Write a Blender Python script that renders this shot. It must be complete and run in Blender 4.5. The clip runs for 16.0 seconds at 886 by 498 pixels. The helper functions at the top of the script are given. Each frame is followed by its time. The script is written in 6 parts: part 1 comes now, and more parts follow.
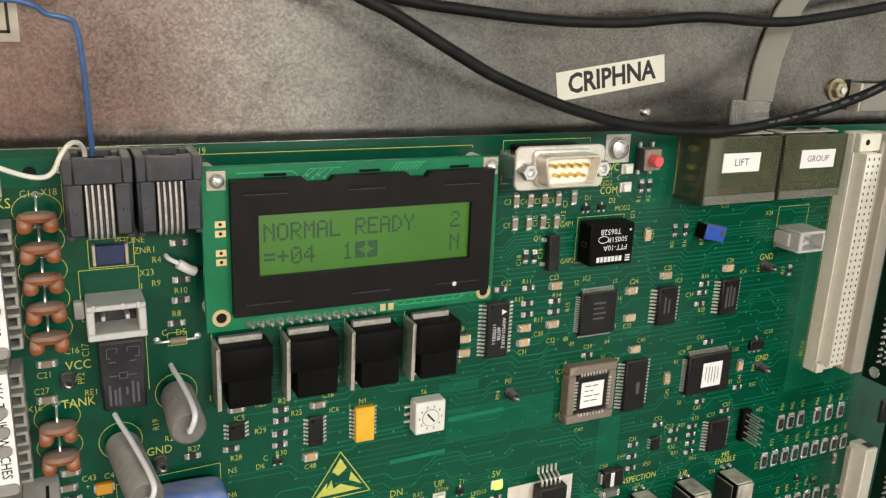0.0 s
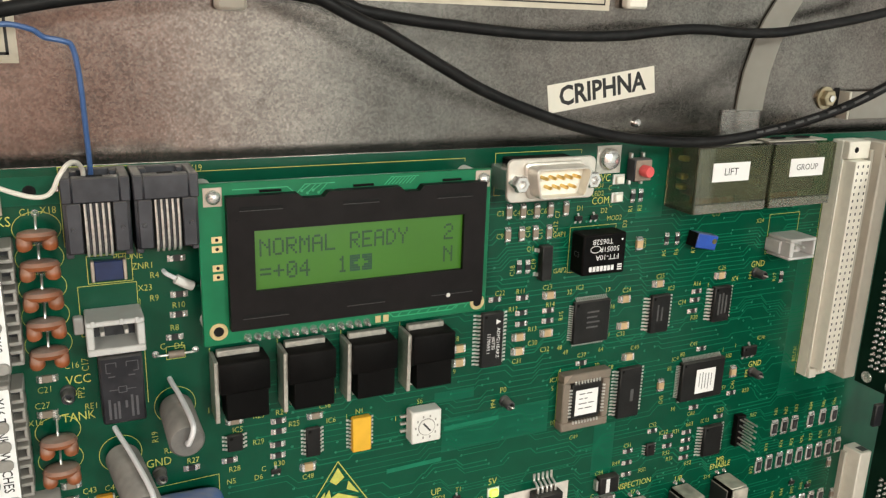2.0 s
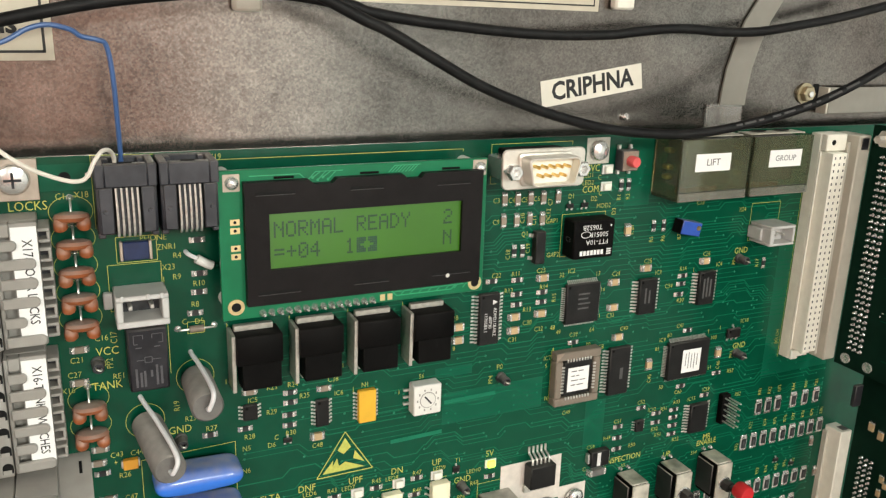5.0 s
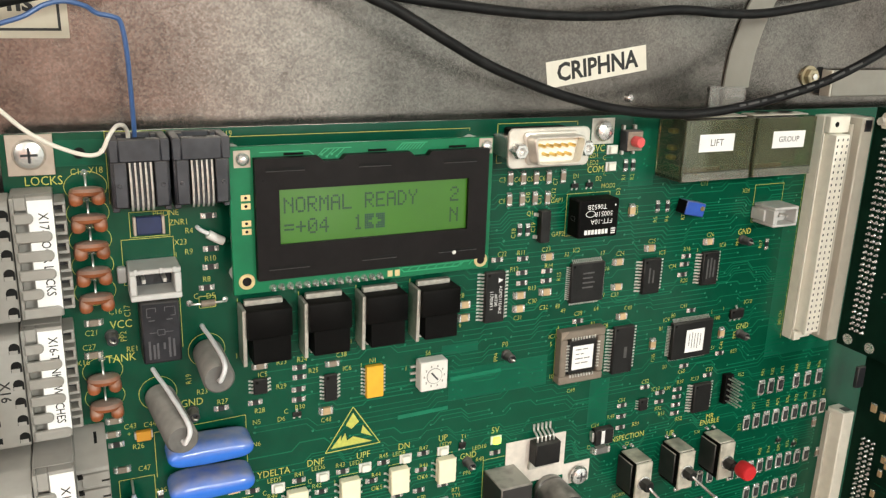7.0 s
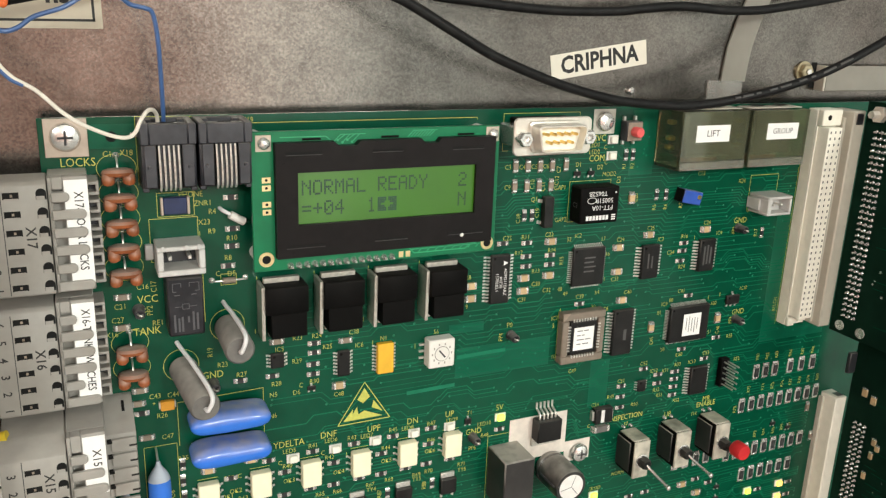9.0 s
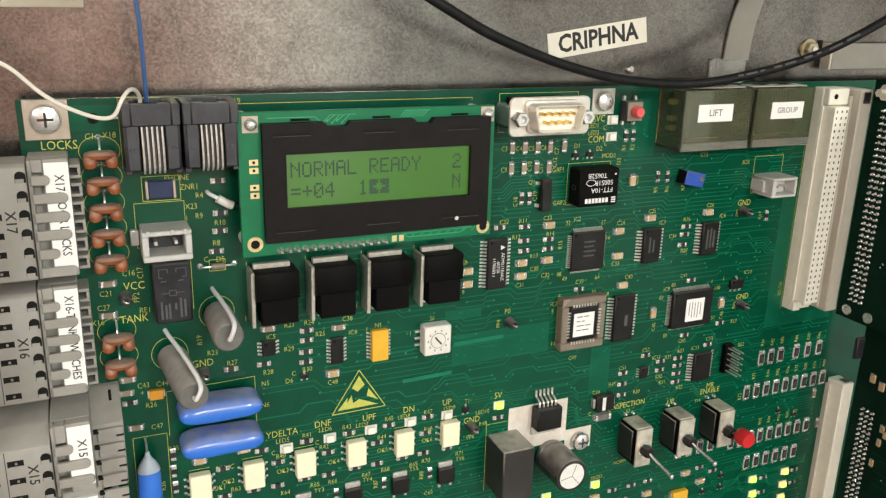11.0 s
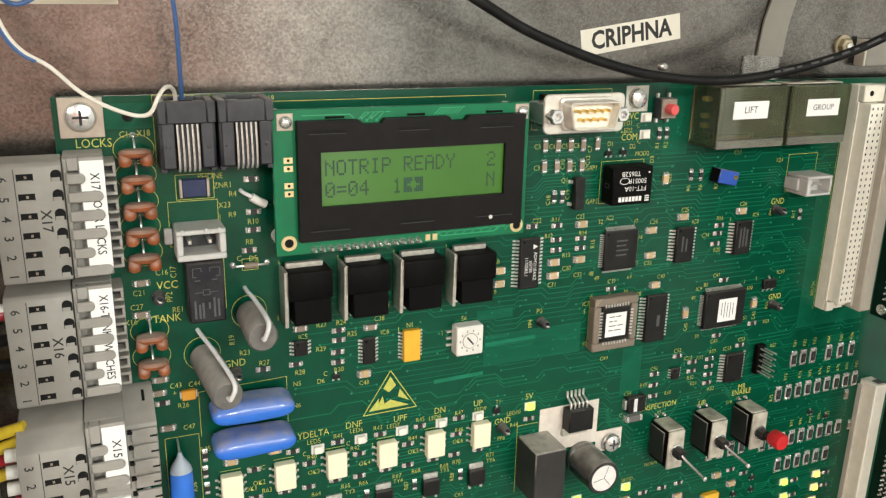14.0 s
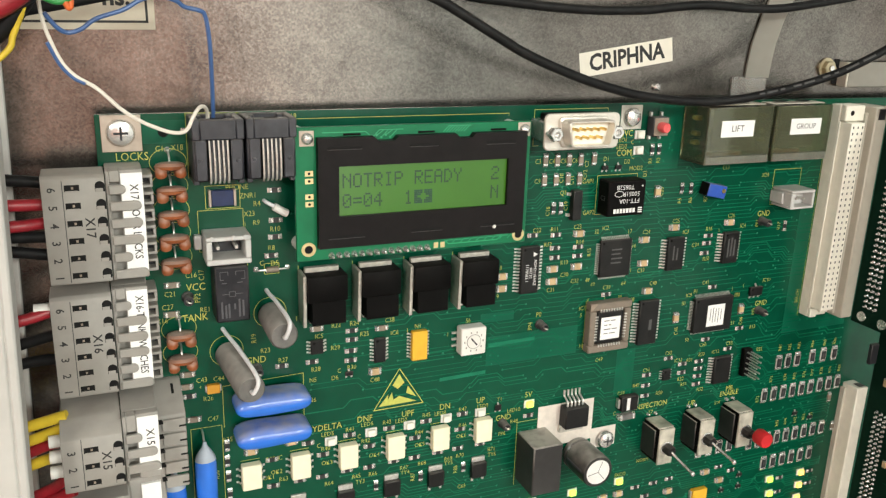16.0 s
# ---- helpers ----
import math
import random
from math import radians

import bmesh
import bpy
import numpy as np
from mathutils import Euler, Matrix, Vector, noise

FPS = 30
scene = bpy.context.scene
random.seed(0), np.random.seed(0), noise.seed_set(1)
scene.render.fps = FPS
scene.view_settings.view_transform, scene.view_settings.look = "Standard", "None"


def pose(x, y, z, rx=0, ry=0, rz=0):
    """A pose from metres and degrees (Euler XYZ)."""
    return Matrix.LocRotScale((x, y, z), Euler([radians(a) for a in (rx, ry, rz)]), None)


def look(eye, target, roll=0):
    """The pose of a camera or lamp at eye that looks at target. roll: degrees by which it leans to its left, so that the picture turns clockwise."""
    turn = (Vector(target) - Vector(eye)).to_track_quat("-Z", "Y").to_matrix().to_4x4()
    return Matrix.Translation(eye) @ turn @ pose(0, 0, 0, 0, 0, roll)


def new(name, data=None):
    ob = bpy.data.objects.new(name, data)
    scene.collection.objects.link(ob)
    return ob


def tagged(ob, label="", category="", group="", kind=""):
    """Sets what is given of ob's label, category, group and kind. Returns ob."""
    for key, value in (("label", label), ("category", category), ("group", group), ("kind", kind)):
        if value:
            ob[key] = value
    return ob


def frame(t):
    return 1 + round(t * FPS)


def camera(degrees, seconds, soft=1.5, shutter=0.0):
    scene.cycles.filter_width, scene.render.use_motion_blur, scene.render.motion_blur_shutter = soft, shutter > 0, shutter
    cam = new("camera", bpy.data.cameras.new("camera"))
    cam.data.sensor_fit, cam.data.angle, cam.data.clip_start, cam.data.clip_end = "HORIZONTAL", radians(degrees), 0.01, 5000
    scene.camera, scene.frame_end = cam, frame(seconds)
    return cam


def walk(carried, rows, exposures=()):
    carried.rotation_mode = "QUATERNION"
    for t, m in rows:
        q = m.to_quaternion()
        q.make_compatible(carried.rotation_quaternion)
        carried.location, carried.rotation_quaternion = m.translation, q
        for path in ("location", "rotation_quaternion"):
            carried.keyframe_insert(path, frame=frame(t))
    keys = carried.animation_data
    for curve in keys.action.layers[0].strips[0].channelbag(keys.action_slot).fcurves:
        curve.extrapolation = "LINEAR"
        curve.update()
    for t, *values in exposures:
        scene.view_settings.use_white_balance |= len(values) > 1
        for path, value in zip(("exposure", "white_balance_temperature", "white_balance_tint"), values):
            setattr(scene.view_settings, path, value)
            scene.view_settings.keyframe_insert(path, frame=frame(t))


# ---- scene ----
cam = camera(56.0, 16.0, 1.3)
PATH = [
    (0.0, (0.03075, -0.21488, 1.48086), (0.4415, 0.6529, 1.2010), 2.38),
    (0.5, (0.03481, -0.21696, 1.48224), (0.4451, 0.6521, 1.2057), 2.10),
    (1.0, (0.03602, -0.21638, 1.48020), (0.4474, 0.6514, 1.2013), 2.21),
    (1.5, (0.03394, -0.21618, 1.48224), (0.4453, 0.6519, 1.2043), 1.91),
    (2.0, (0.03106, -0.21806, 1.48419), (0.4424, 0.6508, 1.2086), 1.85),
    (2.5, (0.03127, -0.21991, 1.48270), (0.4427, 0.6492, 1.2083), 1.98),
    (3.0, (0.03074, -0.22079, 1.48153), (0.4413, 0.6489, 1.2077), 1.88),
    (3.5, (0.02917, -0.22215, 1.48376), (0.4379, 0.6481, 1.2088), 1.75),
    (6.0, (0.02217, -0.24181, 1.48456), (0.4291, 0.6289, 1.2083), 1.78),
    (6.5, (0.02201, -0.24132, 1.48087), (0.4257, 0.6294, 1.2000), 1.65),
    (7.0, (0.02161, -0.24111, 1.48057), (0.4220, 0.6307, 1.1982), 1.72),
    (7.5, (0.02178, -0.24217, 1.47951), (0.4214, 0.6294, 1.1955), 1.92),
    (8.0, (0.01975, -0.24748, 1.47967), (0.4197, 0.6244, 1.1971), 1.93),
    (8.5, (0.01754, -0.25200, 1.48002), (0.4153, 0.6215, 1.1993), 1.81),
    (9.0, (0.01429, -0.25444, 1.47915), (0.4098, 0.6193, 1.1961), 2.02),
    (9.5, (0.01703, -0.25365, 1.47612), (0.4107, 0.6189, 1.1868), 2.07),
    (10.0, (0.01896, -0.25183, 1.47547), (0.4111, 0.6211, 1.1853), 1.90),
    (12.5, (0.02078, -0.24874, 1.47363), (0.4031, 0.6267, 1.1780), 1.12),
    (13.0, (0.01742, -0.24522, 1.47359), (0.3992, 0.6309, 1.1792), 1.34),
    (13.5, (0.01943, -0.24362, 1.47253), (0.3987, 0.6337, 1.1785), 1.36),
    (14.0, (0.01475, -0.24510, 1.47313), (0.3906, 0.6344, 1.1813), 1.22),
    (14.5, (0.01481, -0.24655, 1.47340), (0.3906, 0.6336, 1.1834), 1.06),
    (15.0, (0.01112, -0.24570, 1.47420), (0.3907, 0.6324, 1.1828), 1.38),
    (15.5, (0.00702, -0.25449, 1.47867), (0.3876, 0.6252, 1.1937), 1.59),
    (16.0, (0.00487, -0.26235, 1.48001), (0.3810, 0.6187, 1.1932), 1.74),
]
walk(cam, [(t, look(eye, target, roll)) for t, eye, target, roll in PATH],
     [(0.0, -0.2), (3.5, -0.2), (6.5, -0.03), (8.5, -0.05), (10.0, -0.18), (12.5, -0.12), (14.5, -0.1), (16.0, -0.03)])

# ---- light: plant room, three ceiling tube fittings behind the viewer, added fill ----
world = bpy.data.worlds.new("room_air")
scene.world = world
world.use_nodes = True
world.node_tree.nodes["Background"].inputs[0].default_value = (1.0, 0.95, 0.88, 1)
world.node_tree.nodes["Background"].inputs[1].default_value = 0.02
scene.view_settings.exposure = 0.0


def area_lamp(name, eye, target, sx, sy, watts, colour):
    d = bpy.data.lights.new(name, "AREA")
    d.shape, d.size, d.size_y, d.energy, d.color = "RECTANGLE", sx, sy, watts, colour
    ob = new(name, d)
    ob.matrix_world = look(eye, target)
    return ob


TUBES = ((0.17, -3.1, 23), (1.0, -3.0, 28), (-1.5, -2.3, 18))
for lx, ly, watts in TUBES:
    area_lamp("tube_light", (lx, ly, 2.36), (0.15, 0.0, 1.4), 0.22, 0.5, watts, (0.955, 0.97, 0.88))
    # added fill under each fitting, facing down to raise the room's bounce
    area_lamp("room_fill_light", (lx, ly, 2.40), (lx, ly, 0.0), 0.22, 1.1, watts * 2.2, (0.955, 0.97, 0.88))


# ---- materials ----
def material(name, colour, rough=0.5, metal=0.0, vary=0.15, grain=400.0, bump=0.0, bump_scale=900.0,
             dirt=None, dirt_amount=0.0, dirt_scale=60.0, spec=0.5, random_tone=0.0, coat=0.0, transmission=0.0, alpha=1.0, dust_glare=0.0, emit=None, emit_strength=0.0):
    m = bpy.data.materials.new(name)
    m.use_nodes = True
    n, l = m.node_tree.nodes, m.node_tree.links
    b = n["Principled BSDF"]
    b.inputs["Roughness"].default_value = rough
    b.inputs["Metallic"].default_value = metal
    b.inputs["Specular IOR Level"].default_value = spec
    b.inputs["Coat Weight"].default_value = coat
    b.inputs["Coat Roughness"].default_value = 0.12
    b.inputs["Transmission Weight"].default_value = transmission
    b.inputs["Alpha"].default_value = alpha
    if emit:
        b.inputs["Emission Color"].default_value = (*emit, 1)
        b.inputs["Emission Strength"].default_value = emit_strength
    geo = n.new("ShaderNodeNewGeometry")
    fine = n.new("ShaderNodeTexNoise")
    fine.inputs["Scale"].default_value = grain
    fine.inputs["Detail"].default_value = 4
    l.new(geo.outputs["Position"], fine.inputs["Vector"])
    ramp = n.new("ShaderNodeValToRGB")
    dark = tuple(c * (1 - vary) for c in colour)
    light = tuple(min(1, c * (1 + vary)) for c in colour)
    ramp.color_ramp.elements[0].position, ramp.color_ramp.elements[1].position = 0.3, 0.7
    ramp.color_ramp.elements[0].color, ramp.color_ramp.elements[1].color = (*dark, 1), (*light, 1)
    l.new(fine.outputs["Fac"], ramp.inputs["Fac"])
    out = ramp.outputs["Color"]
    if random_tone:
        info = n.new("ShaderNodeObjectInfo")
        hsv = n.new("ShaderNodeHueSaturation")
        mul = n.new("ShaderNodeMath")
        mul.operation = "MULTIPLY_ADD"
        mul.inputs[1].default_value, mul.inputs[2].default_value = random_tone, 1 - random_tone / 2
        l.new(info.outputs["Random"], mul.inputs[0])
        l.new(mul.outputs[0], hsv.inputs["Value"])
        l.new(out, hsv.inputs["Color"])
        out = hsv.outputs["Color"]
    if dirt:
        big = n.new("ShaderNodeTexNoise")
        big.inputs["Scale"].default_value = dirt_scale
        big.inputs["Detail"].default_value = 6
        l.new(geo.outputs["Position"], big.inputs["Vector"])
        dr = n.new("ShaderNodeValToRGB")
        dr.color_ramp.elements[0].position, dr.color_ramp.elements[1].position = 0.45, 0.75
        dr.color_ramp.elements[1].color = (dirt_amount, dirt_amount, dirt_amount, 1)
        l.new(big.outputs["Fac"], dr.inputs["Fac"])
        mix = n.new("ShaderNodeMix")
        mix.data_type = "RGBA"
        l.new(dr.outputs["Color"], mix.inputs["Factor"])
        l.new(out, mix.inputs["A"])
        mix.inputs["B"].default_value = (*dirt, 1)
        out = mix.outputs["Result"]
    if dust_glare:
        # pale dusting and painted top glare on what faces up, broken by noise
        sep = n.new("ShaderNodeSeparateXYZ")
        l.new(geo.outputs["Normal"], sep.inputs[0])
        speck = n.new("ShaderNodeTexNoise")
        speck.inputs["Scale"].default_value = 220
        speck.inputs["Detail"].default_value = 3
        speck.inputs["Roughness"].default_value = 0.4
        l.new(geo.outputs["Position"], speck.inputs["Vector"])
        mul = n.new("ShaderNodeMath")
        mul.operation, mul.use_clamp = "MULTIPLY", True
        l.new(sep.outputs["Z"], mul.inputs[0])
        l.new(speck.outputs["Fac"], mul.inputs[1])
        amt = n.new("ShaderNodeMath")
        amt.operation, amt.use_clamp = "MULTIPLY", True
        amt.inputs[1].default_value = dust_glare * 2
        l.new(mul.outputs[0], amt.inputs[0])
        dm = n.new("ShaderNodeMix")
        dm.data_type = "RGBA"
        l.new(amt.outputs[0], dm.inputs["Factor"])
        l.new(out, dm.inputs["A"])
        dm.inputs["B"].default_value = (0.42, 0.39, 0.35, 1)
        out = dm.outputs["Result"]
    l.new(out, b.inputs["Base Color"])
    if bump:
        bn = n.new("ShaderNodeTexNoise")
        bn.inputs["Scale"].default_value = bump_scale
        bn.inputs["Detail"].default_value = 3
        l.new(geo.outputs["Position"], bn.inputs["Vector"])
        bp = n.new("ShaderNodeBump")
        bp.inputs["Strength"].default_value = bump
        bp.inputs["Distance"].default_value = 0.0003
        l.new(bn.outputs["Fac"], bp.inputs["Height"])
        l.new(bp.outputs["Normal"], b.inputs["Normal"])
    return m


def galvanised(name):
    """Hot-dip zinc: crystal spangle, soft stains, fine scratches, pink reflections put into the colour."""
    m = bpy.data.materials.new(name)
    m.use_nodes = True
    n, l = m.node_tree.nodes, m.node_tree.links
    b = n["Principled BSDF"]
    b.inputs["Metallic"].default_value = 1.0
    geo = n.new("ShaderNodeNewGeometry")
    cells = n.new("ShaderNodeTexVoronoi")
    cells.inputs["Scale"].default_value = 1700
    warp = n.new("ShaderNodeTexNoise")
    warp.inputs["Scale"].default_value = 160
    warp.inputs["Detail"].default_value = 3
    add = n.new("ShaderNodeVectorMath")
    add.operation = "MULTIPLY_ADD"
    add.inputs[1].default_value = (0.002, 0.002, 0.002)
    l.new(geo.outputs["Position"], warp.inputs["Vector"])
    l.new(warp.outputs["Color"], add.inputs[0])
    l.new(geo.outputs["Position"], add.inputs[2])
    l.new(add.outputs[0], cells.inputs["Vector"])
    stain = n.new("ShaderNodeTexNoise")
    stain.inputs["Scale"].default_value = 45
    stain.inputs["Detail"].default_value = 8
    stain.inputs["Roughness"].default_value = 0.65
    l.new(geo.outputs["Position"], stain.inputs["Vector"])
    sep = n.new("ShaderNodeSeparateColor")
    l.new(cells.outputs["Color"], sep.inputs[0])
    mixv = n.new("ShaderNodeMath")
    mixv.operation = "MULTIPLY_ADD"
    mixv.inputs[1].default_value = 0.34
    l.new(sep.outputs[0], mixv.inputs[0])
    l.new(stain.outputs["Fac"], mixv.inputs[2])
    ramp = n.new("ShaderNodeValToRGB")
    ramp.color_ramp.elements[0].position, ramp.color_ramp.elements[1].position = 0.36, 0.98
    ramp.color_ramp.elements[0].color = (0.112, 0.108, 0.102, 1)
    ramp.color_ramp.elements[1].color = (0.270, 0.260, 0.243, 1)
    l.new(mixv.outputs[0], ramp.inputs["Fac"])
    # faint pink blotches paint warm reflections into the zinc
    pink_tint = n.new("ShaderNodeTexNoise")
    pink_tint.inputs["Scale"].default_value = 7
    pink_tint.inputs["Detail"].default_value = 5
    l.new(geo.outputs["Position"], pink_tint.inputs["Vector"])
    pink_ramp = n.new("ShaderNodeValToRGB")
    pink_ramp.color_ramp.elements[0].position, pink_ramp.color_ramp.elements[1].position = 0.42, 0.62
    pink_ramp.color_ramp.elements[0].color, pink_ramp.color_ramp.elements[1].color = (1.0, 0.975, 0.955, 1), (1.0, 0.91, 0.88, 1)
    l.new(pink_tint.outputs["Fac"], pink_ramp.inputs["Fac"])
    tint = n.new("ShaderNodeMix")
    tint.data_type, tint.blend_type = "RGBA", "MULTIPLY"
    tint.inputs["Factor"].default_value = 1.0
    l.new(ramp.outputs["Color"], tint.inputs["A"])
    l.new(pink_ramp.outputs["Color"], tint.inputs["B"])
    l.new(tint.outputs["Result"], b.inputs["Base Color"])
    rr = n.new("ShaderNodeMath")
    rr.operation = "MULTIPLY_ADD"
    rr.inputs[1].default_value, rr.inputs[2].default_value = 0.10, 0.17
    l.new(sep.outputs[1], rr.inputs[0])
    l.new(rr.outputs[0], b.inputs["Roughness"])
    fine = n.new("ShaderNodeTexNoise")
    fine.inputs["Scale"].default_value = 1500
    fine.inputs["Detail"].default_value = 3
    l.new(geo.outputs["Position"], fine.inputs["Vector"])
    h = n.new("ShaderNodeMath")
    h.operation = "MULTIPLY_ADD"
    h.inputs[1].default_value = 0.6
    l.new(sep.outputs[2], h.inputs[0])
    l.new(fine.outputs["Fac"], h.inputs[2])
    bp = n.new("ShaderNodeBump")
    bp.inputs["Strength"].default_value = 0.05
    bp.inputs["Distance"].default_value = 0.0002
    l.new(h.outputs[0], bp.inputs["Height"])
    # every crystal lies at its own slight tilt
    tilt = n.new("ShaderNodeVectorMath")
    tilt.operation = "MULTIPLY_ADD"
    tilt.inputs[1].default_value = (0.012, 0.012, 0.012)
    tilt.inputs[2].default_value = (-0.006, -0.006, -0.006)
    l.new(cells.outputs["Color"], tilt.inputs[0])
    lean = n.new("ShaderNodeVectorMath")
    l.new(tilt.outputs[0], lean.inputs[0])
    l.new(geo.outputs["Normal"], lean.inputs[1])
    unit = n.new("ShaderNodeVectorMath")
    unit.operation = "NORMALIZE"
    l.new(lean.outputs[0], unit.inputs[0])
    l.new(unit.outputs[0], bp.inputs["Normal"])
    l.new(bp.outputs["Normal"], b.inputs["Normal"])
    return m


ZINC = galvanised("galvanised_steel")
MASK = material("green_solder_mask", (0.001, 0.058, 0.030), 0.24, 0, 0.12, 90, 0.05, 700, dirt=(0.003, 0.085, 0.043), dirt_amount=0.45, dirt_scale=14, spec=0.3)
TRACE = material("masked_copper_trace", (0.005, 0.135, 0.068), 0.26, 0, 0.1, 200, spec=0.35)
TRACE_BRIGHT = material("thinly_masked_copper_bar", (0.006, 0.160, 0.085), 0.3, 0, 0.1, 200, spec=0.3)
HEAT_PAD = material("dull_tinned_heat_pad", (0.74, 0.675, 0.61), 0.5, 0.15, 0.1, 300, 0.1, 700)
POUR = material("masked_copper_area", (0.002, 0.088, 0.047), 0.3, 0, 0.1, 60, spec=0.22)
# board green with the side-on cards' shade put into the colour
MASK_SHADED = material("shaded_green_solder_mask", (0.004, 0.020, 0.012), 0.75, 0, 0.2, 120, spec=0.04)
MASK_LCD = material("bright_green_solder_mask", (0.006, 0.155, 0.066), 0.3, 0, 0.1, 150, spec=0.3)
TRACE_LCD = material("bright_masked_trace", (0.03, 0.34, 0.15), 0.35, 0, 0.08, 150)
SILK = material("yellow_silkscreen_ink", (0.50, 0.51, 0.10), 0.6, 0, 0.15, 900)
BLACK = material("black_plastic", (0.0028, 0.0026, 0.0026), 0.6, 0, 0.2, 500, 0.1, 1500, dirt=(0.012, 0.011, 0.0105), dirt_amount=0.2, dirt_scale=80, spec=0.09, dust_glare=0.02)
EPOXY = material("black_moulded_epoxy", (0.007, 0.0068, 0.007), 0.45, 0, 0.2, 800, 0.2, 2500, dirt=(0.035, 0.034, 0.032), dirt_amount=0.25, dirt_scale=120, spec=0.3, dust_glare=0.12)
BEZEL = material("dull_black_painted_steel", (0.0075, 0.006, 0.0063), 0.5, 0, 0.2, 300, 0.08, 1200, dirt=(0.016, 0.014, 0.014), dirt_amount=0.4, dirt_scale=45, spec=0.16)
CHARCOAL = material("charcoal_plastic", (0.020, 0.021, 0.026), 0.5, 0, 0.15, 400, 0.1, 1500, dirt=(0.10, 0.097, 0.09), dirt_amount=0.25, dirt_scale=90, dust_glare=0.25)
RELAY_BLACK = material("matt_relay_case", (0.012, 0.012, 0.016), 0.5, 0, 0.2, 400, 0.1, 1500, dirt=(0.045, 0.045, 0.052), dirt_amount=0.5, dirt_scale=120, spec=0.3, dust_glare=0.15)
DUSTY_BLACK = material("dusty_black_case", (0.022, 0.021, 0.021), 0.45, 0, 0.15, 300, 0.1, 1200, dirt=(0.10, 0.095, 0.09), dirt_amount=0.3, dirt_scale=70, dust_glare=1.0)
SLEEVE = material("glossy_black_sleeve", (0.012, 0.012, 0.012), 0.28, 0, 0.15, 300, dirt=(0.08, 0.078, 0.075), dirt_amount=0.3, dirt_scale=90, dust_glare=0.55)
ALU_TOP = material("clean_aluminium_can_top", (0.88, 0.87, 0.85), 0.4, 0.25, 0.05, 400)
TAN_PLATE = material("dull_tan_plated_metal", (0.46, 0.385, 0.32), 0.5, 0.3, 0.08, 400, 0.1, 900)
DULL_PLATE = material("scuffed_dull_plating", (0.60, 0.565, 0.48), 0.36, 0.25, 0.15, 250, 0.1, 500, dirt=(0.12, 0.115, 0.085), dirt_amount=0.7, dirt_scale=170)
DAYLIGHT = material("bright_daylight_pane", (0.8, 0.8, 0.8), 0.2, emit=(1.0, 0.95, 0.86), emit_strength=2.4)
JACK = material("dusty_slate_plastic", (0.020, 0.021, 0.028), 0.5, 0, 0.15, 400, 0.1, 1500, dirt=(0.10, 0.10, 0.115), dirt_amount=0.4, dirt_scale=110, dust_glare=0.22)
BRASS = material("dull_brassy_plating", (0.46, 0.40, 0.27), 0.4, 0.8, 0.15, 400)
GREY = material("light_grey_plastic", (0.31, 0.297, 0.275), 0.5, 0, 0.06, 300, 0.08, 1200, dirt=(0.21, 0.185, 0.15), dirt_amount=0.5, dirt_scale=50, dust_glare=0.4)
# near black for patches and floors that paint the shade inside holes
HOLE_SHADE = material("painted_hole_shade", (0.006, 0.006, 0.006), 0.7, spec=0.2)
WHITE_PL = material("off_white_plastic", (0.74, 0.73, 0.69), 0.45, 0, 0.05, 300, dirt=(0.50, 0.47, 0.41), dirt_amount=0.3, dirt_scale=80)
BEIGE = material("beige_connector_plastic", (0.84, 0.82, 0.72), 0.45, 0, 0.05, 250, dirt=(0.66, 0.63, 0.53), dirt_amount=0.35, dirt_scale=60)
BEIGE_DK = material("grey_beige_connector_plastic", (0.50, 0.48, 0.41), 0.5, 0, 0.05, 250, dirt=(0.36, 0.33, 0.28), dirt_amount=0.3, dirt_scale=60)
CREAM = material("cream_optocoupler_plastic", (0.86, 0.82, 0.60), 0.5, 0, 0.04, 300)
CREAM_IN = material("cream_contact_insulator", (0.92, 0.905, 0.80), 0.45, 0, 0.04, 300)
TIN = material("tinned_metal", (0.70, 0.69, 0.65), 0.34, 0.7, 0.18, 900)
SOLDER = material("solder", (0.76, 0.76, 0.73), 0.25, 0.75, 0.25, 1200, 0.8, 1500)
STEEL = material("bright_plated_steel", (0.80, 0.79, 0.77), 0.24, 0.85, 0.08, 500)
NICKEL = material("nickel_plated_shell", (0.70, 0.665, 0.60), 0.36, 0.55, 0.1, 300, 0.1, 600)
ALU = material("dull_tinned_metal", (0.56, 0.54, 0.48), 0.42, 0.7, 0.15, 600, 0.1, 700)
GOLD = material("gold_plating", (0.86, 0.60, 0.22), 0.28, 1, 0.1, 600)
COPPER_PAD = material("tinned_gold_pad", (0.78, 0.62, 0.34), 0.4, 1, 0.1, 600)
BROWN_CER = material("brown_disc_ceramic", (0.255, 0.072, 0.022), 0.4, 0, 0.25, 250, dirt=(0.30, 0.16, 0.09), dirt_amount=0.35, dirt_scale=120, dust_glare=0.5)
TAN_CER = material("tan_chip_ceramic", (0.50, 0.36, 0.20), 0.5, 0, 0.12, 600, random_tone=0.3)
BROWN_CHIP = material("brown_chip_ceramic", (0.25, 0.20, 0.155), 0.5, 0, 0.15, 600, random_tone=0.4)
BLACK_CHIP = material("black_chip_resistor", (0.02, 0.02, 0.022), 0.35, 0, 0.15, 600)
BLUE_FILM = material("glossy_blue_epoxy", (0.022, 0.16, 0.70), 0.2, 0, 0.08, 200, dirt=(0.07, 0.21, 0.58), dirt_amount=0.3, dirt_scale=40, spec=0.6, dust_glare=0.5)
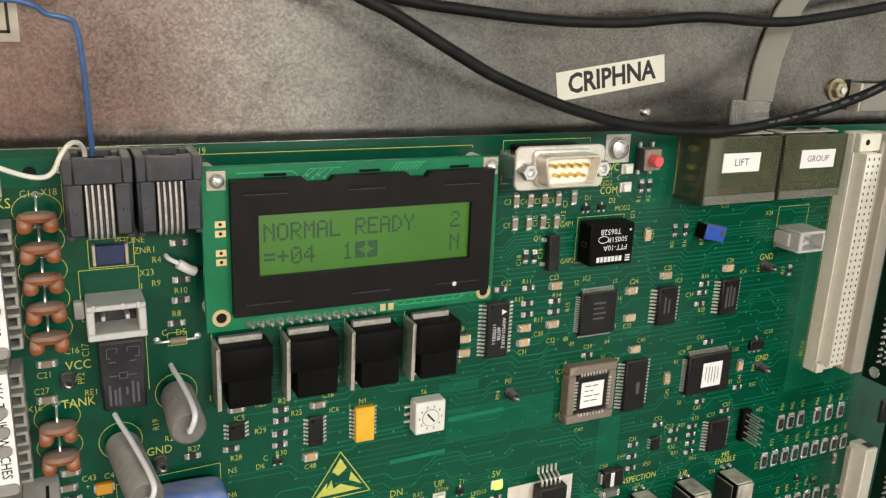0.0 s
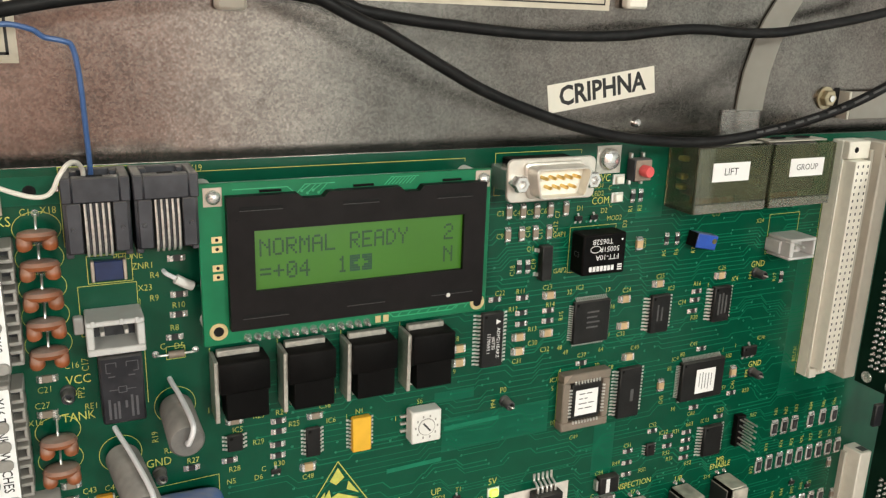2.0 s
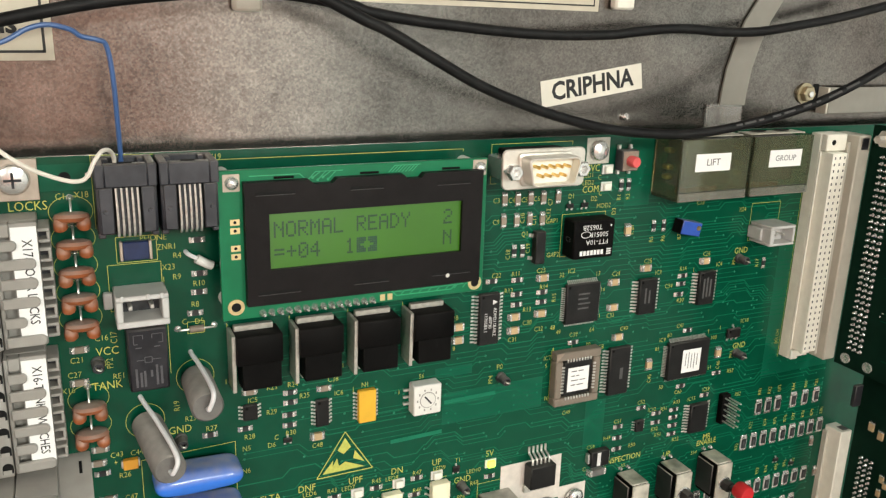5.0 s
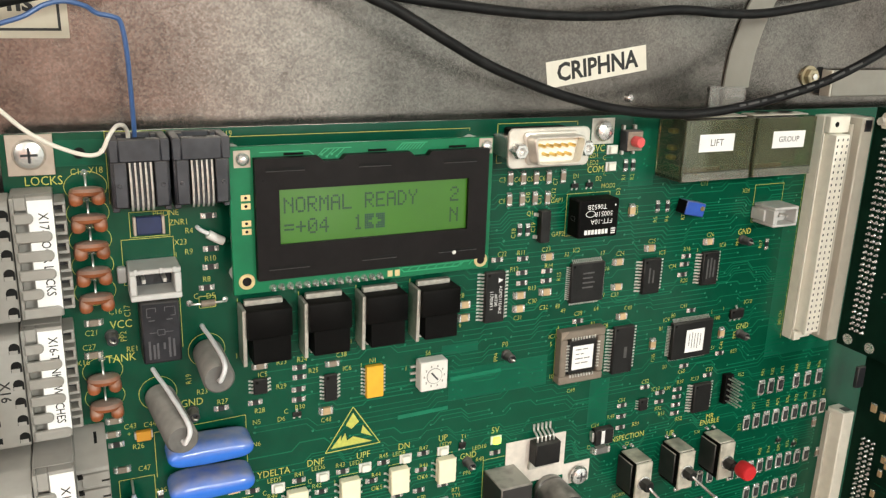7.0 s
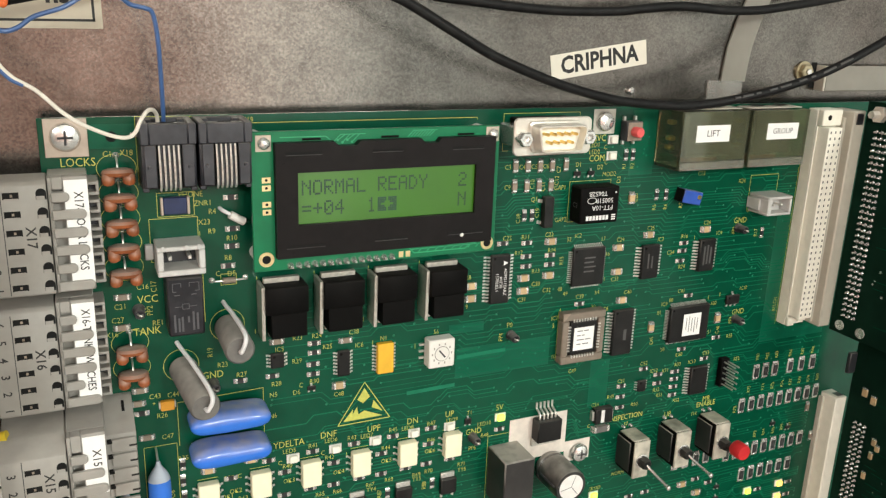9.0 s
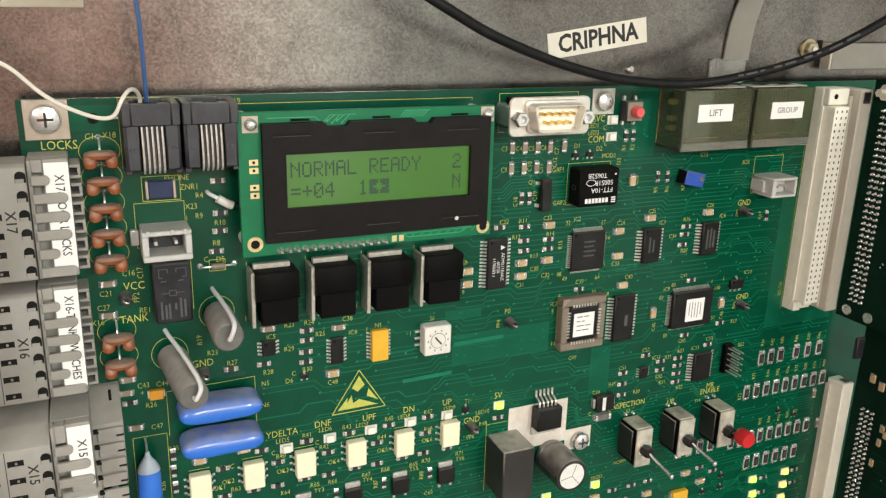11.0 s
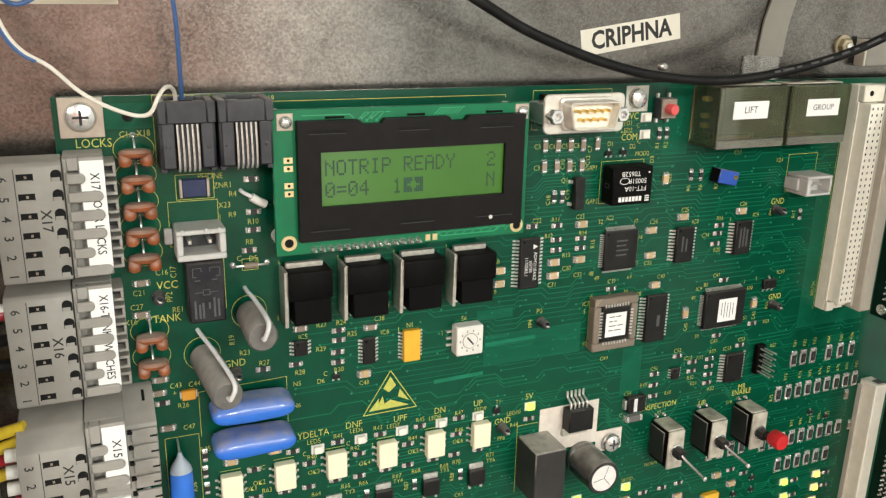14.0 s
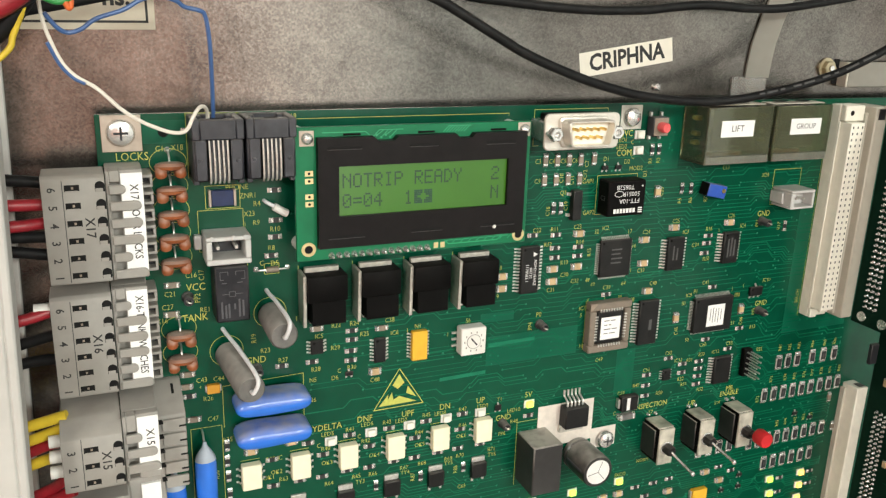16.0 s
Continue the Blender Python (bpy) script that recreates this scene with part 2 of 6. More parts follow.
# the trimmer's lit top is put into its colour by the up-facing mix
BLUE_BOX = material("blue_trimmer_plastic", (0.025, 0.085, 0.42), 0.4, 0, 0.1, 300, dust_glare=0.4)
BLUE_CHIP = material("dark_blue_varistor", (0.008, 0.02, 0.075), 0.4, 0, 0.2, 300)
ORANGE = material("orange_tantalum", (0.72, 0.33, 0.03), 0.45, 0, 0.06, 300)
AMBER = material("amber_network_plastic", (0.75, 0.42, 0.03), 0.45, 0, 0.06, 300)
GREY_RES = material("grey_cement_resistor", (0.125, 0.122, 0.116), 0.7, 0, 0.15, 400, 0.2, 1500, dirt=(0.23, 0.215, 0.195), dirt_amount=0.5, dirt_scale=100, dust_glare=0.45)
WHITE_WIRE = material("white_sleeving", (0.72, 0.72, 0.73), 0.45, 0, 0.05, 300)
WIRE_IVORY = material("ivory_wire_insulation", (0.74, 0.70, 0.62), 0.4, 0, 0.05, 300)
WIRE_BLUE = material("blue_wire_insulation", (0.045, 0.105, 0.27), 0.4, 0, 0.1, 300)
WIRE_BLACK = material("black_cable_sheath", (0.006, 0.006, 0.0065), 0.55, 0, 0.2, 300, 0.1, 800, dirt=(0.03, 0.03, 0.029), dirt_amount=0.3, dirt_scale=200, spec=0.22)
WIRE_RED = material("red_wire_insulation", (0.27, 0.010, 0.018), 0.4, 0, 0.15, 300)
WIRE_YELLOW = material("yellow_wire_insulation", (0.62, 0.45, 0.03), 0.4, 0, 0.1, 300)
WIRE_GREEN = material("green_wire_insulation", (0.03, 0.25, 0.06), 0.4, 0, 0.1, 300)
WIRE_ORANGE = material("orange_wire_insulation", (0.70, 0.14, 0.03), 0.4, 0, 0.1, 300)
RED_CAP = material("red_button_plastic", (0.55, 0.02, 0.025), 0.4, 0, 0.08, 300)
PINK_CAP = material("faded_red_button", (0.70, 0.10, 0.10), 0.45, 0, 0.08, 300)
PAPER = material("cream_label_paper", (0.72, 0.69, 0.60), 0.7, 0, 0.04, 200, dirt=(0.55, 0.50, 0.40), dirt_amount=0.25, dirt_scale=40)
NOTICE_PAPER = material("yellowed_notice_paper", (0.56, 0.51, 0.41), 0.7, 0, 0.06, 200, dirt=(0.42, 0.37, 0.28), dirt_amount=0.4, dirt_scale=40)
WHITE_PAPER = material("white_label", (0.84, 0.84, 0.83), 0.6, 0, 0.03, 200)
HEADER_GREY = material("pale_grey_header_plastic", (0.52, 0.52, 0.51), 0.45, 0, 0.06, 300, dirt=(0.36, 0.34, 0.30), dirt_amount=0.35, dirt_scale=90, dust_glare=0.3)
INK = material("black_ink", (0.012, 0.012, 0.012), 0.6)
INK_GREY = material("grey_marking_ink", (0.075, 0.075, 0.075), 0.6)
INK_PALE = material("worn_pale_ink", (0.075, 0.075, 0.083), 0.6)
INK_WHITE = material("white_marking_ink", (0.75, 0.75, 0.74), 0.6)
LCD_BACK = material("lit_green_display_glass", (0.032, 0.125, 0.007), 0.3, 0, 0.12, 30, emit=(0.075, 0.25, 0.010), emit_strength=0.15, coat=0.45)
LCD_DOT = material("dark_display_dot", (0.010, 0.048, 0.020), 0.4)
LCD_BLOCK = material("dark_display_block", (0.010, 0.055, 0.030), 0.4)
LED_WHITE = material("unlit_white_diode", (0.80, 0.79, 0.70), 0.35, 0, 0.03, 300)
LED_GREEN = material("lit_green_diode", (0.5, 0.8, 0.2), 0.3, 0, 0.03, 300, emit=(0.50, 1.0, 0.04), emit_strength=1.5)
LED_AMBER = material("lit_amber_diode", (0.9, 0.7, 0.3), 0.3, 0, 0.03, 300, emit=(1.0, 0.60, 0.06), emit_strength=1.5)
CLEAR = material("clear_nylon", (0.80, 0.79, 0.75), 0.15, 0, 0.05, 300, transmission=0.6, alpha=0.32)
STRAP = material("milky_nylon_strap", (0.235, 0.225, 0.195), 0.4, 0, 0.05, 200, dirt=(0.17, 0.16, 0.14), dirt_amount=0.4, dirt_scale=30)
# olive blotches in the dirt mix paint reflections into the smoked pane
SMOKED = material("smoked_clear_plastic", (0.46, 0.49, 0.32), 0.06, 0, 0.2, 60, dirt=(0.30, 0.33, 0.18), dirt_amount=0.5, dirt_scale=30, transmission=0.87)
SIDE_CLEAR = material("clear_side_plastic", (0.66, 0.72, 0.50), 0.1, 0, 0.05, 120, transmission=0.95)
CERAMIC = material("white_resistor_ceramic", (0.66, 0.65, 0.62), 0.5, 0, 0.06, 500)
PALE_BLUE = material("dusty_pale_blue_epoxy", (0.36, 0.41, 0.48), 0.5, 0, 0.08, 300)
PAINT_GREY = material("grey_painted_trunking", (0.50, 0.49, 0.465), 0.55, 0, 0.06, 80, 0.05, 500)
PAINT = material("light_grey_painted_steel", (0.66, 0.65, 0.62), 0.5, 0, 0.05, 80, 0.05, 500)
WALL_WARM = material("warm_plaster", (0.72, 0.46, 0.40), 0.8, 0, 0.1, 5, 0.1, 40)
WALL_COOL = material("grey_plaster", (0.70, 0.74, 0.75), 0.8, 0, 0.1, 5, 0.1, 40)
CONCRETE = material("concrete", (0.20, 0.19, 0.18), 0.8, 0, 0.15, 8, 0.1, 60)


# ---- building helpers: millimetres, x to the right, h out of the board, z up ----
BASE_Z = 1.3


def V(x, h, z):
    return Vector((x, -h, z)) * 0.001


def at(u, v, h=0.0, turn=0.0):
    """A pose on the board's face; turn: degrees anticlockwise as seen from the front."""
    return pose(u * 0.001, -h * 0.001, BASE_Z + v * 0.001, 0, -turn, 0)


def thing(name, u, v, h=0.0, turn=0.0, label="", category="", group="", kind=""):
    ob = new(name)
    ob.empty_display_size = 0.002
    ob.matrix_world = at(u, v, h, turn)
    return tagged(ob, label, category, group, kind)


def finish(bm, name, mat, smooth=True):
    bmesh.ops.recalc_face_normals(bm, faces=bm.faces)
    me = bpy.data.meshes.new(name)
    bm.to_mesh(me)
    bm.free()
    me.materials.append(mat)
    if smooth:
        me.set_sharp_from_angle(angle=radians(38))
    return me


def part(name, bm, mat, parent, label=""):
    """Link a bmesh (or a shared mesh) as one mesh object under a thing or part."""
    me = finish(bm, name, mat) if isinstance(bm, bmesh.types.BMesh) else bm
    ob = new(name, me)
    ob.parent = parent
    return tagged(ob, label)


def piece(name, me, parent, x, h, z, turn=0.0):
    ob = new(name, me)
    ob.parent = parent
    ob.matrix_local = pose(x * 0.001, -h * 0.001, z * 0.001, 0, -turn, 0)
    return ob


def solid(bm):
    return bm if bm is not None else bmesh.new()


def soften(made):
    """Rounded edges shade smoothly; the flat faces stay flat."""
    for f in made["faces"]:
        f.smooth = True


def box(x0, x1, h0, h1, z0, z1, bevel=0.0, bm=None, seg=1):
    bm = solid(bm)
    c = [V(x, h, z) for x in (x0, x1) for h in (h0, h1) for z in (z0, z1)]
    v = [bm.verts.new(p) for p in c]
    faces = [bm.faces.new([v[i] for i in f]) for f in ((0, 1, 3, 2), (4, 6, 7, 5), (0, 4, 5, 1), (2, 3, 7, 6), (0, 2, 6, 4), (1, 5, 7, 3))]
    if bevel:
        edges = list({e for f in faces for e in f.edges})
        soften(bmesh.ops.bevel(bm, geom=edges, offset=bevel * 0.001, segments=seg, affect="EDGES", profile=0.5))
    return bm


def prism(points, h0, h1, bevel=0.0, bm=None, seg=1):
    """An outline in x, z pulled out from h0 to h1."""
    bm = solid(bm)
    low = [bm.verts.new(V(x, h0, z)) for x, z in points]
    top = [bm.verts.new(V(x, h1, z)) for x, z in points]
    n = len(points)
    f1 = bm.faces.new(top)
    faces = [f1, bm.faces.new(low[::-1])] + [bm.faces.new((low[i], low[(i + 1) % n], top[(i + 1) % n], top[i])) for i in range(n)]
    if bevel:
        soften(bmesh.ops.bevel(bm, geom=list(f1.edges), offset=bevel * 0.001, segments=seg, affect="EDGES", profile=0.5))
    return bm


def side_prism(points, x0, x1, bm=None, bevel=0.0):
    """An outline in h, z pulled from x0 to x1."""
    bm = solid(bm)
    a = [bm.verts.new(V(x0, h, z)) for h, z in points]
    b = [bm.verts.new(V(x1, h, z)) for h, z in points]
    n = len(points)
    faces = [bm.faces.new(a), bm.faces.new(b[::-1])] + [bm.faces.new((a[i], b[i], b[(i + 1) % n], a[(i + 1) % n])) for i in range(n)]
    if bevel:
        soften(bmesh.ops.bevel(bm, geom=list({e for f in faces for e in f.edges}), offset=bevel * 0.001, segments=1, affect="EDGES"))
    return bm


def lathe(profile, bm=None, n=24, x=0.0, z=0.0):
    """Turned about the h axis through x, z; profile: (radius, h)."""
    bm = solid(bm)
    rings = []
    for r, h in profile:
        if r < 1e-6:
            rings.append([bm.verts.new(V(x, h, z))])
        else:
            rings.append([bm.verts.new(V(x + r * math.cos(2 * math.pi * i / n), h, z + r * math.sin(2 * math.pi * i / n))) for i in range(n)])
    for a, b in zip(rings, rings[1:]):
        for i in range(n):
            j = (i + 1) % n
            if len(a) == 1 and len(b) == 1:
                continue
            if len(a) == 1:
                bm.faces.new((a[0], b[i], b[j])).smooth = True
            elif len(b) == 1:
                bm.faces.new((a[i], a[j], b[0])).smooth = True
            else:
                bm.faces.new((a[i], a[j], b[j], b[i])).smooth = True
    return bm


def tube(points, r, n=10, bm=None, smooth_steps=6, flat=1.0):
    """A round wire through points (x, h, z), smoothed by a spline, with closed ends."""
    bm = solid(bm)
    P = [V(*p) for p in points]
    if smooth_steps > 1 and len(P) > 2:
        Q = []
        E = [2 * P[0] - P[1]] + P + [2 * P[-1] - P[-2]]
        for i in range(1, len(E) - 2):
            for k in range(smooth_steps):
                t = k / smooth_steps
                a, b, c, d = E[i - 1:i + 3]
                Q.append(0.5 * (2 * b + (c - a) * t + (2 * a - 5 * b + 4 * c - d) * t * t + (3 * b - a - 3 * c + d) * t ** 3))
        P = Q + [P[-1]]
    up = None
    rings = []
    for i, p in enumerate(P):
        d = (P[min(i + 1, len(P) - 1)] - P[max(i - 1, 0)]).normalized()
        if up is None:
            up = d.orthogonal().normalized()
        up = (up - d * up.dot(d)).normalized()
        side = d.cross(up)
        rings.append([bm.verts.new(p + (up * math.cos(2 * math.pi * k / n) + side * math.sin(2 * math.pi * k / n) * flat) * r * 0.001) for k in range(n)])
    for a, b in zip(rings, rings[1:]):
        for k in range(n):
            bm.faces.new((a[k], a[(k + 1) % n], b[(k + 1) % n], b[k])).smooth = True
    bm.faces.new(rings[0][::-1])
    bm.faces.new(rings[-1])
    return bm


TEXTS = {}


def text_mesh(s, size, mat, align="CENTER", bold=0.0):
    key = (s, size, mat.name, align, bold)
    if key not in TEXTS:
        cu = bpy.data.curves.new("writing", "FONT")
        cu.body, cu.size, cu.align_x, cu.align_y, cu.resolution_u = s, size * 0.001, align, "CENTER", 2
        cu.offset = bold * size * 0.001
        tmp = bpy.data.objects.new("writing", cu)
        me = bpy.data.meshes.new_from_object(tmp)
        me.transform(Matrix.Rotation(radians(90), 4, "X"))
        if mat is SILK:
            me.transform(Matrix.Diagonal((0.86, 1, 1, 1)))
        me.materials.clear()
        me.materials.append(mat)
        bpy.data.objects.remove(tmp)
        bpy.data.curves.remove(cu)
        TEXTS[key] = me
    return TEXTS[key]


def write(parent, s, x, z, h, size, mat, turn=0.0, align="CENTER", name="lettering", bold=0.0):
    return piece(name, text_mesh(s, size, mat, align, bold), parent, x, h, z, turn)


def write_fit(parent, s, x, z, h, size, length, mat, turn=0.0, bold=0.0):
    """Writing squeezed or stretched along its line to a given length."""
    ob = write(parent, s, x, z, h, size, mat, turn, "CENTER", "lettering", bold)
    xs = [v.co.x for v in ob.data.vertices]
    ob.matrix_local = pose(x * 0.001, -h * 0.001, z * 0.001, 0, -turn, 0) @ Matrix.Diagonal((length * 0.001 / (max(xs) - min(xs)), 1, 1, 1))
    return ob


def bars(parent, rows, h, mat, name="unreadable_lettering"):
    """Writing too small to read: rows of (x0, x1, z, height)."""
    for x0, x1, z, t in rows:
        part(name, box(x0, x1, h, h + 0.02, z - t / 2, z + t / 2), mat, parent)


# ---- the room and the mounting panel ----
def room_piece(name, x0, x1, y0, y1, z0, z1, mat, label):
    bm = box(x0 * 1000, x1 * 1000, -y1 * 1000, -y0 * 1000, z0 * 1000, z1 * 1000)
    return tagged(new(name, finish(bm, name, mat)), label, name.split("_")[0], kind="structure")


# room out of view: wall colours picked for the tones mirrored in the zinc
room_piece("floor", -2.2, 2.6, -4.6, 0.6, -0.1, 0.0, CONCRETE, "bare grey concrete plant room floor")
room_piece("ceiling", -2.2, 2.6, -4.6, 0.6, 2.5, 2.6, WALL_COOL, "pale grey plastered plant room ceiling")
room_piece("wall_south", -2.2, 0.84, -4.7, -4.6, 0.0, 2.5, WALL_WARM, "warm tan plastered plant room wall")


def window_wall():
    """The rest of the far wall, with two narrow upright windows through it."""
    bm = bmesh.new()
    for x0, x1, z0, z1 in ((1.14, 1.27, 0, 2.5), (1.55, 2.6, 0, 2.5), (0.84, 1.14, 0, 0.15), (0.84, 1.14, 1.9, 2.5), (1.27, 1.55, 0, 0.15), (1.27, 1.55, 1.9, 2.5)):
        box(x0 * 1000, x1 * 1000, 4600, 4700, z0 * 1000, z1 * 1000, 0, bm)
    tagged(new("wall_south_pier", finish(bm, "wall_south_pier", WALL_COOL)), "grey plastered plant room wall with two narrow windows", "wall", kind="structure")
    for k, x in enumerate((0.99, 1.41)):
        t = tagged(new("window_%d" % (k + 1)), "narrow upright window with white frame and daylight outside", "window", kind="structure")
        t.matrix_world = pose(x, -4.65, 0.15)
        part("pane", box(-120, 120, 18, 22, 30, 1720), DAYLIGHT, t)
        for x0, x1, z0, z1 in ((-150, -120, 0, 1750), (120, 150, 0, 1750), (-120, 120, 0, 30), (-120, 120, 1720, 1750)):
            part("frame_bar", box(x0, x1, -20, 30, z0, z1, 3), PAINT, t)


window_wall()
room_piece("wall_north", -2.2, 2.6, 0.6, 0.7, 0.0, 2.5, WALL_COOL, "grey plastered wall behind the cabinet")
room_piece("wall_west", -2.3, -2.2, -4.6, 0.6, 0.0, 2.5, WALL_WARM, "warm tan plastered side wall")
# unseen wall, set near so its bounce brightens the panel's right side
room_piece("wall_east", 2.6, 2.7, -4.6, 0.6, 0.0, 2.5, WALL_COOL, "unseen grey plastered side wall, added to close the room and brighten the panel")

STEEL_H = -10.0


def mounting_panel():
    t = thing("mounting_panel", 0, 0, STEEL_H, 0, "stained galvanised steel mounting panel behind the circuit boards", "panel", kind="structure")
    part("sheet", box(-350, 620, -2, 0, -420, 420), ZINC, t)
    return t


mounting_panel()


def tube_fitting(name, x, y):
    t = thing(name, 0, 0, 0, 0, "white ceiling batten fitting for a fluorescent tube", "ceiling light", "ceiling lights")
    t.matrix_world = pose(x, y, 2.5)
    bm = bmesh.new()
    box(-90, 90, -600, 600, -60, 0, 6, bm)
    part("batten", bm, PAINT, t)


for lx, ly, watts in TUBES:
    tube_fitting("ceiling_light", lx, ly)


# ---- main circuit board ----
B_LEFT, B_RIGHT, B_TOP, B_LOW = 5.5, 380.0, 145.0, -120.0
BOARD = thing("main_circuit_board", 0, 0, 0, 0, "large green lift controller circuit board with yellow silkscreen", "circuit board")
part("board_sheet", box(B_LEFT, B_RIGHT, -1.6, 0, B_LOW, B_TOP, 0.15), MASK, BOARD)


def strip_path(bm, pts, w, h):
    """A flat ribbon of width w along points in x, z at height h."""
    P = [Vector((x, z)) for x, z in pts]
    row = []
    for i, p in enumerate(P):
        d0 = (P[i] - P[i - 1]).normalized() if i else (P[1] - P[0]).normalized()
        d1 = (P[i + 1] - P[i]).normalized() if i + 1 < len(P) else d0
        nrm = Vector((-(d0.y + d1.y), d0.x + d1.x))
        nrm = nrm.normalized() / max(0.5, abs((d0 + d1).length / 2))
        row.append((bm.verts.new(V(p.x + nrm.x * w / 2, h, p.y + nrm.y * w / 2)), bm.verts.new(V(p.x - nrm.x * w / 2, h, p.y - nrm.y * w / 2))))
    for a, b in zip(row, row[1:]):
        bm.faces.new((a[0], a[1], b[1], b[0]))


def traces():
    rng = random.Random(11)
    bm, vias, thick = bmesh.new(), bmesh.new(), bmesh.new()
    lift = 0.02
    z = 134.0
    while z > -44:
        # one bundle: tracks that run together and jog by 45 degrees at the same places
        count, pitch = rng.randint(3, 6), rng.choice((1.1, 1.3, 1.6, 1.9))
        x = rng.uniform(60, 76) if z < 136 else 150
        jogs = []
        while x < 322:
            x += rng.uniform(14, 44)
            jogs.append((x, rng.choice((-1, 1)) * rng.uniform(1.2, 3.4)))
        for k in range(count):
            zz, at_x = z - k * pitch, 62 + rng.uniform(0, 40)
            spans, stop = [], 0
            while at_x < 318:
                stop = min(322, at_x + rng.uniform(18, 80))
                spans.append((at_x, stop))
                at_x = stop + rng.uniform(4, 26)
            w = rng.choice((0.24, 0.3, 0.3, 0.42))

            def height(px):
                h = zz
                for jx, d in jogs:
                    jx = jx + k * (0.45 if d > 0 else -0.45)
                    h += d * min(1, max(0, (px - jx) / abs(d)))
                    if px > jx + abs(d):
                        h -= d * min(1, max(0, (px - jx - 11) / abs(d)))
                return h
            for a, b in spans:
                xs = {a, b}
                for jx, d in jogs:
                    jx = jx + k * (0.45 if d > 0 else -0.45)
                    xs |= {q for q in (jx, jx + abs(d), jx + 11, jx + 11 + abs(d)) if a + 0.3 < q < b - 0.3}
                pts = [(q, height(q)) for q in sorted(xs)]
                strip_path(bm, pts, w, lift)
                lift += 0.0002
                for q in (pts[0], pts[-1]):
                    lathe(((0.0, 0.04), (0.2, 0.04), (0.22, 0.1), (0.4, 0.1), (0.42, 0.0)), vias, 8, *q)
        z -= count * pitch + rng.uniform(0.2, 1.8)
    # vias of their own, and short stubs from the chips down to them
    for k in range(170):
        x0, z0 = rng.uniform(64, 320), rng.uniform(-40, 132)
        lathe(((0.0, 0.04), (0.2, 0.04), (0.22, 0.1), (0.42, 0.1), (0.44, 0.0)), vias, 8, x0, z0)
    tagged(part("copper_trace_layer", bm, TRACE, BOARD, "fine raised copper tracks under green mask"), kind="stuff")
    tagged(part("via_layer", vias, TRACE_BRIGHT, BOARD, "small masked through holes"), kind="stuff")
    # short thick bars of copper
    for x0, z0, x1, z1 in ((136.5, 54.6, 156.6, 55.0), (117.0, 43.4, 136.0, 43.8)):
        strip_path(thick, ((x0, z0), (x1, z1)), 1.5, 0.2)
    tagged(part("copper_bar_layer", thick, TRACE_BRIGHT, BOARD), kind="stuff")
    # masked copper areas
    for x0, x1, z0, z1 in ((133, 147, 64, 67.6), (136, 176, 46, 58), (205, 216, 119, 143.5), (8, 60, 136, 143), (284, 322, 40, 100), (196, 205, 24, 44)):
        part("copper_area", box(x0, x1, -0.01, 0.01, z0, z1), POUR, BOARD)


traces()


def board_hole(u, v, r):
    # a near-black disc on the board paints the hole's inner shade
    part("board_hole", lathe(((0.0, 0.06), (r, 0.06), (r + 0.05, 0.0)), None, 24, u, v), HOLE_SHADE, BOARD, "drilled hole drawn as a near-black disc")


board_hole(24.4, 139.4, 1.5)
part("solder_pad", box(29.4, 31.0, 0.0, 0.5, 139.0, 140.6, 0.2), SOLDER, BOARD)


def silk_line(pts, w=0.16):
    bm = bmesh.new()
    strip_path(bm, pts, w, 0.15)
    return part("silkscreen_line", bm, SILK, BOARD)


def silk_rect(x0, x1, z0, z1):
    bm = bmesh.new()
    for a, b in (((x0, z0), (x1, z0)), ((x1, z0), (x1, z1)), ((x1, z1), (x0, z1)), ((x0, z1), (x0, z0))):
        strip_path(bm, (a, b), 0.16, 0.15)
    return part("silkscreen_outline", bm, SILK, BOARD)


def silk_text(words):
    """words: text, x, z, size, turn in turn, parted by blanks and semicolons."""
    for w in words.split(";"):
        w = w.split()
        if len(w) < 4:
            continue
        write(BOARD, w[0].replace("_", " "), float(w[1]), float(w[2]), 0.15, float(w[3]), SILK, float(w[4]) if len(w) > 4 else 0.0, name="silkscreen_lettering", bold=-0.014 if float(w[3]) < 3 else -0.004)


# ---- small surface-mounted parts ----
CHIPS = {}


def chip(kind, u, v, turn=0.0, L=3.2, W=1.6, H=0.7, cap=0.6, mat=None, name="chip_resistor", label="", group=""):
    mat = mat or BLACK_CHIP
    key = (L, W, H, cap, mat.name)
    if key not in CHIPS:
        a = L / 2 - cap
        body = finish(box(-a, a, 0.08, H, -W / 2 * 0.96, W / 2 * 0.96), "body", mat, False)
        end = finish(box(-cap / 2, cap / 2, 0.0, H + 0.04, -W / 2, W / 2, min(0.12, cap * 0.3)), "terminal", SOLDER)
        fil = finish(side_prism(((0.01, -0.6), (0.14, -0.58), (H * 0.8, 0.0), (0.01, 0.0)), -W / 2, W / 2), "solder_fillet", SOLDER)
        CHIPS[key] = (body, end, fil)
    body, end, fil = CHIPS[key]
    t = thing(name, u, v, 0.0, turn, label, kind, group)
    piece("body", body, t, 0, 0, 0)
    piece("terminal", end, t, -L / 2 + cap / 2, 0, 0)
    piece("terminal", end, t, L / 2 - cap / 2, 0, 0)
    piece("solder_fillet", fil, t, L / 2, 0, 0, 90)
    piece("solder_fillet", fil, t, -L / 2, 0, 0, -90)
    return t


def resistors(rows, turn=0.0, L=3.4, W=1.7):
    for u, v in rows:
        chip("resistor", u, v, turn, L, W, 0.6, 0.85, BLACK_CHIP, "chip_resistor", "tiny black chip resistor soldered to the board", "chip resistors")


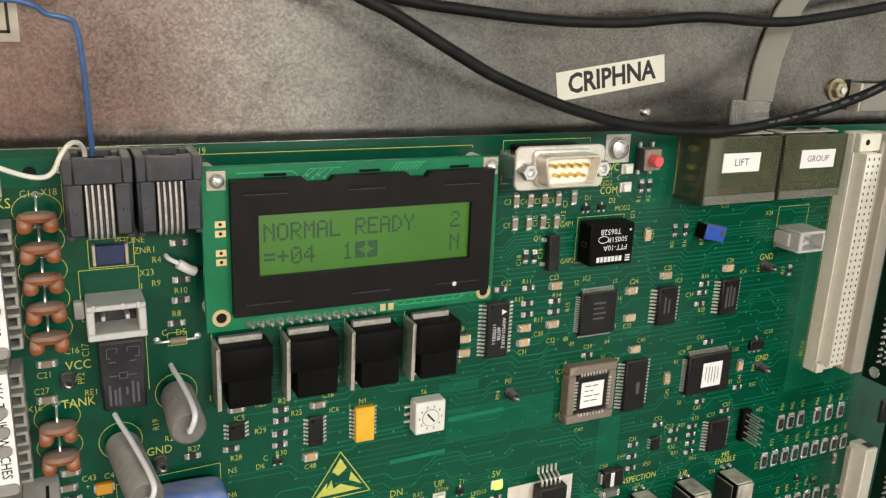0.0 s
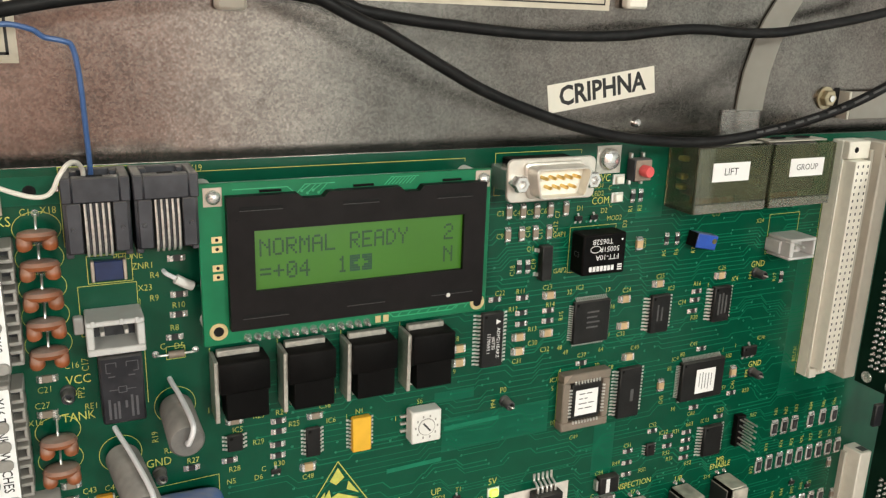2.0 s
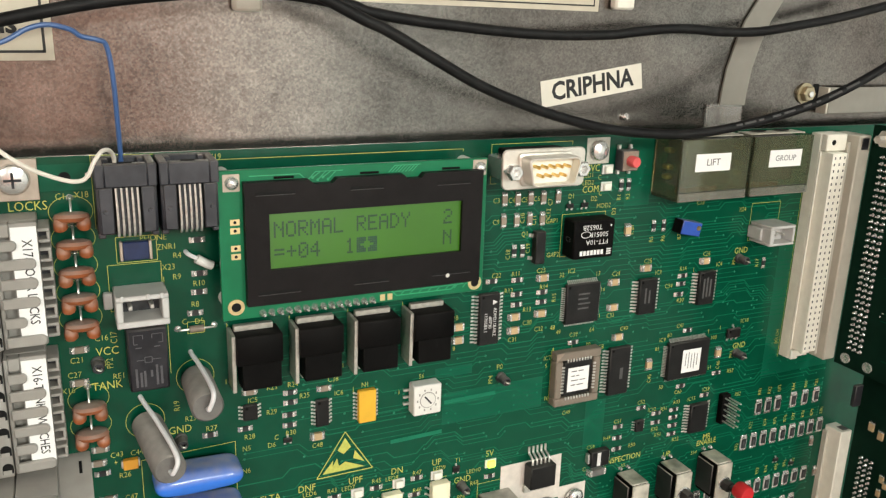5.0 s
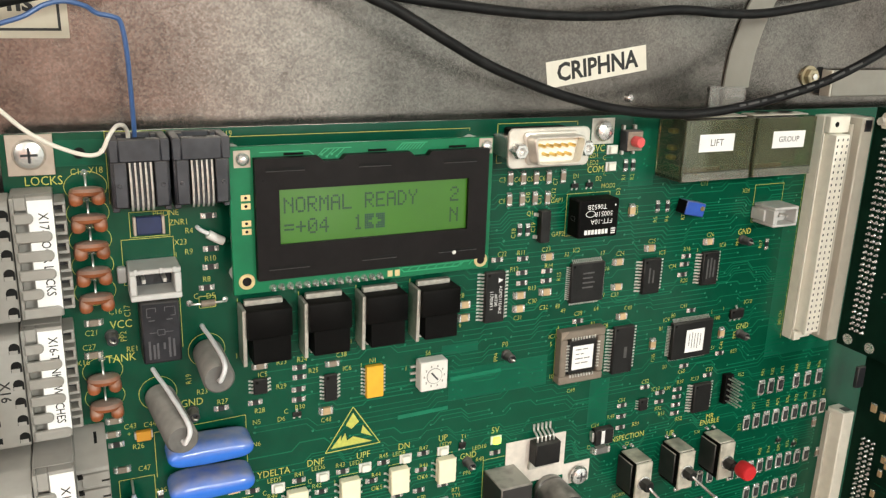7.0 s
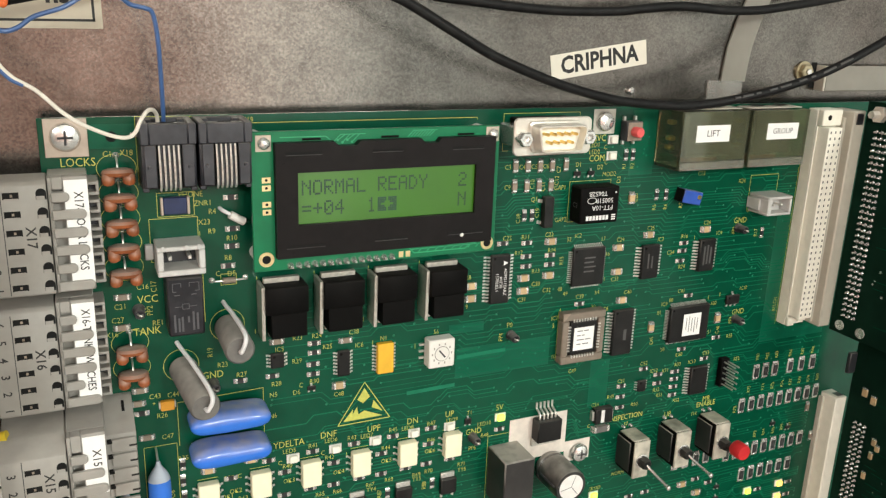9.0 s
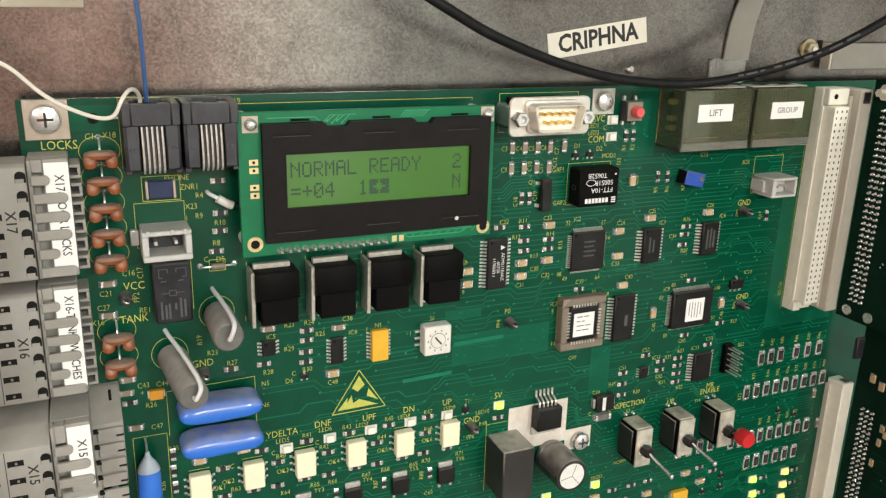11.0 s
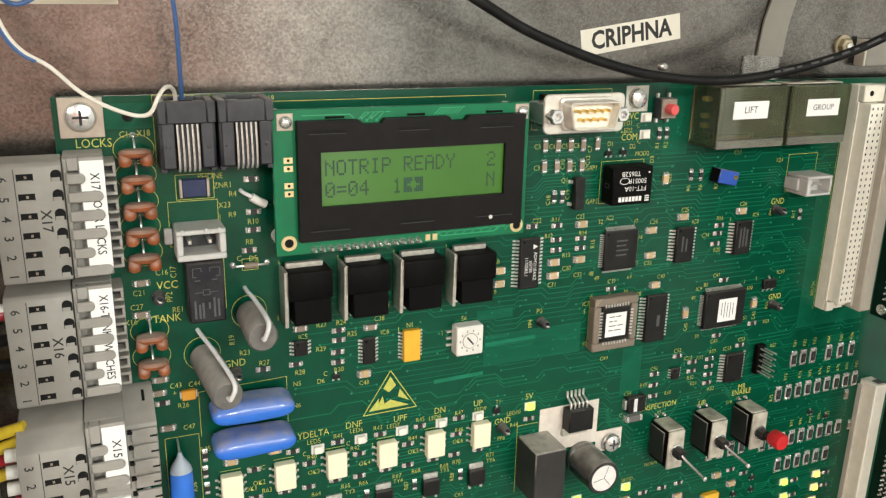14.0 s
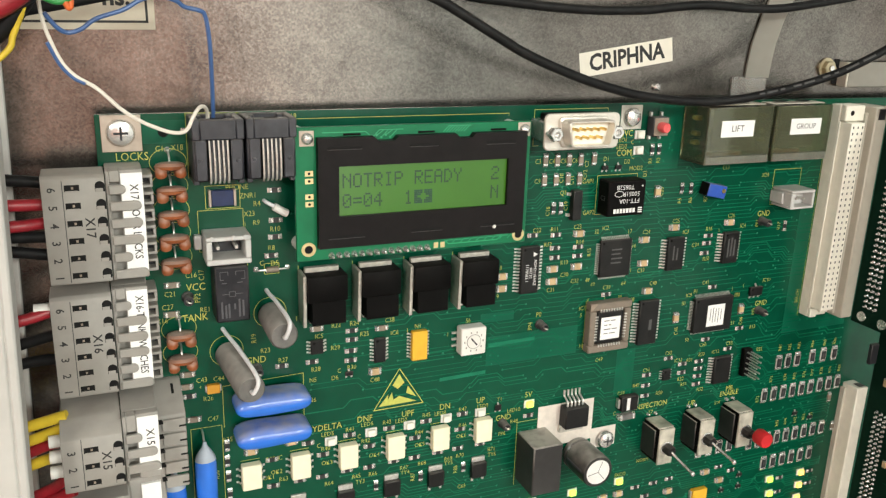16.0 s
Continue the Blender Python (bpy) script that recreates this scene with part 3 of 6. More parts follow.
def wide_resistor(u, v, label):
    """A large chip resistor: white ceramic, black face with printed value, broad silver ends."""
    t = chip("resistor", u, v, 90, 6.2, 3.2, 0.7, 0.9, CERAMIC, "wide_chip_resistor", label, "rows of wide resistors")
    if "face" not in CHIPS:
        CHIPS["face"] = finish(box(-2.15, 2.15, 0.7, 0.74, -1.35, 1.35), "black_face", BLACK_CHIP, False)
        CHIPS["value"] = finish(box(-0.9, 0.9, 0.74, 0.76, -0.35, 0.25), "printed_value", INK_GREY, False)
    piece("black_face", CHIPS["face"], t, 0, 0, 0)
    piece("printed_value", CHIPS["value"], t, 0, 0, 0)
    return t


def brown_caps(rows, turn=0.0):
    for u, v in rows:
        chip("capacitor", u, v, turn, 4.0, 1.9, 0.9, 0.85, BROWN_CHIP, "chip_capacitor", "small brown chip capacitor with silver ends", "brown chip capacitors")


def tan_caps(rows, turn=0.0, L=4.0, W=2.5):
    for u, v in rows:
        chip("capacitor", u, v, turn, L, W, 1.2, 0.75, TAN_CER, "chip_capacitor", "tan ceramic chip capacitor with silver ends", "tan chip capacitors")


# ---- integrated circuits ----
PINS = {}


def gull_pin(w, length, top):
    key = (w, length, top)
    if key not in PINS:
        # seen along the board: leaves the body, bends down, ends flat on its pad
        prof = ((top, 0.0), (top, 0.35 * length), (0.22, 0.62 * length), (0.22, length), (0.02, length), (0.02, 0.5 * length), (top - 0.2, 0.25 * length), (top - 0.2, 0.0))
        PINS[key] = finish(side_prism(prof, -w / 2, w / 2), "pin", TIN, False)
    return PINS[key]


def flat_ic(u0, u1, v0, v1, H, sides, pitch, label, name="integrated_circuit", pin=1.1, w=0.4, mat=None, notch=True, group="integrated circuits"):
    """sides: pins left, right, top, bottom."""
    uc, vc = (u0 + u1) / 2, (v0 + v1) / 2
    a, b = (u1 - u0) / 2, (v1 - v0) / 2
    t = thing(name, uc, vc, 0, 0, label, "chip", group)
    part("body", box(-a, a, 0.15, H, -b, b, min(0.3, H * 0.2)), mat or EPOXY, t)
    if pitch > 1.2:
        w, pin = max(w, 0.62), pin * 1.2
    me = gull_pin(w, pin, min(1.0, H * 0.5))
    left, right, top, bottom = sides
    for count, half, turn in ((left, a, 90), (right, a, -90), (top, b, 0), (bottom, b, 180)):
        for k in range(count):
            o = (k - (count - 1) / 2) * pitch
            x, z = {90: (-half, o), -90: (half, o), 0: (o, half), 180: (o, -half)}[turn]
            piece("pin", me, t, x, 0, z, turn)
    if notch:
        part("index_mark", lathe(((0.0, H + 0.01), (0.45, H + 0.01), (0.5, H)), None, 12, -a + 1.1, b - 1.1), BLACK, t)
    return t


# ---- display module ----
FONT5 = {"N": "10001 11001 10101 10011 10001 10001 10001", "O": "01110 10001 10001 10001 10001 10001 01110", "R": "11110 10001 10001 11110 10100 10010 10001",
         "M": "10001 11011 10101 10101 10001 10001 10001", "A": "01110 10001 10001 11111 10001 10001 10001", "L": "10000 10000 10000 10000 10000 10000 11111",
         "E": "11111 10000 10000 11110 10000 10000 11111", "D": "11100 10010 10001 10001 10001 10010 11100", "Y": "10001 10001 01010 00100 00100 00100 00100",
         "2": "01110 10001 00001 00110 01000 10000 11111", "=": "00000 00000 11111 00000 11111 00000 00000", "+": "00000 00100 00100 11111 00100 00100 00000",
         "0": "01110 10001 10011 10101 11001 10001 01110", "4": "00010 00110 01010 10010 11111 00010 00010", "1": "00100 01100 00100 00100 00100 00100 01110",
         "T": "11111 00100 00100 00100 00100 00100 00100", "I": "01110 00100 00100 00100 00100 00100 01110", "P": "11110 10001 10001 11110 10000 10000 10000",
         "<": "11111 11111 11110 11000 11110 11111 11111", ">": "11111 11111 01111 00011 01111 11111 11111"}


DOTS = []


def display_module():
    t = thing("display_module", 102, 120, 0, 0, "black-framed green character display reading READY on its own board", "display")
    cx, cz = 102.0, 120.0

    def L(pts):
        return [(x - cx, z - cz) for x, z in pts]
    x0, x1, z0, z1 = 61.4 - cx, 143.0 - cx, 98.6 - cz, 141.4 - cz
    part("display_board", box(x0, x1, 10.6, 12.2, z0, z1, 0.15), MASK_LCD, t, "bright green carrier board")
    # bezel: top edge with two dips, a window cut through it
    bx0, bx1, bz0, bz1 = L(((68.0, 103.0), (140.3, 138.0)))[0][0], 140.3 - cx, 103.0 - cz, 138.3 - cz
    wx0, wx1, wz0, wz1 = 74.6 - cx, 133.6 - cx, 113.2 - cz, 129.3 - cz
    outer = L(((68.0, 103.0), (140.3, 103.0), (140.3, 138.3), (121.0, 138.3), (119.8, 136.9), (115.6, 136.9), (114.2, 138.3), (94.2, 138.3), (92.8, 136.9), (87.6, 136.9), (86.0, 138.3), (68.0, 138.3)))
    bm = bmesh.new()
    # the frame as four bars round the window, mitred to one outline
    prism(L(((68.0, 103.0), (140.3, 103.0), (140.3, 113.2), (68.0, 113.2))), 12.2, 15.0, 0, bm)
    prism([(bx0, wz1), (bx1, wz1)] + outer[2:], 12.2, 15.0, 0, bm)
    prism([(bx0, wz0), (wx0, wz0), (wx0, wz1), (bx0, wz1)], 12.2, 15.0, 0, bm)
    prism([(wx1, wz0), (bx1, wz0), (bx1, wz1), (wx1, wz1)], 12.2, 15.0, 0, bm)
    part("bezel", bm, BEZEL, t, "dull black pressed steel frame")
    glass = part("display_glass", box(wx0 - 1, wx1 + 1, 12.4, 13.7, wz0 - 1, wz1 + 1), LCD_BACK, t, "lit yellow-green display glass")
    for a, b, z in ((71, 82, 135.2), (98, 108, 135.2), (125, 136, 135.0), (71, 83, 106.6), (99, 110, 106.8), (124, 137, 106.8)):
        # slot shade is a near-black patch; the charcoal strip paints its light lower edge
        part("pressed_slot", box(a - cx, b - cx, 14.9, 15.06, z - 0.45 - cz, z + 0.45 - cz, 0.1), HOLE_SHADE, t)
        part("slot_lip", box(a - cx, b - cx, 14.98, 15.16, z - 0.66 - cz, z - 0.5 - cz, 0.05), CHARCOAL, t)
    for x, z in ((70.3, 132.2), (138.6, 132.0), (72.8, 104.6)):
        # near-black disc, the hole's shade painted on the bezel
        part("bezel_hole", lathe(((0.0, 15.05), (0.35, 15.05), (0.4, 15.0)), None, 12, x - cx, z - cz), HOLE_SHADE, t)
    part("glue_spot", lathe(((0.7, 15.0), (0.55, 15.25), (0.0, 15.3)), None, 12, 129.3 - cx, 105.9 - cz), WHITE_PL, t, "white glue spot")
    # characters
    pitch = 3.46

    def glyph(ch, col, top, mat):
        b = bmesh.new()
        for r, row in enumerate(FONT5[ch].split()):
            for c, bit in enumerate(row):
                if bit == "1":
                    gx = 76.0 + col * pitch + c * 0.58 - cx
                    gz = top - r * 0.66 - cz
                    box(gx, gx + 0.53, 13.7, 13.73, gz - 0.61, gz, 0, b)
        part("display_character", b, mat, glass)
    for i, ch in enumerate("NO     READY   2"):
        if ch != " ":
            glyph(ch, i, 126.7, LCD_DOT)
    for i, ch in enumerate("  04  1<>      N"):
        if ch != " ":
            glyph(ch, i, 120.2, LCD_BLOCK if ch in "<>" else LCD_DOT)
    # the characters that change: their dots shift from one word to the next
    me = finish(box(0, 0.53, 0, 0.03, -0.61, 0), "display_dot", LCD_DOT, False)

    def dots(word, col, top):
        return [(76.0 + (col + i) * pitch + c * 0.58 - cx, top - r * 0.66 - cz) for i, ch in enumerate(word) for c in range(5) for r, row in enumerate(FONT5[ch].split()) if row[c] == "1"]
    for before, after, col, top, when in (("RMAL", "TRIP", 2, 126.7, 11.2), ("=+", "0=", 0, 120.2, 12.7)):
        a, b = dots(before, col, top), dots(after, col, top)
        n = max(len(a), len(b))
        for k in range(n):
            ob = new("display_dot", me)
            ob.parent = glass
            lift = 13.7 + 0.0005 * (k % 9)
            DOTS.append((ob, a[k * len(a) // n], b[k * len(b) // n], lift, when))
    # carrier board fittings
    for x, z, gold in ((65.2, 102.4, 1), (140.2, 101.5, 1)):
        part("mounting_hole_ring", lathe(((1.3, 12.2), (1.35, 12.35), (2.3, 12.35), (2.4, 12.2)), None, 28, x - cx, z - cz), COPPER_PAD, t, "gold plated hole ring")
        # near-black disc paints the shade down the mounting hole
        part("mounting_hole", lathe(((0.0, 12.26), (1.32, 12.26), (1.34, 12.2)), None, 20, x - cx, z - cz), HOLE_SHADE, t)
    for x, z in ((65.2, 138.0), (140.4, 138.6)):
        part("corner_pad", box(x - 2.4 - cx, x + 2.2 - cx, 12.2, 12.3, z - 2.4 - cz, z + 2.4 - cz, 0.08), TAN_PLATE, t)
        part("solder_blob", lathe(((1.9, 12.3), (1.75, 13.2), (1.0, 14.0), (0.0, 14.2)), None, 16, x - cx, z - cz), SOLDER, t, "shiny solder blob")
    for z in (127.0, 124.6, 119.6, 117.2):
        part("square_pad", box(64.4 - cx, 67.0 - cx, 12.2, 12.3, z - 0.85 - cz, z + 0.85 - cz), COPPER_PAD, t)
        # pad hole shade, a near-black dot on the pad
        part("pad_hole", lathe(((0.0, 12.33), (0.4, 12.33), (0.45, 12.3)), None, 10, 65.7 - cx, z - cz), HOLE_SHADE, t)
    pin = finish(lathe(((0.36, 12.2), (0.36, 15.0), (0.2, 15.2), (0.0, 15.2)), None, 8), "header_pin", TIN)
    blob = finish(lathe(((1.12, 12.2), (0.95, 12.9), (0.6, 13.9), (0.4, 14.4), (0.0, 14.5)), None, 12), "solder_joint", SOLDER)
    for k in range(14):
        x = 72.6 + k * 2.54 - cx
        piece("header_pin", pin, t, x, 0, 99.9 - cz)
        piece("solder_joint", blob, t, x, 0, 99.9 - cz)
    for x in (109.0, 111.4):
        part("square_pad", box(x - 0.8 - cx, x + 0.8 - cx, 12.2, 12.3, 99.2 - cz, 101.2 - cz), COPPER_PAD, t)
    b = bmesh.new()
    for k in range(5):
        strip_path(b, ((86.2 + k * 1.5 - cx, 137.6 + (k % 2) * 0.7 - cz), (88.6 + k * 1.5 - cx, 140.0 - cz), (90.6 + k * 1.5 - cx, 140.0 - cz)), 0.26, 12.24)
        lathe(((0.0, 12.25), (0.34, 12.25), (0.4, 12.2)), b, 10, 86.2 + k * 1.5 - cx, 137.6 + (k % 2) * 0.7 - cz)
    for k in range(8):
        strip_path(b, ((110.5 + k * 1.05 - cx, 138.6 - cz), (112.5 + k * 1.05 - cx, 140.6 - cz), (113.2 + k * 1.05 - cx, 140.6 - cz)), 0.26, 12.24)
    strip_path(b, ((70 - cx, 139.6 - cz), (84 - cx, 139.6 - cz), (86 - cx, 137.8 - cz)), 0.26, 12.24)
    strip_path(b, ((112 - cx, 101.9 - cz), (113.6 - cx, 100.3 - cz), (132 - cx, 100.3 - cz), (133.6 - cx, 101.7 - cz)), 0.34, 12.24)
    strip_path(b, ((118 - cx, 102.4 - cz), (136 - cx, 102.0 - cz)), 0.3, 12.24)
    for k in range(9):
        strip_path(b, ((112 + k * 3 - cx, 100.4 - cz), (113 + k * 3 - cx, 101.6 - cz), (115.4 + k * 3 - cx, 101.6 - cz)), 0.3, 12.24)
    tagged(part("carrier_trace_layer", b, TRACE_LCD, t), kind="stuff")
    for x in (79.5, 104.5, 130.5):
        part("fixing_lug", box(x - 2.8 - cx, x + 2.8 - cx, 12.2, 12.7, 138.6 - cz, 139.2 - cz), BLACK, t)
    for x in (64.5, 140.2):
        for z in (101.8, 138.2):
            part("standoff", lathe(((2.2, 0.0), (2.2, 10.6)), None, 14, x - cx, z - cz), WHITE_PL, t)
    return t


display_module()


# ---- connectors along the top edge ----
def modular_jack(u, v, used):
    t = thing("modular_jack", u, v, 0, 0, "charcoal telephone jack " + ("holding a blue and an ivory wire" if used else "standing empty with bare contacts"), "connector", "telephone jacks")
    w = 7.3
    part("body", box(-w, w, 0, 13.2, -9.2, 3.2, 0.5), JACK, t)
    # collar round the open mouth, higher at the corners, with a latch gap in front
    part("collar_back", box(-w - 0.2, w + 0.2, 0, 2.4, 3.2, 9.2, 0.3), JACK, t)
    for x in (-1, 1):
        part("collar_side", box(*sorted((x * (w + 0.2), x * 5.2)), 2.4, 14.2, 3.2, 9.2, 0.3), JACK, t)
        part("mouth_lug", box(*sorted((x * 5.2, x * 3.6)), 2.4, 5.2, 7.4, 9.1, 0.2), JACK, t)
        part("front_pier", box(*sorted((x * (w - 0.6), x * 3.5)), 13.2, 14.2, -8.8, 3.2, 0.25), JACK, t)
        part("moulded_pip", lathe(((0.6, 14.2), (0.45, 14.6), (0.0, 14.6)), None, 10, x * 5.4, -3.0), JACK, t)
        part("foot_tooth", box(*sorted((x * (w + 0.1), x * (w - 1.6))), 0, 12.0, -10.4, -9.2, 0.2), JACK, t)
    part("collar_front", box(-5.2, 5.2, 10.6, 14.15, 3.2, 9.1, 0.3), JACK, t)
    # near-black notch, mouth floor and contact bay carry the recess shade in colour
    part("latch_notch", box(-1.8, 1.8, 10.55, 12.6, 8.2, 9.15), HOLE_SHADE, t)
    part("mouth_floor", box(-5.2, 5.2, 2.4, 11.6, 3.2, 4.4), HOLE_SHADE, t)
    part("contact_bay", box(-3.5, 3.5, 13.15, 13.3, -9.1, 3.1), BLACK, t)
    for k in range(5):
        x = -2.6 + k * 1.3
        part("contact", tube(((x, 13.5, 3.0), (x, 14.0, -3), (x, 13.8, -8.4), (x, 12.4, -9.9)), 0.33, 6, None, 3), TIN, t)
    for k in range(4):
        part("bay_rib", box(-2.1 + k * 1.3, -1.8 + k * 1.3, 13.2, 13.9, -9.0, 3.0), JACK, t)
    part("base_rail", box(-w + 1.8, w - 1.8, 0, 9, -10.2, -9.2, 0.2), JACK, t)


modular_jack(38.6, 135.6, True)
modular_jack(54.2, 135.6, False)


def disc_capacitor(u, v):
    t = thing("disc_capacitor", u, v, 0, 0, "brown dipped ceramic disc capacitor on wire leads", "capacitor", "disc capacitors")
    # a thick lens standing out from the board, with two coated lobes at its front
    bm = lathe(((0.0, -1.5), (2.6, -1.35), (4.0, -0.9), (4.5, 0.0), (4.0, 0.9), (2.6, 1.3), (0.0, 1.4)), None, 28)
    bmesh.ops.rotate(bm, verts=bm.verts, cent=(0, 0, 0), matrix=Matrix.Rotation(radians(82), 3, "X"))
    bmesh.ops.translate(bm, verts=bm.verts, vec=V(0, 5.6, 0.6))
    part("disc", bm, BROWN_CER, t)
    for x in (-2.7, 2.7):
        part("coated_leg", tube(((x * 0.9, 5.6, 0.4), (x, 7.0, -0.3), (x * 1.02, 7.6, -1.1), (x, 7.4, -1.6)), 1.75, 12, None, 4), BROWN_CER, t)
        part("lead", tube(((x, 7.6, -1.8), (x, 3.0, -2.6), (x, 0.0, -2.6)), 0.35, 6, None, 3), TIN, t)
    part("solder_joint", lathe(((1.0, 0.0), (0.6, 0.5), (0.3, 1.6), (0.0, 1.7)), None, 10, 0, 4.6), SOLDER, t)
    part("lead", tube(((0, 5.4, 1.8), (0, 4.6, 3.4), (0, 2.0, 4.4), (0, 0.2, 4.6)), 0.3, 6, None, 3), TIN, t)
    bm = bmesh.new()
    ring = [(5.4 * math.cos(a), 0.9 + 4.2 * math.sin(a)) for a in [2 * math.pi * k / 32 for k in range(33)]]
    strip_path(bm, ring, 0.15, 0.15)
    part("silkscreen_ring", bm, SILK, t, "yellow printed ring")


for z in (129.4, 122.0, 114.4, 107.0, 99.4, 75.0, 66.8):
    disc_capacitor(25.2, z)


def serial_port():
    t = thing("serial_port", 164, 137, 0, 0, "nickel nine-pin serial plug with gold pins and hex jackscrews", "connector")
    part("rear_body", box(-11, 11, 0, 10.5, -5, 5.4, 0.4), BLACK, t)
    rim = [(x + 2.0 * math.cos(g), z + 2.0 * math.sin(g)) for x, z, g0 in ((13.2, 4.4, 0), (-13.2, 4.4, 90), (-13.2, -4.4, 180), (13.2, -4.4, 270)) for g in [radians(g0 + k * 22.5) for k in range(5)]]
    part("flange", prism(rim, 10.6, 11.6, 0.25), NICKEL, t)
    # D-shaped shell: a hollow skirt round the insulator
    def dee(a, b, c, r=1.6):
        pts = []
        for (x, z), g0 in (((a - r, c - r), 0), ((-a + r, c - r), 90), ((-b + r, -c + r), 180), ((b - r, -c + r), 270)):
            pts += [(x + r * math.cos(g), z + r * math.sin(g)) for g in [radians(g0 + k * 22.5) for k in range(5)]]
        return pts

    def ring(outer, inner, h0, h1, bm):
        n = len(outer)
        rows = [[bm.verts.new(V(x, h, z)) for x, z in pts] for pts, h in ((outer, h0), (outer, h1 - 0.3), (dee(9.15, 7.95, 4.35), h1), (inner, h1), (inner, h0))]
        for a, b in zip(rows, rows[1:]):
            for k in range(n):
                bm.faces.new((a[k], a[(k + 1) % n], b[(k + 1) % n], b[k])).smooth = True
        return bm
    part("shell_skirt", prism(dee(10.2, 9.0, 5.4), 11.6, 12.6, 0.7, None, 2), NICKEL, t)
    shell = part("shell", ring(dee(9.4, 8.2, 4.6), dee(8.8, 7.6, 4.0, 1.2), 12.4, 18.2, bmesh.new()), NICKEL, t)
    part("insulator", prism(dee(8.8, 7.6, 4.0, 1.2), 12.4, 14.2), CREAM_IN, shell, "cream insulator inside the shell")
    pin = finish(lathe(((0.55, 14.2), (0.55, 17.4), (0.25, 18.0), (0.0, 18.0)), None, 8), "contact_pin", GOLD)
    for k in range(5):
        piece("contact_pin", pin, shell, -5.5 + k * 2.76, 0, 1.4)
    for k in range(4):
        piece("contact_pin", pin, shell, -4.1 + k * 2.76, 0, -1.4)
    for x in (-12.4, 12.4):
        part("jackscrew", lathe(((2.7, 11.6), (2.7, 15.0), (2.3, 15.5), (1.4, 15.5), (1.2, 13.5), (0, 13.5)), None, 6, x, -0.3), STEEL, t, "hexagonal jackscrew")
        part("board_bracket", box(x - 2.4, x + 2.4, 0, 10.6, -3.6, 3.6, 0.6), STEEL, t)


serial_port()


def cover_box(u0, u1, word, label, shift=0.0):
    v0, v1, H = 122.8, 144.4, 14.5
    uc = (u0 + u1) / 2
    a = (u1 - u0) / 2
    t = thing("socket_cover", uc, v0, 0, 0, label, "cover", "smoked socket covers")
    z1 = v1 - v0
    part("front_pane", box(-a, a, H - 1.0, H, 0, z1, 0.2), SMOKED, t)
    part("side_pane", box(-a, -a + 1.0, 0.1, H - 1.0, 0, z1), SIDE_CLEAR, t, "clear side pane")
    part("side_pane", box(a - 1.0, a, 0.1, H - 1.0, 0, z1), SIDE_CLEAR, t, "clear side pane")
    part("lower_pane", box(-a + 1.0, a - 1.0, 0.1, H - 1.0, 0, 1.0), SIDE_CLEAR, t)
    # thin clear strips added to paint highlights down the front pane's edges
    for x in (-a, a - 0.3):
        part("edge_highlight", box(x, x + 0.3, H, H + 0.05, 0, z1), SIDE_CLEAR, t)
    part("fold_line", box(-a + 0.4, a - 0.4, H, H + 0.04, 3.1, 3.3), CHARCOAL, t)
    part("lower_lip", box(-a + 0.3, a - 0.3, H, H + 0.5, 0.1, 3.0, 0.15), CLEAR, t, "pale clear lip")
    part("rivet", lathe(((0.8, H), (0.7, H + 0.2), (0.0, H + 0.25)), None, 12, 1.5, 1.7), CLEAR, t)
    sticker = part("word_sticker", box(-9.0 + shift, 6.6 + shift, H, H + 0.12, z1 - 11.2, z1 - 5.0, 0), WHITE_PAPER, t, "white sticker printed " + word)
    write(sticker, word, -1.2 + shift, z1 - 8.1, H + 0.16, 3.4 if len(word) < 5 else 3.0, INK)
    # the sockets inside
    part("socket_shell", box(-a + 6, a - 3, 0.1, 9.5, 4, z1 - 0.5, 0.6), CHARCOAL, t, "dark sockets under the cover")
    part("brown_base", box(-4.0, a - 5, 0.1, 5.0, -1.4, 3, 0.3), BROWN_CER, t)
    for z in (6.0, 9.5, 15.5):
        part("side_contact", box(-a + 3.4, -a + 6.2, 1, 4.5, z, z + 1.8, 0.5), GOLD, t)
    part("socket_lip", box(-a + 2.0, a + 0.4, 3.0, 10.0, z1, z1 + 0.5, 0.2), BEIGE_DK, t)
    for x in (-a * 0.35, a * 0.45):
        # socket mouth is a near-black disc painting the opening's shade
        part("socket_mouth", lathe(((0, 0), (3.2, 0), (3.2, 0.12)), None, 20), HOLE_SHADE, t).matrix_local = Matrix.Translation(V(x, 6.0, z1 + 0.92)) @ Matrix.Rotation(radians(-90), 4, "X") @ Matrix.Scale(0.7, 4, (0, 0, 1))


cover_box(216.5, 247.2, "LIFT", "smoked clear plastic socket cover with a LIFT sticker")
cover_box(249.0, 277.4, "GROUP", "smoked clear plastic socket cover with a GROUP sticker", 2.6)


def backplane_socket(u, v0, v1):
    """Long DIN socket with three rows of contacts."""
    t = thing("backplane_socket", u, v0, 0, 0, "long cream three-row socket strip standing on the board", "connector")
    H = v1 - v0
    part("base", box(-4.8, 6.4, 0, 5.0, -1.0, H, 0.3), BEIGE, t)
    part("insulator", box(-3.7, 3.7, 5.0, 11.0, 3.6, H - 6.9, 0.25), CREAM_IN, t, "cream contact block")
    part("base_lip", box(-4.9, -4.2, 5.0, 5.9, 3.0, H - 6.9, 0.2), BEIGE, t)
    part("end_lug", box(-4.6, 6.0, 5.0, 8.0, H - 6.6, H, 0.4), BEIGE, t)
    # lug hole shade, painted as a near-black disc
    part("lug_hole", lathe(((0.0, 8.06), (1.0, 8.06), (1.1, 8.0)), None, 12, -1.0, H - 3.2), HOLE_SHADE, t)
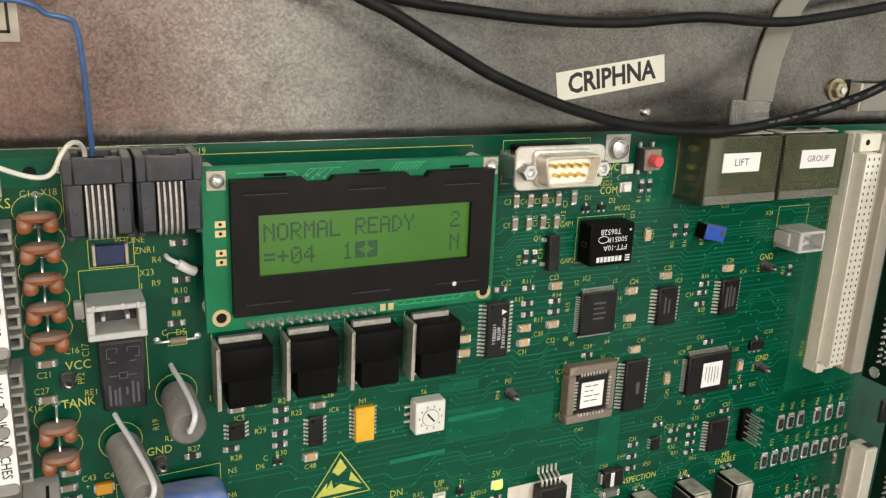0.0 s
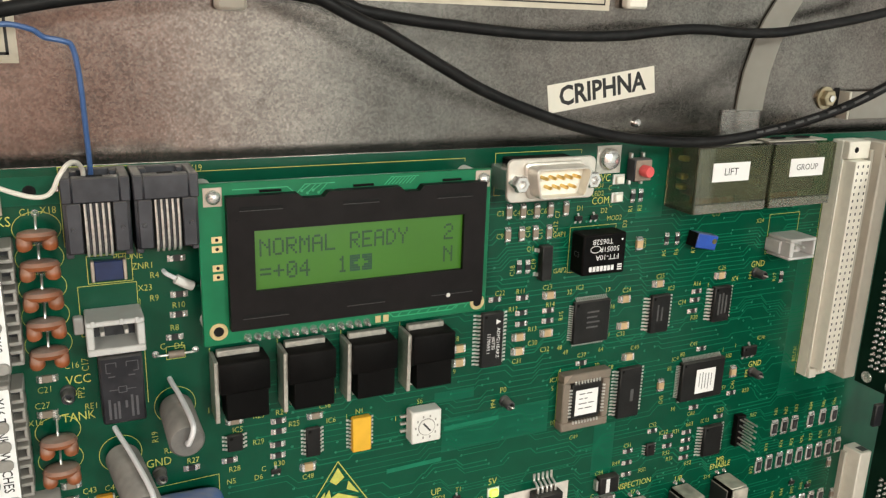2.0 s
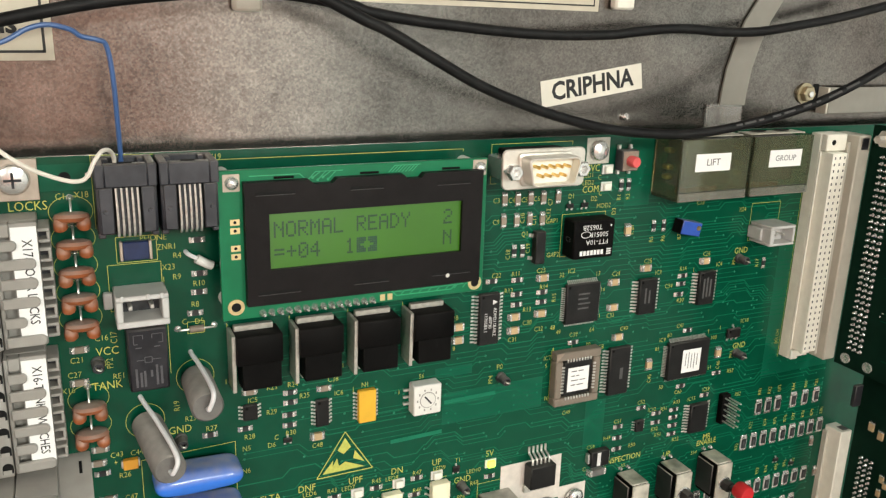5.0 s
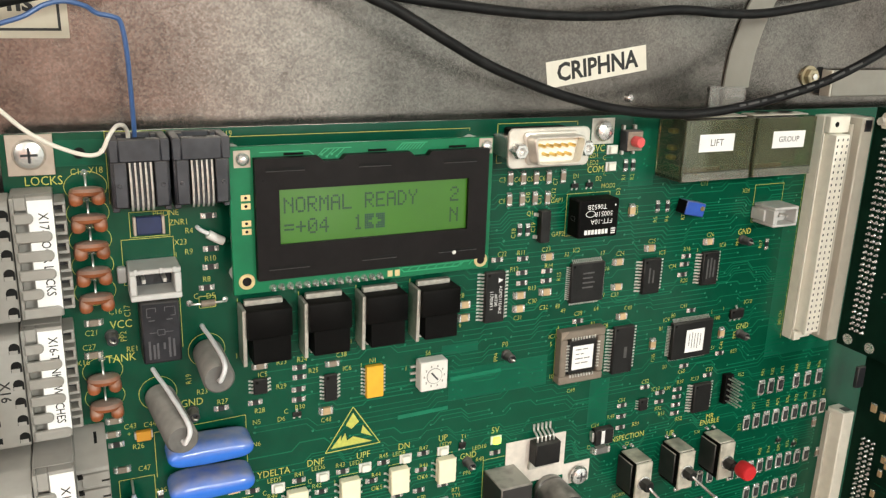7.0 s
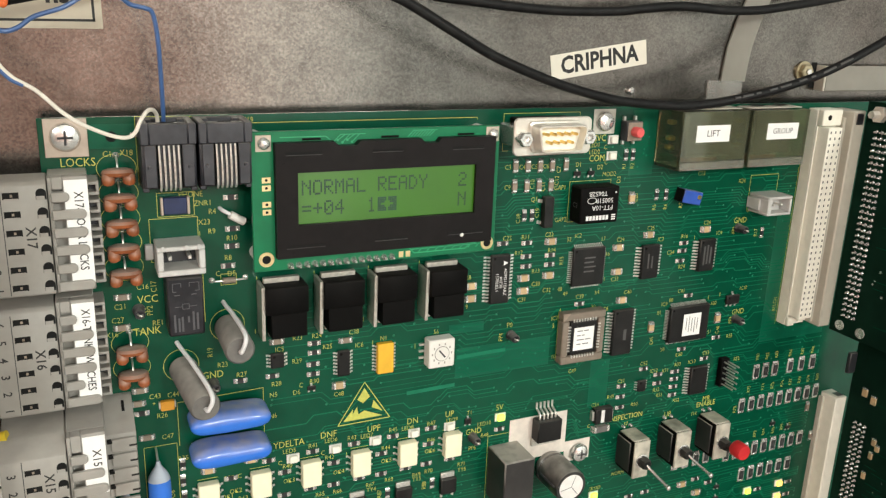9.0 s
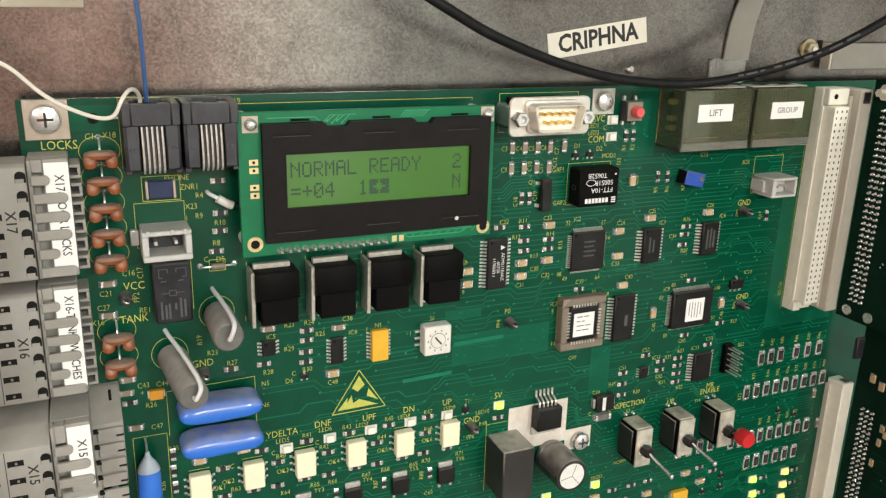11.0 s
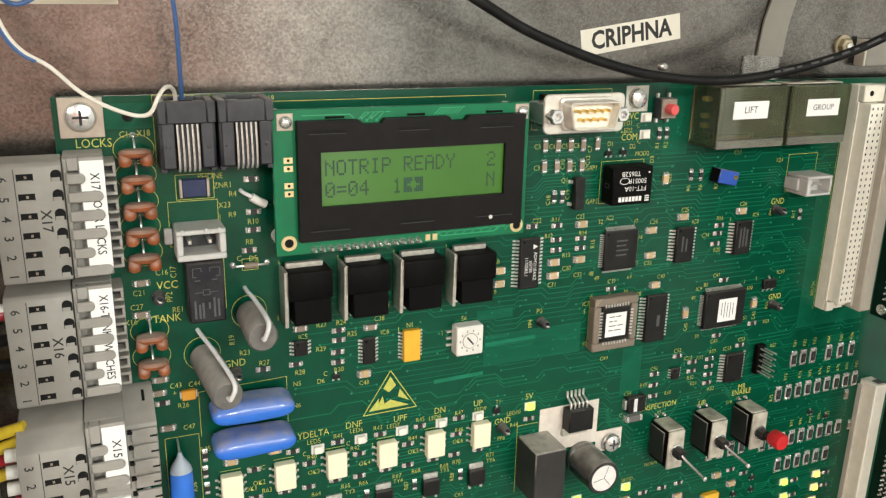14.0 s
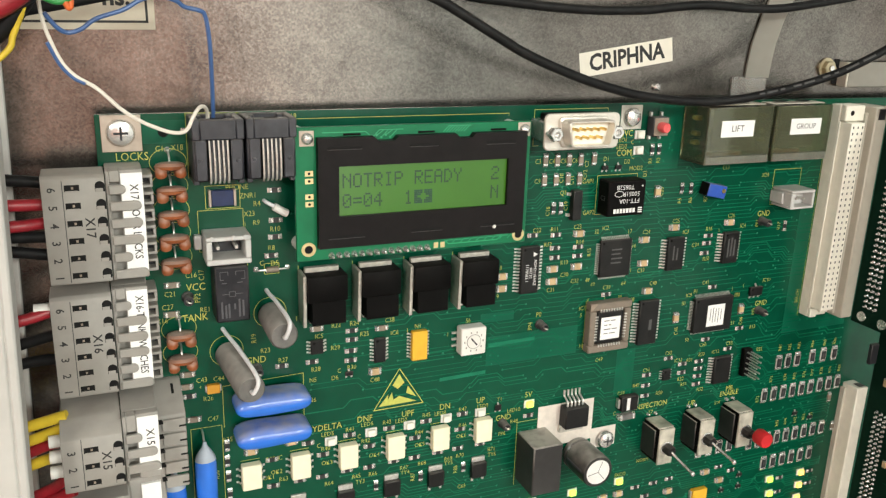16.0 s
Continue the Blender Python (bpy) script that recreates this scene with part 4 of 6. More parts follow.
    part("end_foot", box(-4.6, -0.8, 5.0, 6.6, -1.0, 3.0, 0.3), BEIGE, t)
    part("end_foot", box(1.2, 6.0, 5.0, 6.4, 0.5, 3.4, 0.3), BEIGE, t)
    # contact holes are dark patches on the face, their inner shade painted
    hole = finish(box(-0.3, 0.3, 11.0, 11.05, -0.5, 0.5), "contact_hole", CHARCOAL, False)
    top = 134.2 - v0
    for r in range(32):
        for c in range(3):
            piece("contact_hole", hole, t, -2.55 + c * 2.54, 0, top - r * 2.54)
    return t


backplane_socket(297.1, 50.0, 143.0)


def lower_socket():
    t = thing("lower_backplane_socket", 332, -80, 0, 0, "grey-beige socket strip along the lower card", "connector")
    part("base", box(-3.4, 3.3, 0, 9.0, 0, 89.3, 0.4), BEIGE, t)
    part("foot_rail", box(-4.6, -3.4, 0, 2.6, 2, 87, 0.2), BEIGE_DK, t)
    # notch shade drawn as a dark patch on the end face
    part("end_notch", box(-1.0, 2.6, 4.0, 7.6, 89.3, 89.5, 0.05), CHARCOAL, t)


lower_socket()


def plug_in_card(name, x, v0, v1, h0, pins, label):
    """A board edge-on to the main board, darkened for shade, with the solder ends of its connector."""
    t = thing(name, x, v0, 0, 0, label, "circuit board", "plug-in cards")
    H = v1 - v0
    part("card_sheet", box(0, 1.6, h0, h0 + 95, 0, H, 0.1), MASK_SHADED, t)
    rng = random.Random(len(name) + int(x))
    joint = lathe(((0.8, 0.0), (0.55, 0.4), (0.36, 1.4), (0.0, 1.7)), None, 10)
    bmesh.ops.rotate(joint, verts=joint.verts, cent=(0, 0, 0), matrix=Matrix.Rotation(radians(-90), 3, "Z"))
    joint = finish(joint, "solder_joint", SOLDER)
    ztop, hp, rows = pins
    for r in range(rows):
        for c in range(3):
            piece("solder_joint", joint, t, 0, hp + c * 2.54, ztop - v0 - r * 2.54)
    dots = bmesh.new()
    for k in range(60):
        h, z = h0 + rng.uniform(16, 60), rng.uniform(4, H - 4)
        box(-0.06, 0, h, h + rng.uniform(0.5, 1.1), z, z + rng.uniform(0.5, 1.1), 0, dots)
    tagged(part("via_pad_layer", dots, SOLDER, t), kind="stuff")
    lines = bmesh.new()
    for k in range(26):
        h, z = h0 + rng.uniform(14, 40), rng.uniform(4, H - 14)
        d = rng.uniform(4, 20)
        box(-0.03, 0, h, h + d, z, z + 0.3, 0, lines)
    tagged(part("card_trace_layer", lines, MASK, t), kind="stuff")
    return t, h0


card, _ = plug_in_card("plug_in_card", 311.0, 47.8, 147.0, 12.5, (135.2, 18.6, 32), "plug-in card, green darkened for shade, with rows of solder joints")
part("card_connector", box(-6.5, 0, 0, 12.5, 1.5, 95, 0.5), BEIGE_DK, card, "grey-beige card edge connector")
part("connector_step", box(-8.0, -6.5, 0, 9.0, 3.0, 92, 0.3), BEIGE_DK, card)
part("connector_lug", box(-5.0, -1.5, 12.5, 12.7, 89.5, 94, 0.2), CHARCOAL, card)
for hh in (17.5, 28.0):
    bm = lathe(((0.0, 0.2), (1.2, 0.2), (1.3, 0.25), (2.2, 0.25), (2.3, 0.0)), None, 18)
    bmesh.ops.rotate(bm, verts=bm.verts, cent=(0, 0, 0), matrix=Matrix.Rotation(radians(-90), 3, "Z"))
    bmesh.ops.translate(bm, verts=bm.verts, vec=V(0, hh, 3.6))
    part("hole_ring", bm, SOLDER, card)
bm = lathe(((3.4, 0.0), (3.4, 2.2), (2.0, 2.4), (1.6, 2.4), (1.6, 6.0), (0, 6.2)), None, 6)
bmesh.ops.rotate(bm, verts=bm.verts, cent=(0, 0, 0), matrix=Matrix.Rotation(radians(-90), 3, "Z"))
bmesh.ops.translate(bm, verts=bm.verts, vec=V(0, 19.5, 94.5))
part("card_nut", bm, NICKEL, card, "brassy hexagon nut")
card, _ = plug_in_card("plug_in_card", 335.5, -110.0, 45.0, 9.5, (-0.8, 15.6, 30), "lower plug-in card, green darkened for shade, with amber flux stains")
for h, z, a, b in ((16.6, 123.4, 2.6, 3.6), (21.5, 121.5, 2.6, 3.6), (26, 103, 2.0, 3.0), (28, 101, 2.0, 2.6), (25.6, 96, 1.8, 3.0), (24, 85, 1.8, 3.0)):
    part("card_chip", box(-1.0, 0, h, h + a, z, z + b, 0.15), TAN_CER, card)
    part("card_chip_end", box(-1.05, 0, h, h + a, z + b, z + b + 0.7, 0.1), SOLDER, card)
part("edge_bracket", box(-4.5, 0, 8.5, 10.5, 132, 142, 0.3), CHARCOAL, card)


# ---- left column: terminals and power parts ----
def round_tab(x0, x1, h0, h1, z, w):
    """A flat finger with a rounded tip."""
    r = w / 2
    tip = [(x1 - r + r * math.sin(a), z + r * math.cos(a)) for a in [math.pi * k / 8 for k in range(9)]]
    return prism([(x0, z + r)] + tip + [(x0, z - r)], h0, h1, 0.3)


def terminal_plug(u, v_first, poles, p, H, mark, writing, label, top, tabs, comb=True):
    """A pluggable screwless terminal in its header. v_first: height of pole 1; tabs: (height, reach)."""
    t = thing("terminal_block", u, v_first, 0, 0, label, "terminal block", "terminal blocks")
    low = -3.6
    profile = ((3, low), (H - 0.7, low), (H, low + 0.7), (H, top - 1.0), (H - 1.6, top), (3, top))
    if H > 20:
        profile = ((3, low), (H - 0.7, low), (H, low + 0.7), (H, top - 3.4), (H - 7.0, top - 0.4), (H - 8.0, top), (3, top))
    part("plug_body", side_prism(profile, -16.7, -0.25, None, 0.3), GREY, t, "grey plug with numbered poles")
    # groove drawn as a dark strip lying on the plug front
    part("front_groove", box(-11.4, -11.2, H, H + 0.03, low + 0.8, top - 1.4 if H < 20 else top - 3.6), CHARCOAL, t)
    part("header_base", box(0.0, 10.0, 0.0, H - 6.0, low - 0.2, top + 0.4, 0.3), GREY, t)
    part("header_front", box(3.7, 10.0, H - 6.0, H - 2.6, low - 0.2, top + 0.4, 0.3), GREY, t)
    part("header_rim", box(0.0, 1.0, H - 6.0, H - 2.0, low - 0.2, top + 0.4, 0.2), GREY, t)
    part("header_shoulder", box(1.0, 3.7, H - 6.0, H - 2.3, tabs[0][0] + 2.0, top + 0.4, 0.2), GREY, t)
    for k in range(poles):
        z = k * p - 0.9
        # wire slot and test hole are near-black patches painting their inner shade
        part("wire_slot", box(-10.8, -6.9, H, H + 0.04, z - 0.85, z + 0.95), HOLE_SHADE, t)
        part("slot_sill", box(-10.5, -7.2, H, H + 0.06, z - 1.1, z - 0.7), GREY, t)
        part("spring_tip", box(-9.0, -8.4, H + 0.04, H + 0.08, z - 0.3, z + 0.4), BROWN_CHIP, t)
        arch = [(-1.6 + 1.3 * math.cos(a), z + 0.4 + 1.3 * math.sin(a)) for a in [math.pi * q / 10 for q in range(11)]]
        part("test_hole", prism([(-0.3, z - 1.3)] + arch + [(-2.9, z - 1.3)], H - 0.5, H + 0.04), HOLE_SHADE, t)
        part("release_tab", box(-2.8, -0.8, H - 0.4, H + 0.1, z - 1.35, z - 0.3), GREY, t)
        write(t, str(k + 1), -14.2, z - 0.3, H + 0.03, 3.1, INK, -90, bold=0.012)
    write(t, mark, -5.0, (poles - 1) * p / 2 + 0.2, H + 0.03, 3.5, INK, -90, bold=0.015)
    strip = part("paper_strip", box(4.0, 9.9, H - 2.6, H - 2.45, low + 1.9, top - 0.5, 0), WHITE_PAPER, t, "white paper strip printed " + writing[0])
    write_fit(strip, writing[0], 7.4, writing[1], H - 2.42, 3.2, writing[2], INK, -90, 0.008)
    for z, reach in tabs:
        part("strip_finger", round_tab(0.6, reach, H - 2.4, H - 1.2, z, 2.7), GREY, t)
    if comb:
        for k in range(poles):
            z = k * p - 1.0
            for x0, x1, z0, z1 in ((10.0, 12.8, z + 1.0, z + 1.9), (10.0, 12.8, z - 1.9, z - 1.0), (12.0, 12.8, z - 1.0, z + 1.0)):
                part("coding_loop", box(x0, x1, 0.0, H - 5.0, z0, z1, 0.2), GREY, t)
            # charcoal floor puts the shade inside each loop into colour
            part("loop_floor", box(10.0, 12.0, 0.0, H - 9.0, z - 1.0, z + 1.0), CHARCOAL, t)
    return t


SIX_TABS = ((23.2, 5.2), (18.3, 9.2), (13.2, 9.2), (8.2, 9.2), (3.0, 5.8), (-2.1, 9.9))
terminal_plug(7.0, 102.3, 6, 5.1, 15.0, "X17", ("X17-DOOR LOCKS", 13.2, 22.4), "grey six-pole terminal block X17 with a LOCKS paper strip", 28.2, SIX_TABS)
terminal_plug(6.0, 67.0, 6, 5.1, 15.0, "X16", ("X16-TANK SWITCHES", 13.2, 25.2), "grey six-pole terminal block X16 with a dusty paper strip", 28.2, SIX_TABS)


def tall_terminal():
    t = terminal_plug(5.6, 43.6, 3, 5.3, 29.0, "X15", ("X15", 9.6, 5.4), "tall dusty grey terminal block X15 with bundled wires", 17.0, ((10.2, 5.2), (5.2, 9.2), (0.2, 9.9)), False)
    # header: its upper face slopes down and out, its front is a row of ridges
    part("sloped_header", side_prism(((0, 16.2), (2, 16.0), (16, 10.4), (16, -10), (0, -10)), 10.0, 18.6, None, 0.3), GREY, t, "dusty sloping header")
    part("sloped_shoulder", side_prism(((0, 15.6), (4, 15.2), (22.5, 13.2), (22.5, 10), (0, 10)), 0.1, 9.9), GREY, t)
    for k in range(5):
        z = 9.6 - k * 5.0
        part("header_ridge", box(11.4, 18.4, 16.0, 17.2, z - 4.2, z - 0.3, 0.25), GREY, t)
        # ridge notches and key slot: near-black patches for shade
        part("ridge_notch", box(10.4, 11.8, 16.0, 17.24, z - 1.4, z - 0.4), HOLE_SHADE, t)
        part("ridge_notch", box(16.4, 18.5, 17.0, 17.24, z - 3.1, z - 2.5), HOLE_SHADE, t)
    part("key_slot", side_prism(((4.0, 15.3), (8.0, 13.7), (8.0, 13.75), (4.0, 15.4)), 15.4, 16.2), HOLE_SHADE, t)
    return t


tall_terminal()


def next_terminal():
    t = thing("terminal_block", 5.0, 16.0, 0, 0, "grey terminal block below the tall one", "terminal block", "terminal blocks")
    part("plug_body", box(-16, 1, 3, 22, -16, 16, 0.5), GREY, t)
    part("header_body", box(1, 12, 0, 16, -16, 18, 0.5), GREY, t)
    part("paper_strip", box(4.6, 10.4, 16, 17, -10, 16), WHITE_PAPER, t)
    # slot and hole shade painted as near-black patches on the front
    part("wire_slot", box(-9, -5, 22, 22.06, 12, 13.8), HOLE_SHADE, t)
    part("test_hole", lathe(((0.0, 22.06), (1.25, 22.06), (1.3, 22)), None, 18, -1.0, 13.0), HOLE_SHADE, t)


next_terminal()


def panhead(name, u, v, h, r, label, washer=None, cross=True):
    t = thing(name, u, v, h, 0, label, "screw", "panhead screws")
    part("head", lathe(((r, 0.0), (r, 0.5), (r * 0.85, 1.5), (r * 0.45, 2.1), (0.0, 2.2)), None, 28), STEEL, t)
    if cross:
        # raised charcoal bars paint the shade of the cross recess
        part("cross_recess", box(-r * 0.5, r * 0.5, 1.6, 2.27, -0.35, 0.35, 0.1), CHARCOAL, t)
        part("cross_recess", box(-0.35, 0.35, 1.6, 2.27, -r * 0.5, r * 0.5, 0.1), CHARCOAL, t)
    if washer:
        part("washer", lathe(((washer, 0.0), (washer, 0.25), (r, 0.28)), None, 28), NICKEL, t)
    return t


def corner_plate():
    t = thing("fixing_plate", 12.6, 139.5, 0, 0, "small bare metal fixing plate in the board corner", "plate")
    part("plate", box(-5.6, 5.6, 0, 0.8, -5.4, 5.4, 0.1), TAN_PLATE, t)


corner_plate()
panhead("pan_head_screw", 12.4, 139.8, 0.8, 4.1, "shiny cross-head screw on a square metal plate")
panhead("pan_head_screw", 192.3, 139.8, 0.4, 3.6, "shiny cross-head screw beside the serial port", 3.6, False)
part("earth_pad", box(187.5, 196.8, 0, 0.2, 135.2, 144.2), ALU, BOARD)
panhead("pan_head_screw", 193.2, 4.6, 1.2, 3.9, "shiny cross-head screw holding the regulator plate")


def blue_varistor_chip():
    t = thing("varistor_chip", 40.6, 118.5, 0, 0, "dark blue chip varistor with silver ends", "varistor")
    part("body", box(-3.4, 3.4, 0.1, 2.2, -2.6, 2.6, 0.25), BLUE_CHIP, t)
    for x in (-1, 1):
        part("terminal", box(x * 4.2 if x < 0 else 3.4, -3.4 if x < 0 else 4.2, 0.0, 2.3, -2.7, 2.7, 0.2), TAN_PLATE, t)


blue_varistor_chip()
silk_rect(35.6, 46.2, 114.9, 122.2)
silk_rect(33.0, 47.0, 101, 114.4)
silk_line(((47.8, 80), (47.8, 100)))
silk_line(((31, 125), (31, 145), (62, 145 - 0.6)))
silk_line(((37.8, 38), (37.8, 53.4), (65.4, 54.2), (65.4, 31)))
silk_rect(26.8, 37.0, 5, 39.2)
silk_line(((62, 142.4), (140.5, 142.4), (140.5, 141.6)))
silk_line(((181.5, 142.2), (181.5, 143.4), (150.7, 143.4), (150.7, 130.4), (153, 130.4)))
silk_line(((291.8, 122), (291.8, 48)))
silk_line(((331.4, -60), (331.4, 9)))
silk_rect(266.2, 281.0, 101.0, 116.0)
silk_line(((151.2, -9), (151.2, 19.4), (162, 19.4)))
silk_line(((179, 67.5), (179, 47)))
for x in (64.4, 83.2, 102.0, 120.6):
    silk_line(((x, 93.4), (x, 74.8)))


def white_header():
    t = thing("pin_header", 40.6, 104, 0, 0, "off-white two-row pin header with open top", "connector")
    part("rear_wall", box(-6.8, 6.8, 0, 11, 3.0, 4.4, 0.3), HEADER_GREY, t)
    part("front_wall", box(-6.8, 6.8, 0, 11, -4.6, -2.8, 0.3), HEADER_GREY, t)
    part("end_wall", box(-6.8, -5.0, 0, 11, -2.8, 3.0, 0.3), HEADER_GREY, t)
    part("end_wall", box(5.0, 6.8, 0, 11, -2.8, 3.0, 0.3), HEADER_GREY, t)
    # charcoal floor: the shade inside the open header put into colour
    part("floor_plate", box(-5, 5, 0, 2.0, -2.8, 3.0), CHARCOAL, t)
    for x in (-3.0, 2.6):
        part("contact_pin", box(x - 0.5, x + 0.5, 2, 8.8, -0.3, 0.9, 0.15), TIN, t)
    for x in (-5.6, 1.0, 4.6):
        part("top_notch", box(x, x + 0.9, 10.4, 11.4, 3.2, 4.8, 0.1), HEADER_GREY, t)
    part("side_foot", box(-9.4, -7.0, 0, 2.4, -1.6, 3.0, 0.3), HEADER_GREY, t)


white_header()


def relay():
    t = thing("relay", 41.2, 89.2, 0, 0, "matt charcoal sealed relay with faint printed diagram", "relay")
    part("case", box(-5.2, 5.2, 0, 10, -9.2, 9.2, 0.5), RELAY_BLACK, t)
    for x0, x1, z, w in ((-3.6, -1.2, 7.6, 0.2), (1.2, 4.0, 7.6, 0.2), (-3.6, -2.6, 5.0, 0.2), (2.8, 4.0, 5.0, 0.2), (-3.2, -1.6, 3.9, 0.3), (1.6, 3.2, 3.9, 0.3),
                         (-3.2, -1.0, 0.2, 0.2), (0.9, 3.2, 0.2, 0.2), (-1.0, 0.9, 1.0, 0.2), (-1.0, 0.9, -0.6, 0.2)):
        bars(t, ((x0, x1, z, w),), 10.0, INK_PALE, "printed_mark")
    for x, z, w in ((-3.6, 6.3, 2.6), (-1.2, 7.0, 1.2), (1.2, 7.0, 1.2), (4.0, 6.3, 2.6), (-1.0, 0.2, 1.6), (0.9, 0.2, 1.6), (-3.4, -5.0, 5.6), (-2.2, -5.6, 4.4), (-1.2, -5.4, 4.8), (0.6, -4.0, 2.0), (2.0, -4.6, 6.0), (3.2, -4.8, 5.4)):
        bars(t, ((x - (0.1 if z > -2 else 0.3), x + (0.1 if z > -2 else 0.3), z, w),), 10.0, INK_PALE, "printed_mark")


relay()


def standing_resistor(u, v, lean, reach, label, dx=0.0, dz=0.0):
    """A fat resistor standing off the board with its lead folded back over it."""
    t = thing("power_resistor", u, v, 0, 0, label, "resistor", "standing power resistors")
    bm = lathe(((0.0, 1.5), (3.6, 1.6), (4.4, 2.4), (4.5, reach - 0.8), (3.9, reach), (0.0, reach)), None, 28)
    ang = Matrix(((1, -dx / reach, 0), (0, 1, 0), (0, -dz / reach, 1)))
    for vert in bm.verts:
        vert.co = ang @ vert.co
    part("body", bm, GREY_RES, t, "rough grey cylinder")

    def tip(x, h, z):
        v3 = ang @ V(x, h, z)
        return v3.x * 1000, -v3.y * 1000, v3.z * 1000
    pts = [tip(0, reach - 0.3, -0.4), tip(0.2, reach + 2.0, 0.6), tip(1.4, reach + 1.8, 5.2), tip(0.4, reach * 0.5, 7.0), tip(-0.6, 3.5, 7.6), (-1.0, 0.0, 8.0)]
    part("sleeved_lead", tube(pts, 0.68, 10, None, 8), WHITE_WIRE, t, "white sleeved wire lead")
    bm = bmesh.new()
    strip_path(bm, [(5.4 * math.cos(a), 5.4 * math.sin(a)) for a in [2 * math.pi * k / 36 for k in range(37)]], 0.15, 0.15)
    part("silkscreen_ring", bm, SILK, t)


standing_resistor(54.6, 78.0, 0, 22, "grey cement power resistor standing out, sleeved lead folded over")
standing_resistor(39.8, 66.2, 0, 23, "longer grey cement power resistor with a white sleeved lead", 3.9, -4.6)


def blue_film_cap(u, v, label):
    t = thing("film_capacitor", u, v, 0, 0, label, "capacitor", "blue film capacitors")
    bm = lathe([(12.7 * math.cos(a) ** 0.45, 3.9 * math.sin(a)) if abs(a) < 1.57 else (0.0, 3.9 * math.copysign(1, a)) for a in [math.pi * (k - 10) / 20 for k in range(21)]], None, 72)
    # a dipped slab: squared-off outline, thicker towards the ends
    bmesh.ops.rotate(bm, verts=bm.verts, cent=(0, 0, 0), matrix=Matrix.Rotation(radians(90), 3, "X"))
    for vert in bm.verts:
        x, y = vert.co.x / 0.0127, vert.co.y / 0.0127
        r = math.hypot(x, y)
        if r > 1e-6:
            k = (abs(x / r) ** 7 + abs(y / r) ** 7) ** (-1 / 7)
            x, y = x * k, y * k
        vert.co = (x * 0.0127, y * 0.0062 - 0.0076, vert.co.z * (0.9 + 0.1 * x * x + 0.05 * math.sin(4 * x + u + v)))
    part("case", bm, BLUE_FILM, t)
    for x in (-11.0, 11.0):
        part("lead", tube(((x, 1.6, 0.0), (x, 0.0, 0.0)), 0.4, 8, None, 1), TIN, t)


blue_film_cap(52.8, 49.6, "dusty blue dipped film capacitor under the resistor")
blue_film_cap(52.8, 37.8, "glossy blue dipped film capacitor with faint print")


def blue_varistor(u, v, label):
    t = thing("dipped_varistor", u, v, 0, 0, label, "varistor", "blue dipped varistors")
    def drop(profile):
        bm = lathe(profile, None, 28)
        bmesh.ops.rotate(bm, verts=bm.verts, cent=(0, 0, 0), matrix=Matrix.Rotation(radians(-90), 3, "X"))
        for vert in bm.verts:
            vert.co = (vert.co.x, vert.co.y * 0.8 - 0.006, vert.co.z)
        return bm
    part("body", drop(((0.0, -18), (2.6, -17.4), (3.4, -16), (3.55, -8), (3.5, -2), (3.4, 0.0))), BLUE_FILM, t)
    part("pale_shoulder", drop(((3.4, 0.0), (3.1, 1.4), (2.3, 3.0), (1.2, 4.6), (0.8, 5.6), (0.6, 6.6), (0.0, 6.8))), PALE_BLUE, t, "pale dusty shoulder")
    part("lead", tube(((0, 5.5, 6.0), (0, 2.5, 7.6), (0, 0, 8.0)), 0.35, 8, None, 4), TIN, t)


blue_varistor(30.4, 30.5, "blue dipped varistor with a pale dusty shoulder")
blue_varistor(20.2, 22.0, "blue dipped varistor beside the terminal block")


def glass_diode():
    t = thing("diode", 55.6, 93.4, 0, 0, "small brown glass diode on bare leads", "diode")
    part("body", tube(((-2.0, 1.4, 0), (2.0, 1.4, 0)), 1.0, 12, None, 1), BROWN_CHIP, t)
    part("lead", tube(((-5.2, 0.2, 0), (-4.6, 1.3, 0), (-2, 1.4, 0)), 0.3, 8, None, 3), TIN, t)
    part("lead", tube(((5.2, 0.2, 0), (4.6, 1.3, 0), (2, 1.4, 0)), 0.3, 8, None, 3), TIN, t)
    for x in (-5.2, 5.2):
        part("solder_joint", lathe(((1.0, 0.0), (0.6, 0.4), (0.0, 0.5)), None, 10, x, 0), SOLDER, t)


glass_diode()
silk_rect(53.2, 58.0, 91.6, 95.2)


def bent_part():
    t = thing("bead_thermistor", 57.0, 114.6, 0, 0, "small off-white bead lying on its lead", "thermistor")
    part("bead", tube(((-0.6, 3.0, 0.4), (1.8, 2.8, -1.2), (3.6, 2.4, -2.2)), 1.3, 12, None, 3), WHITE_PL, t)
    part("lead", tube(((-3.2, 0.0, 2.0), (-2.6, 2.0, 1.6), (-0.4, 3.0, 0.4)), 0.6, 8, None, 4), WHITE_WIRE, t)


bent_part()


# ---- transistors under the display ----
def clipped_transistor(u, v):
    t = thing("power_transistor", u, v, 0, 0, "black power transistor in a folded metal heat clip", "transistor", "clipped power transistors")
    # black sleeve: a deep hood above, a narrower shank below
    part("black_hood", side_prism(((1.0, -0.6), (9.3, -0.6), (9.8, -0.1), (9.8, 8.1), (9.3, 8.6), (1.0, 8.6)), -6.2, 7.2, None, 0.2), BLACK, t)
    part("black_shank", side_prism(((1.0, -9.0), (8.4, -9.0), (8.4, -0.6), (1.0, -0.6)), -4.6, 7.0, None, 0.25), BLACK, t)
    part("heat_tab", box(-6.0, 5.6, 2.6, 4.6, 8.6, 10.4, 0.2), ALU, t, "bright metal tab")
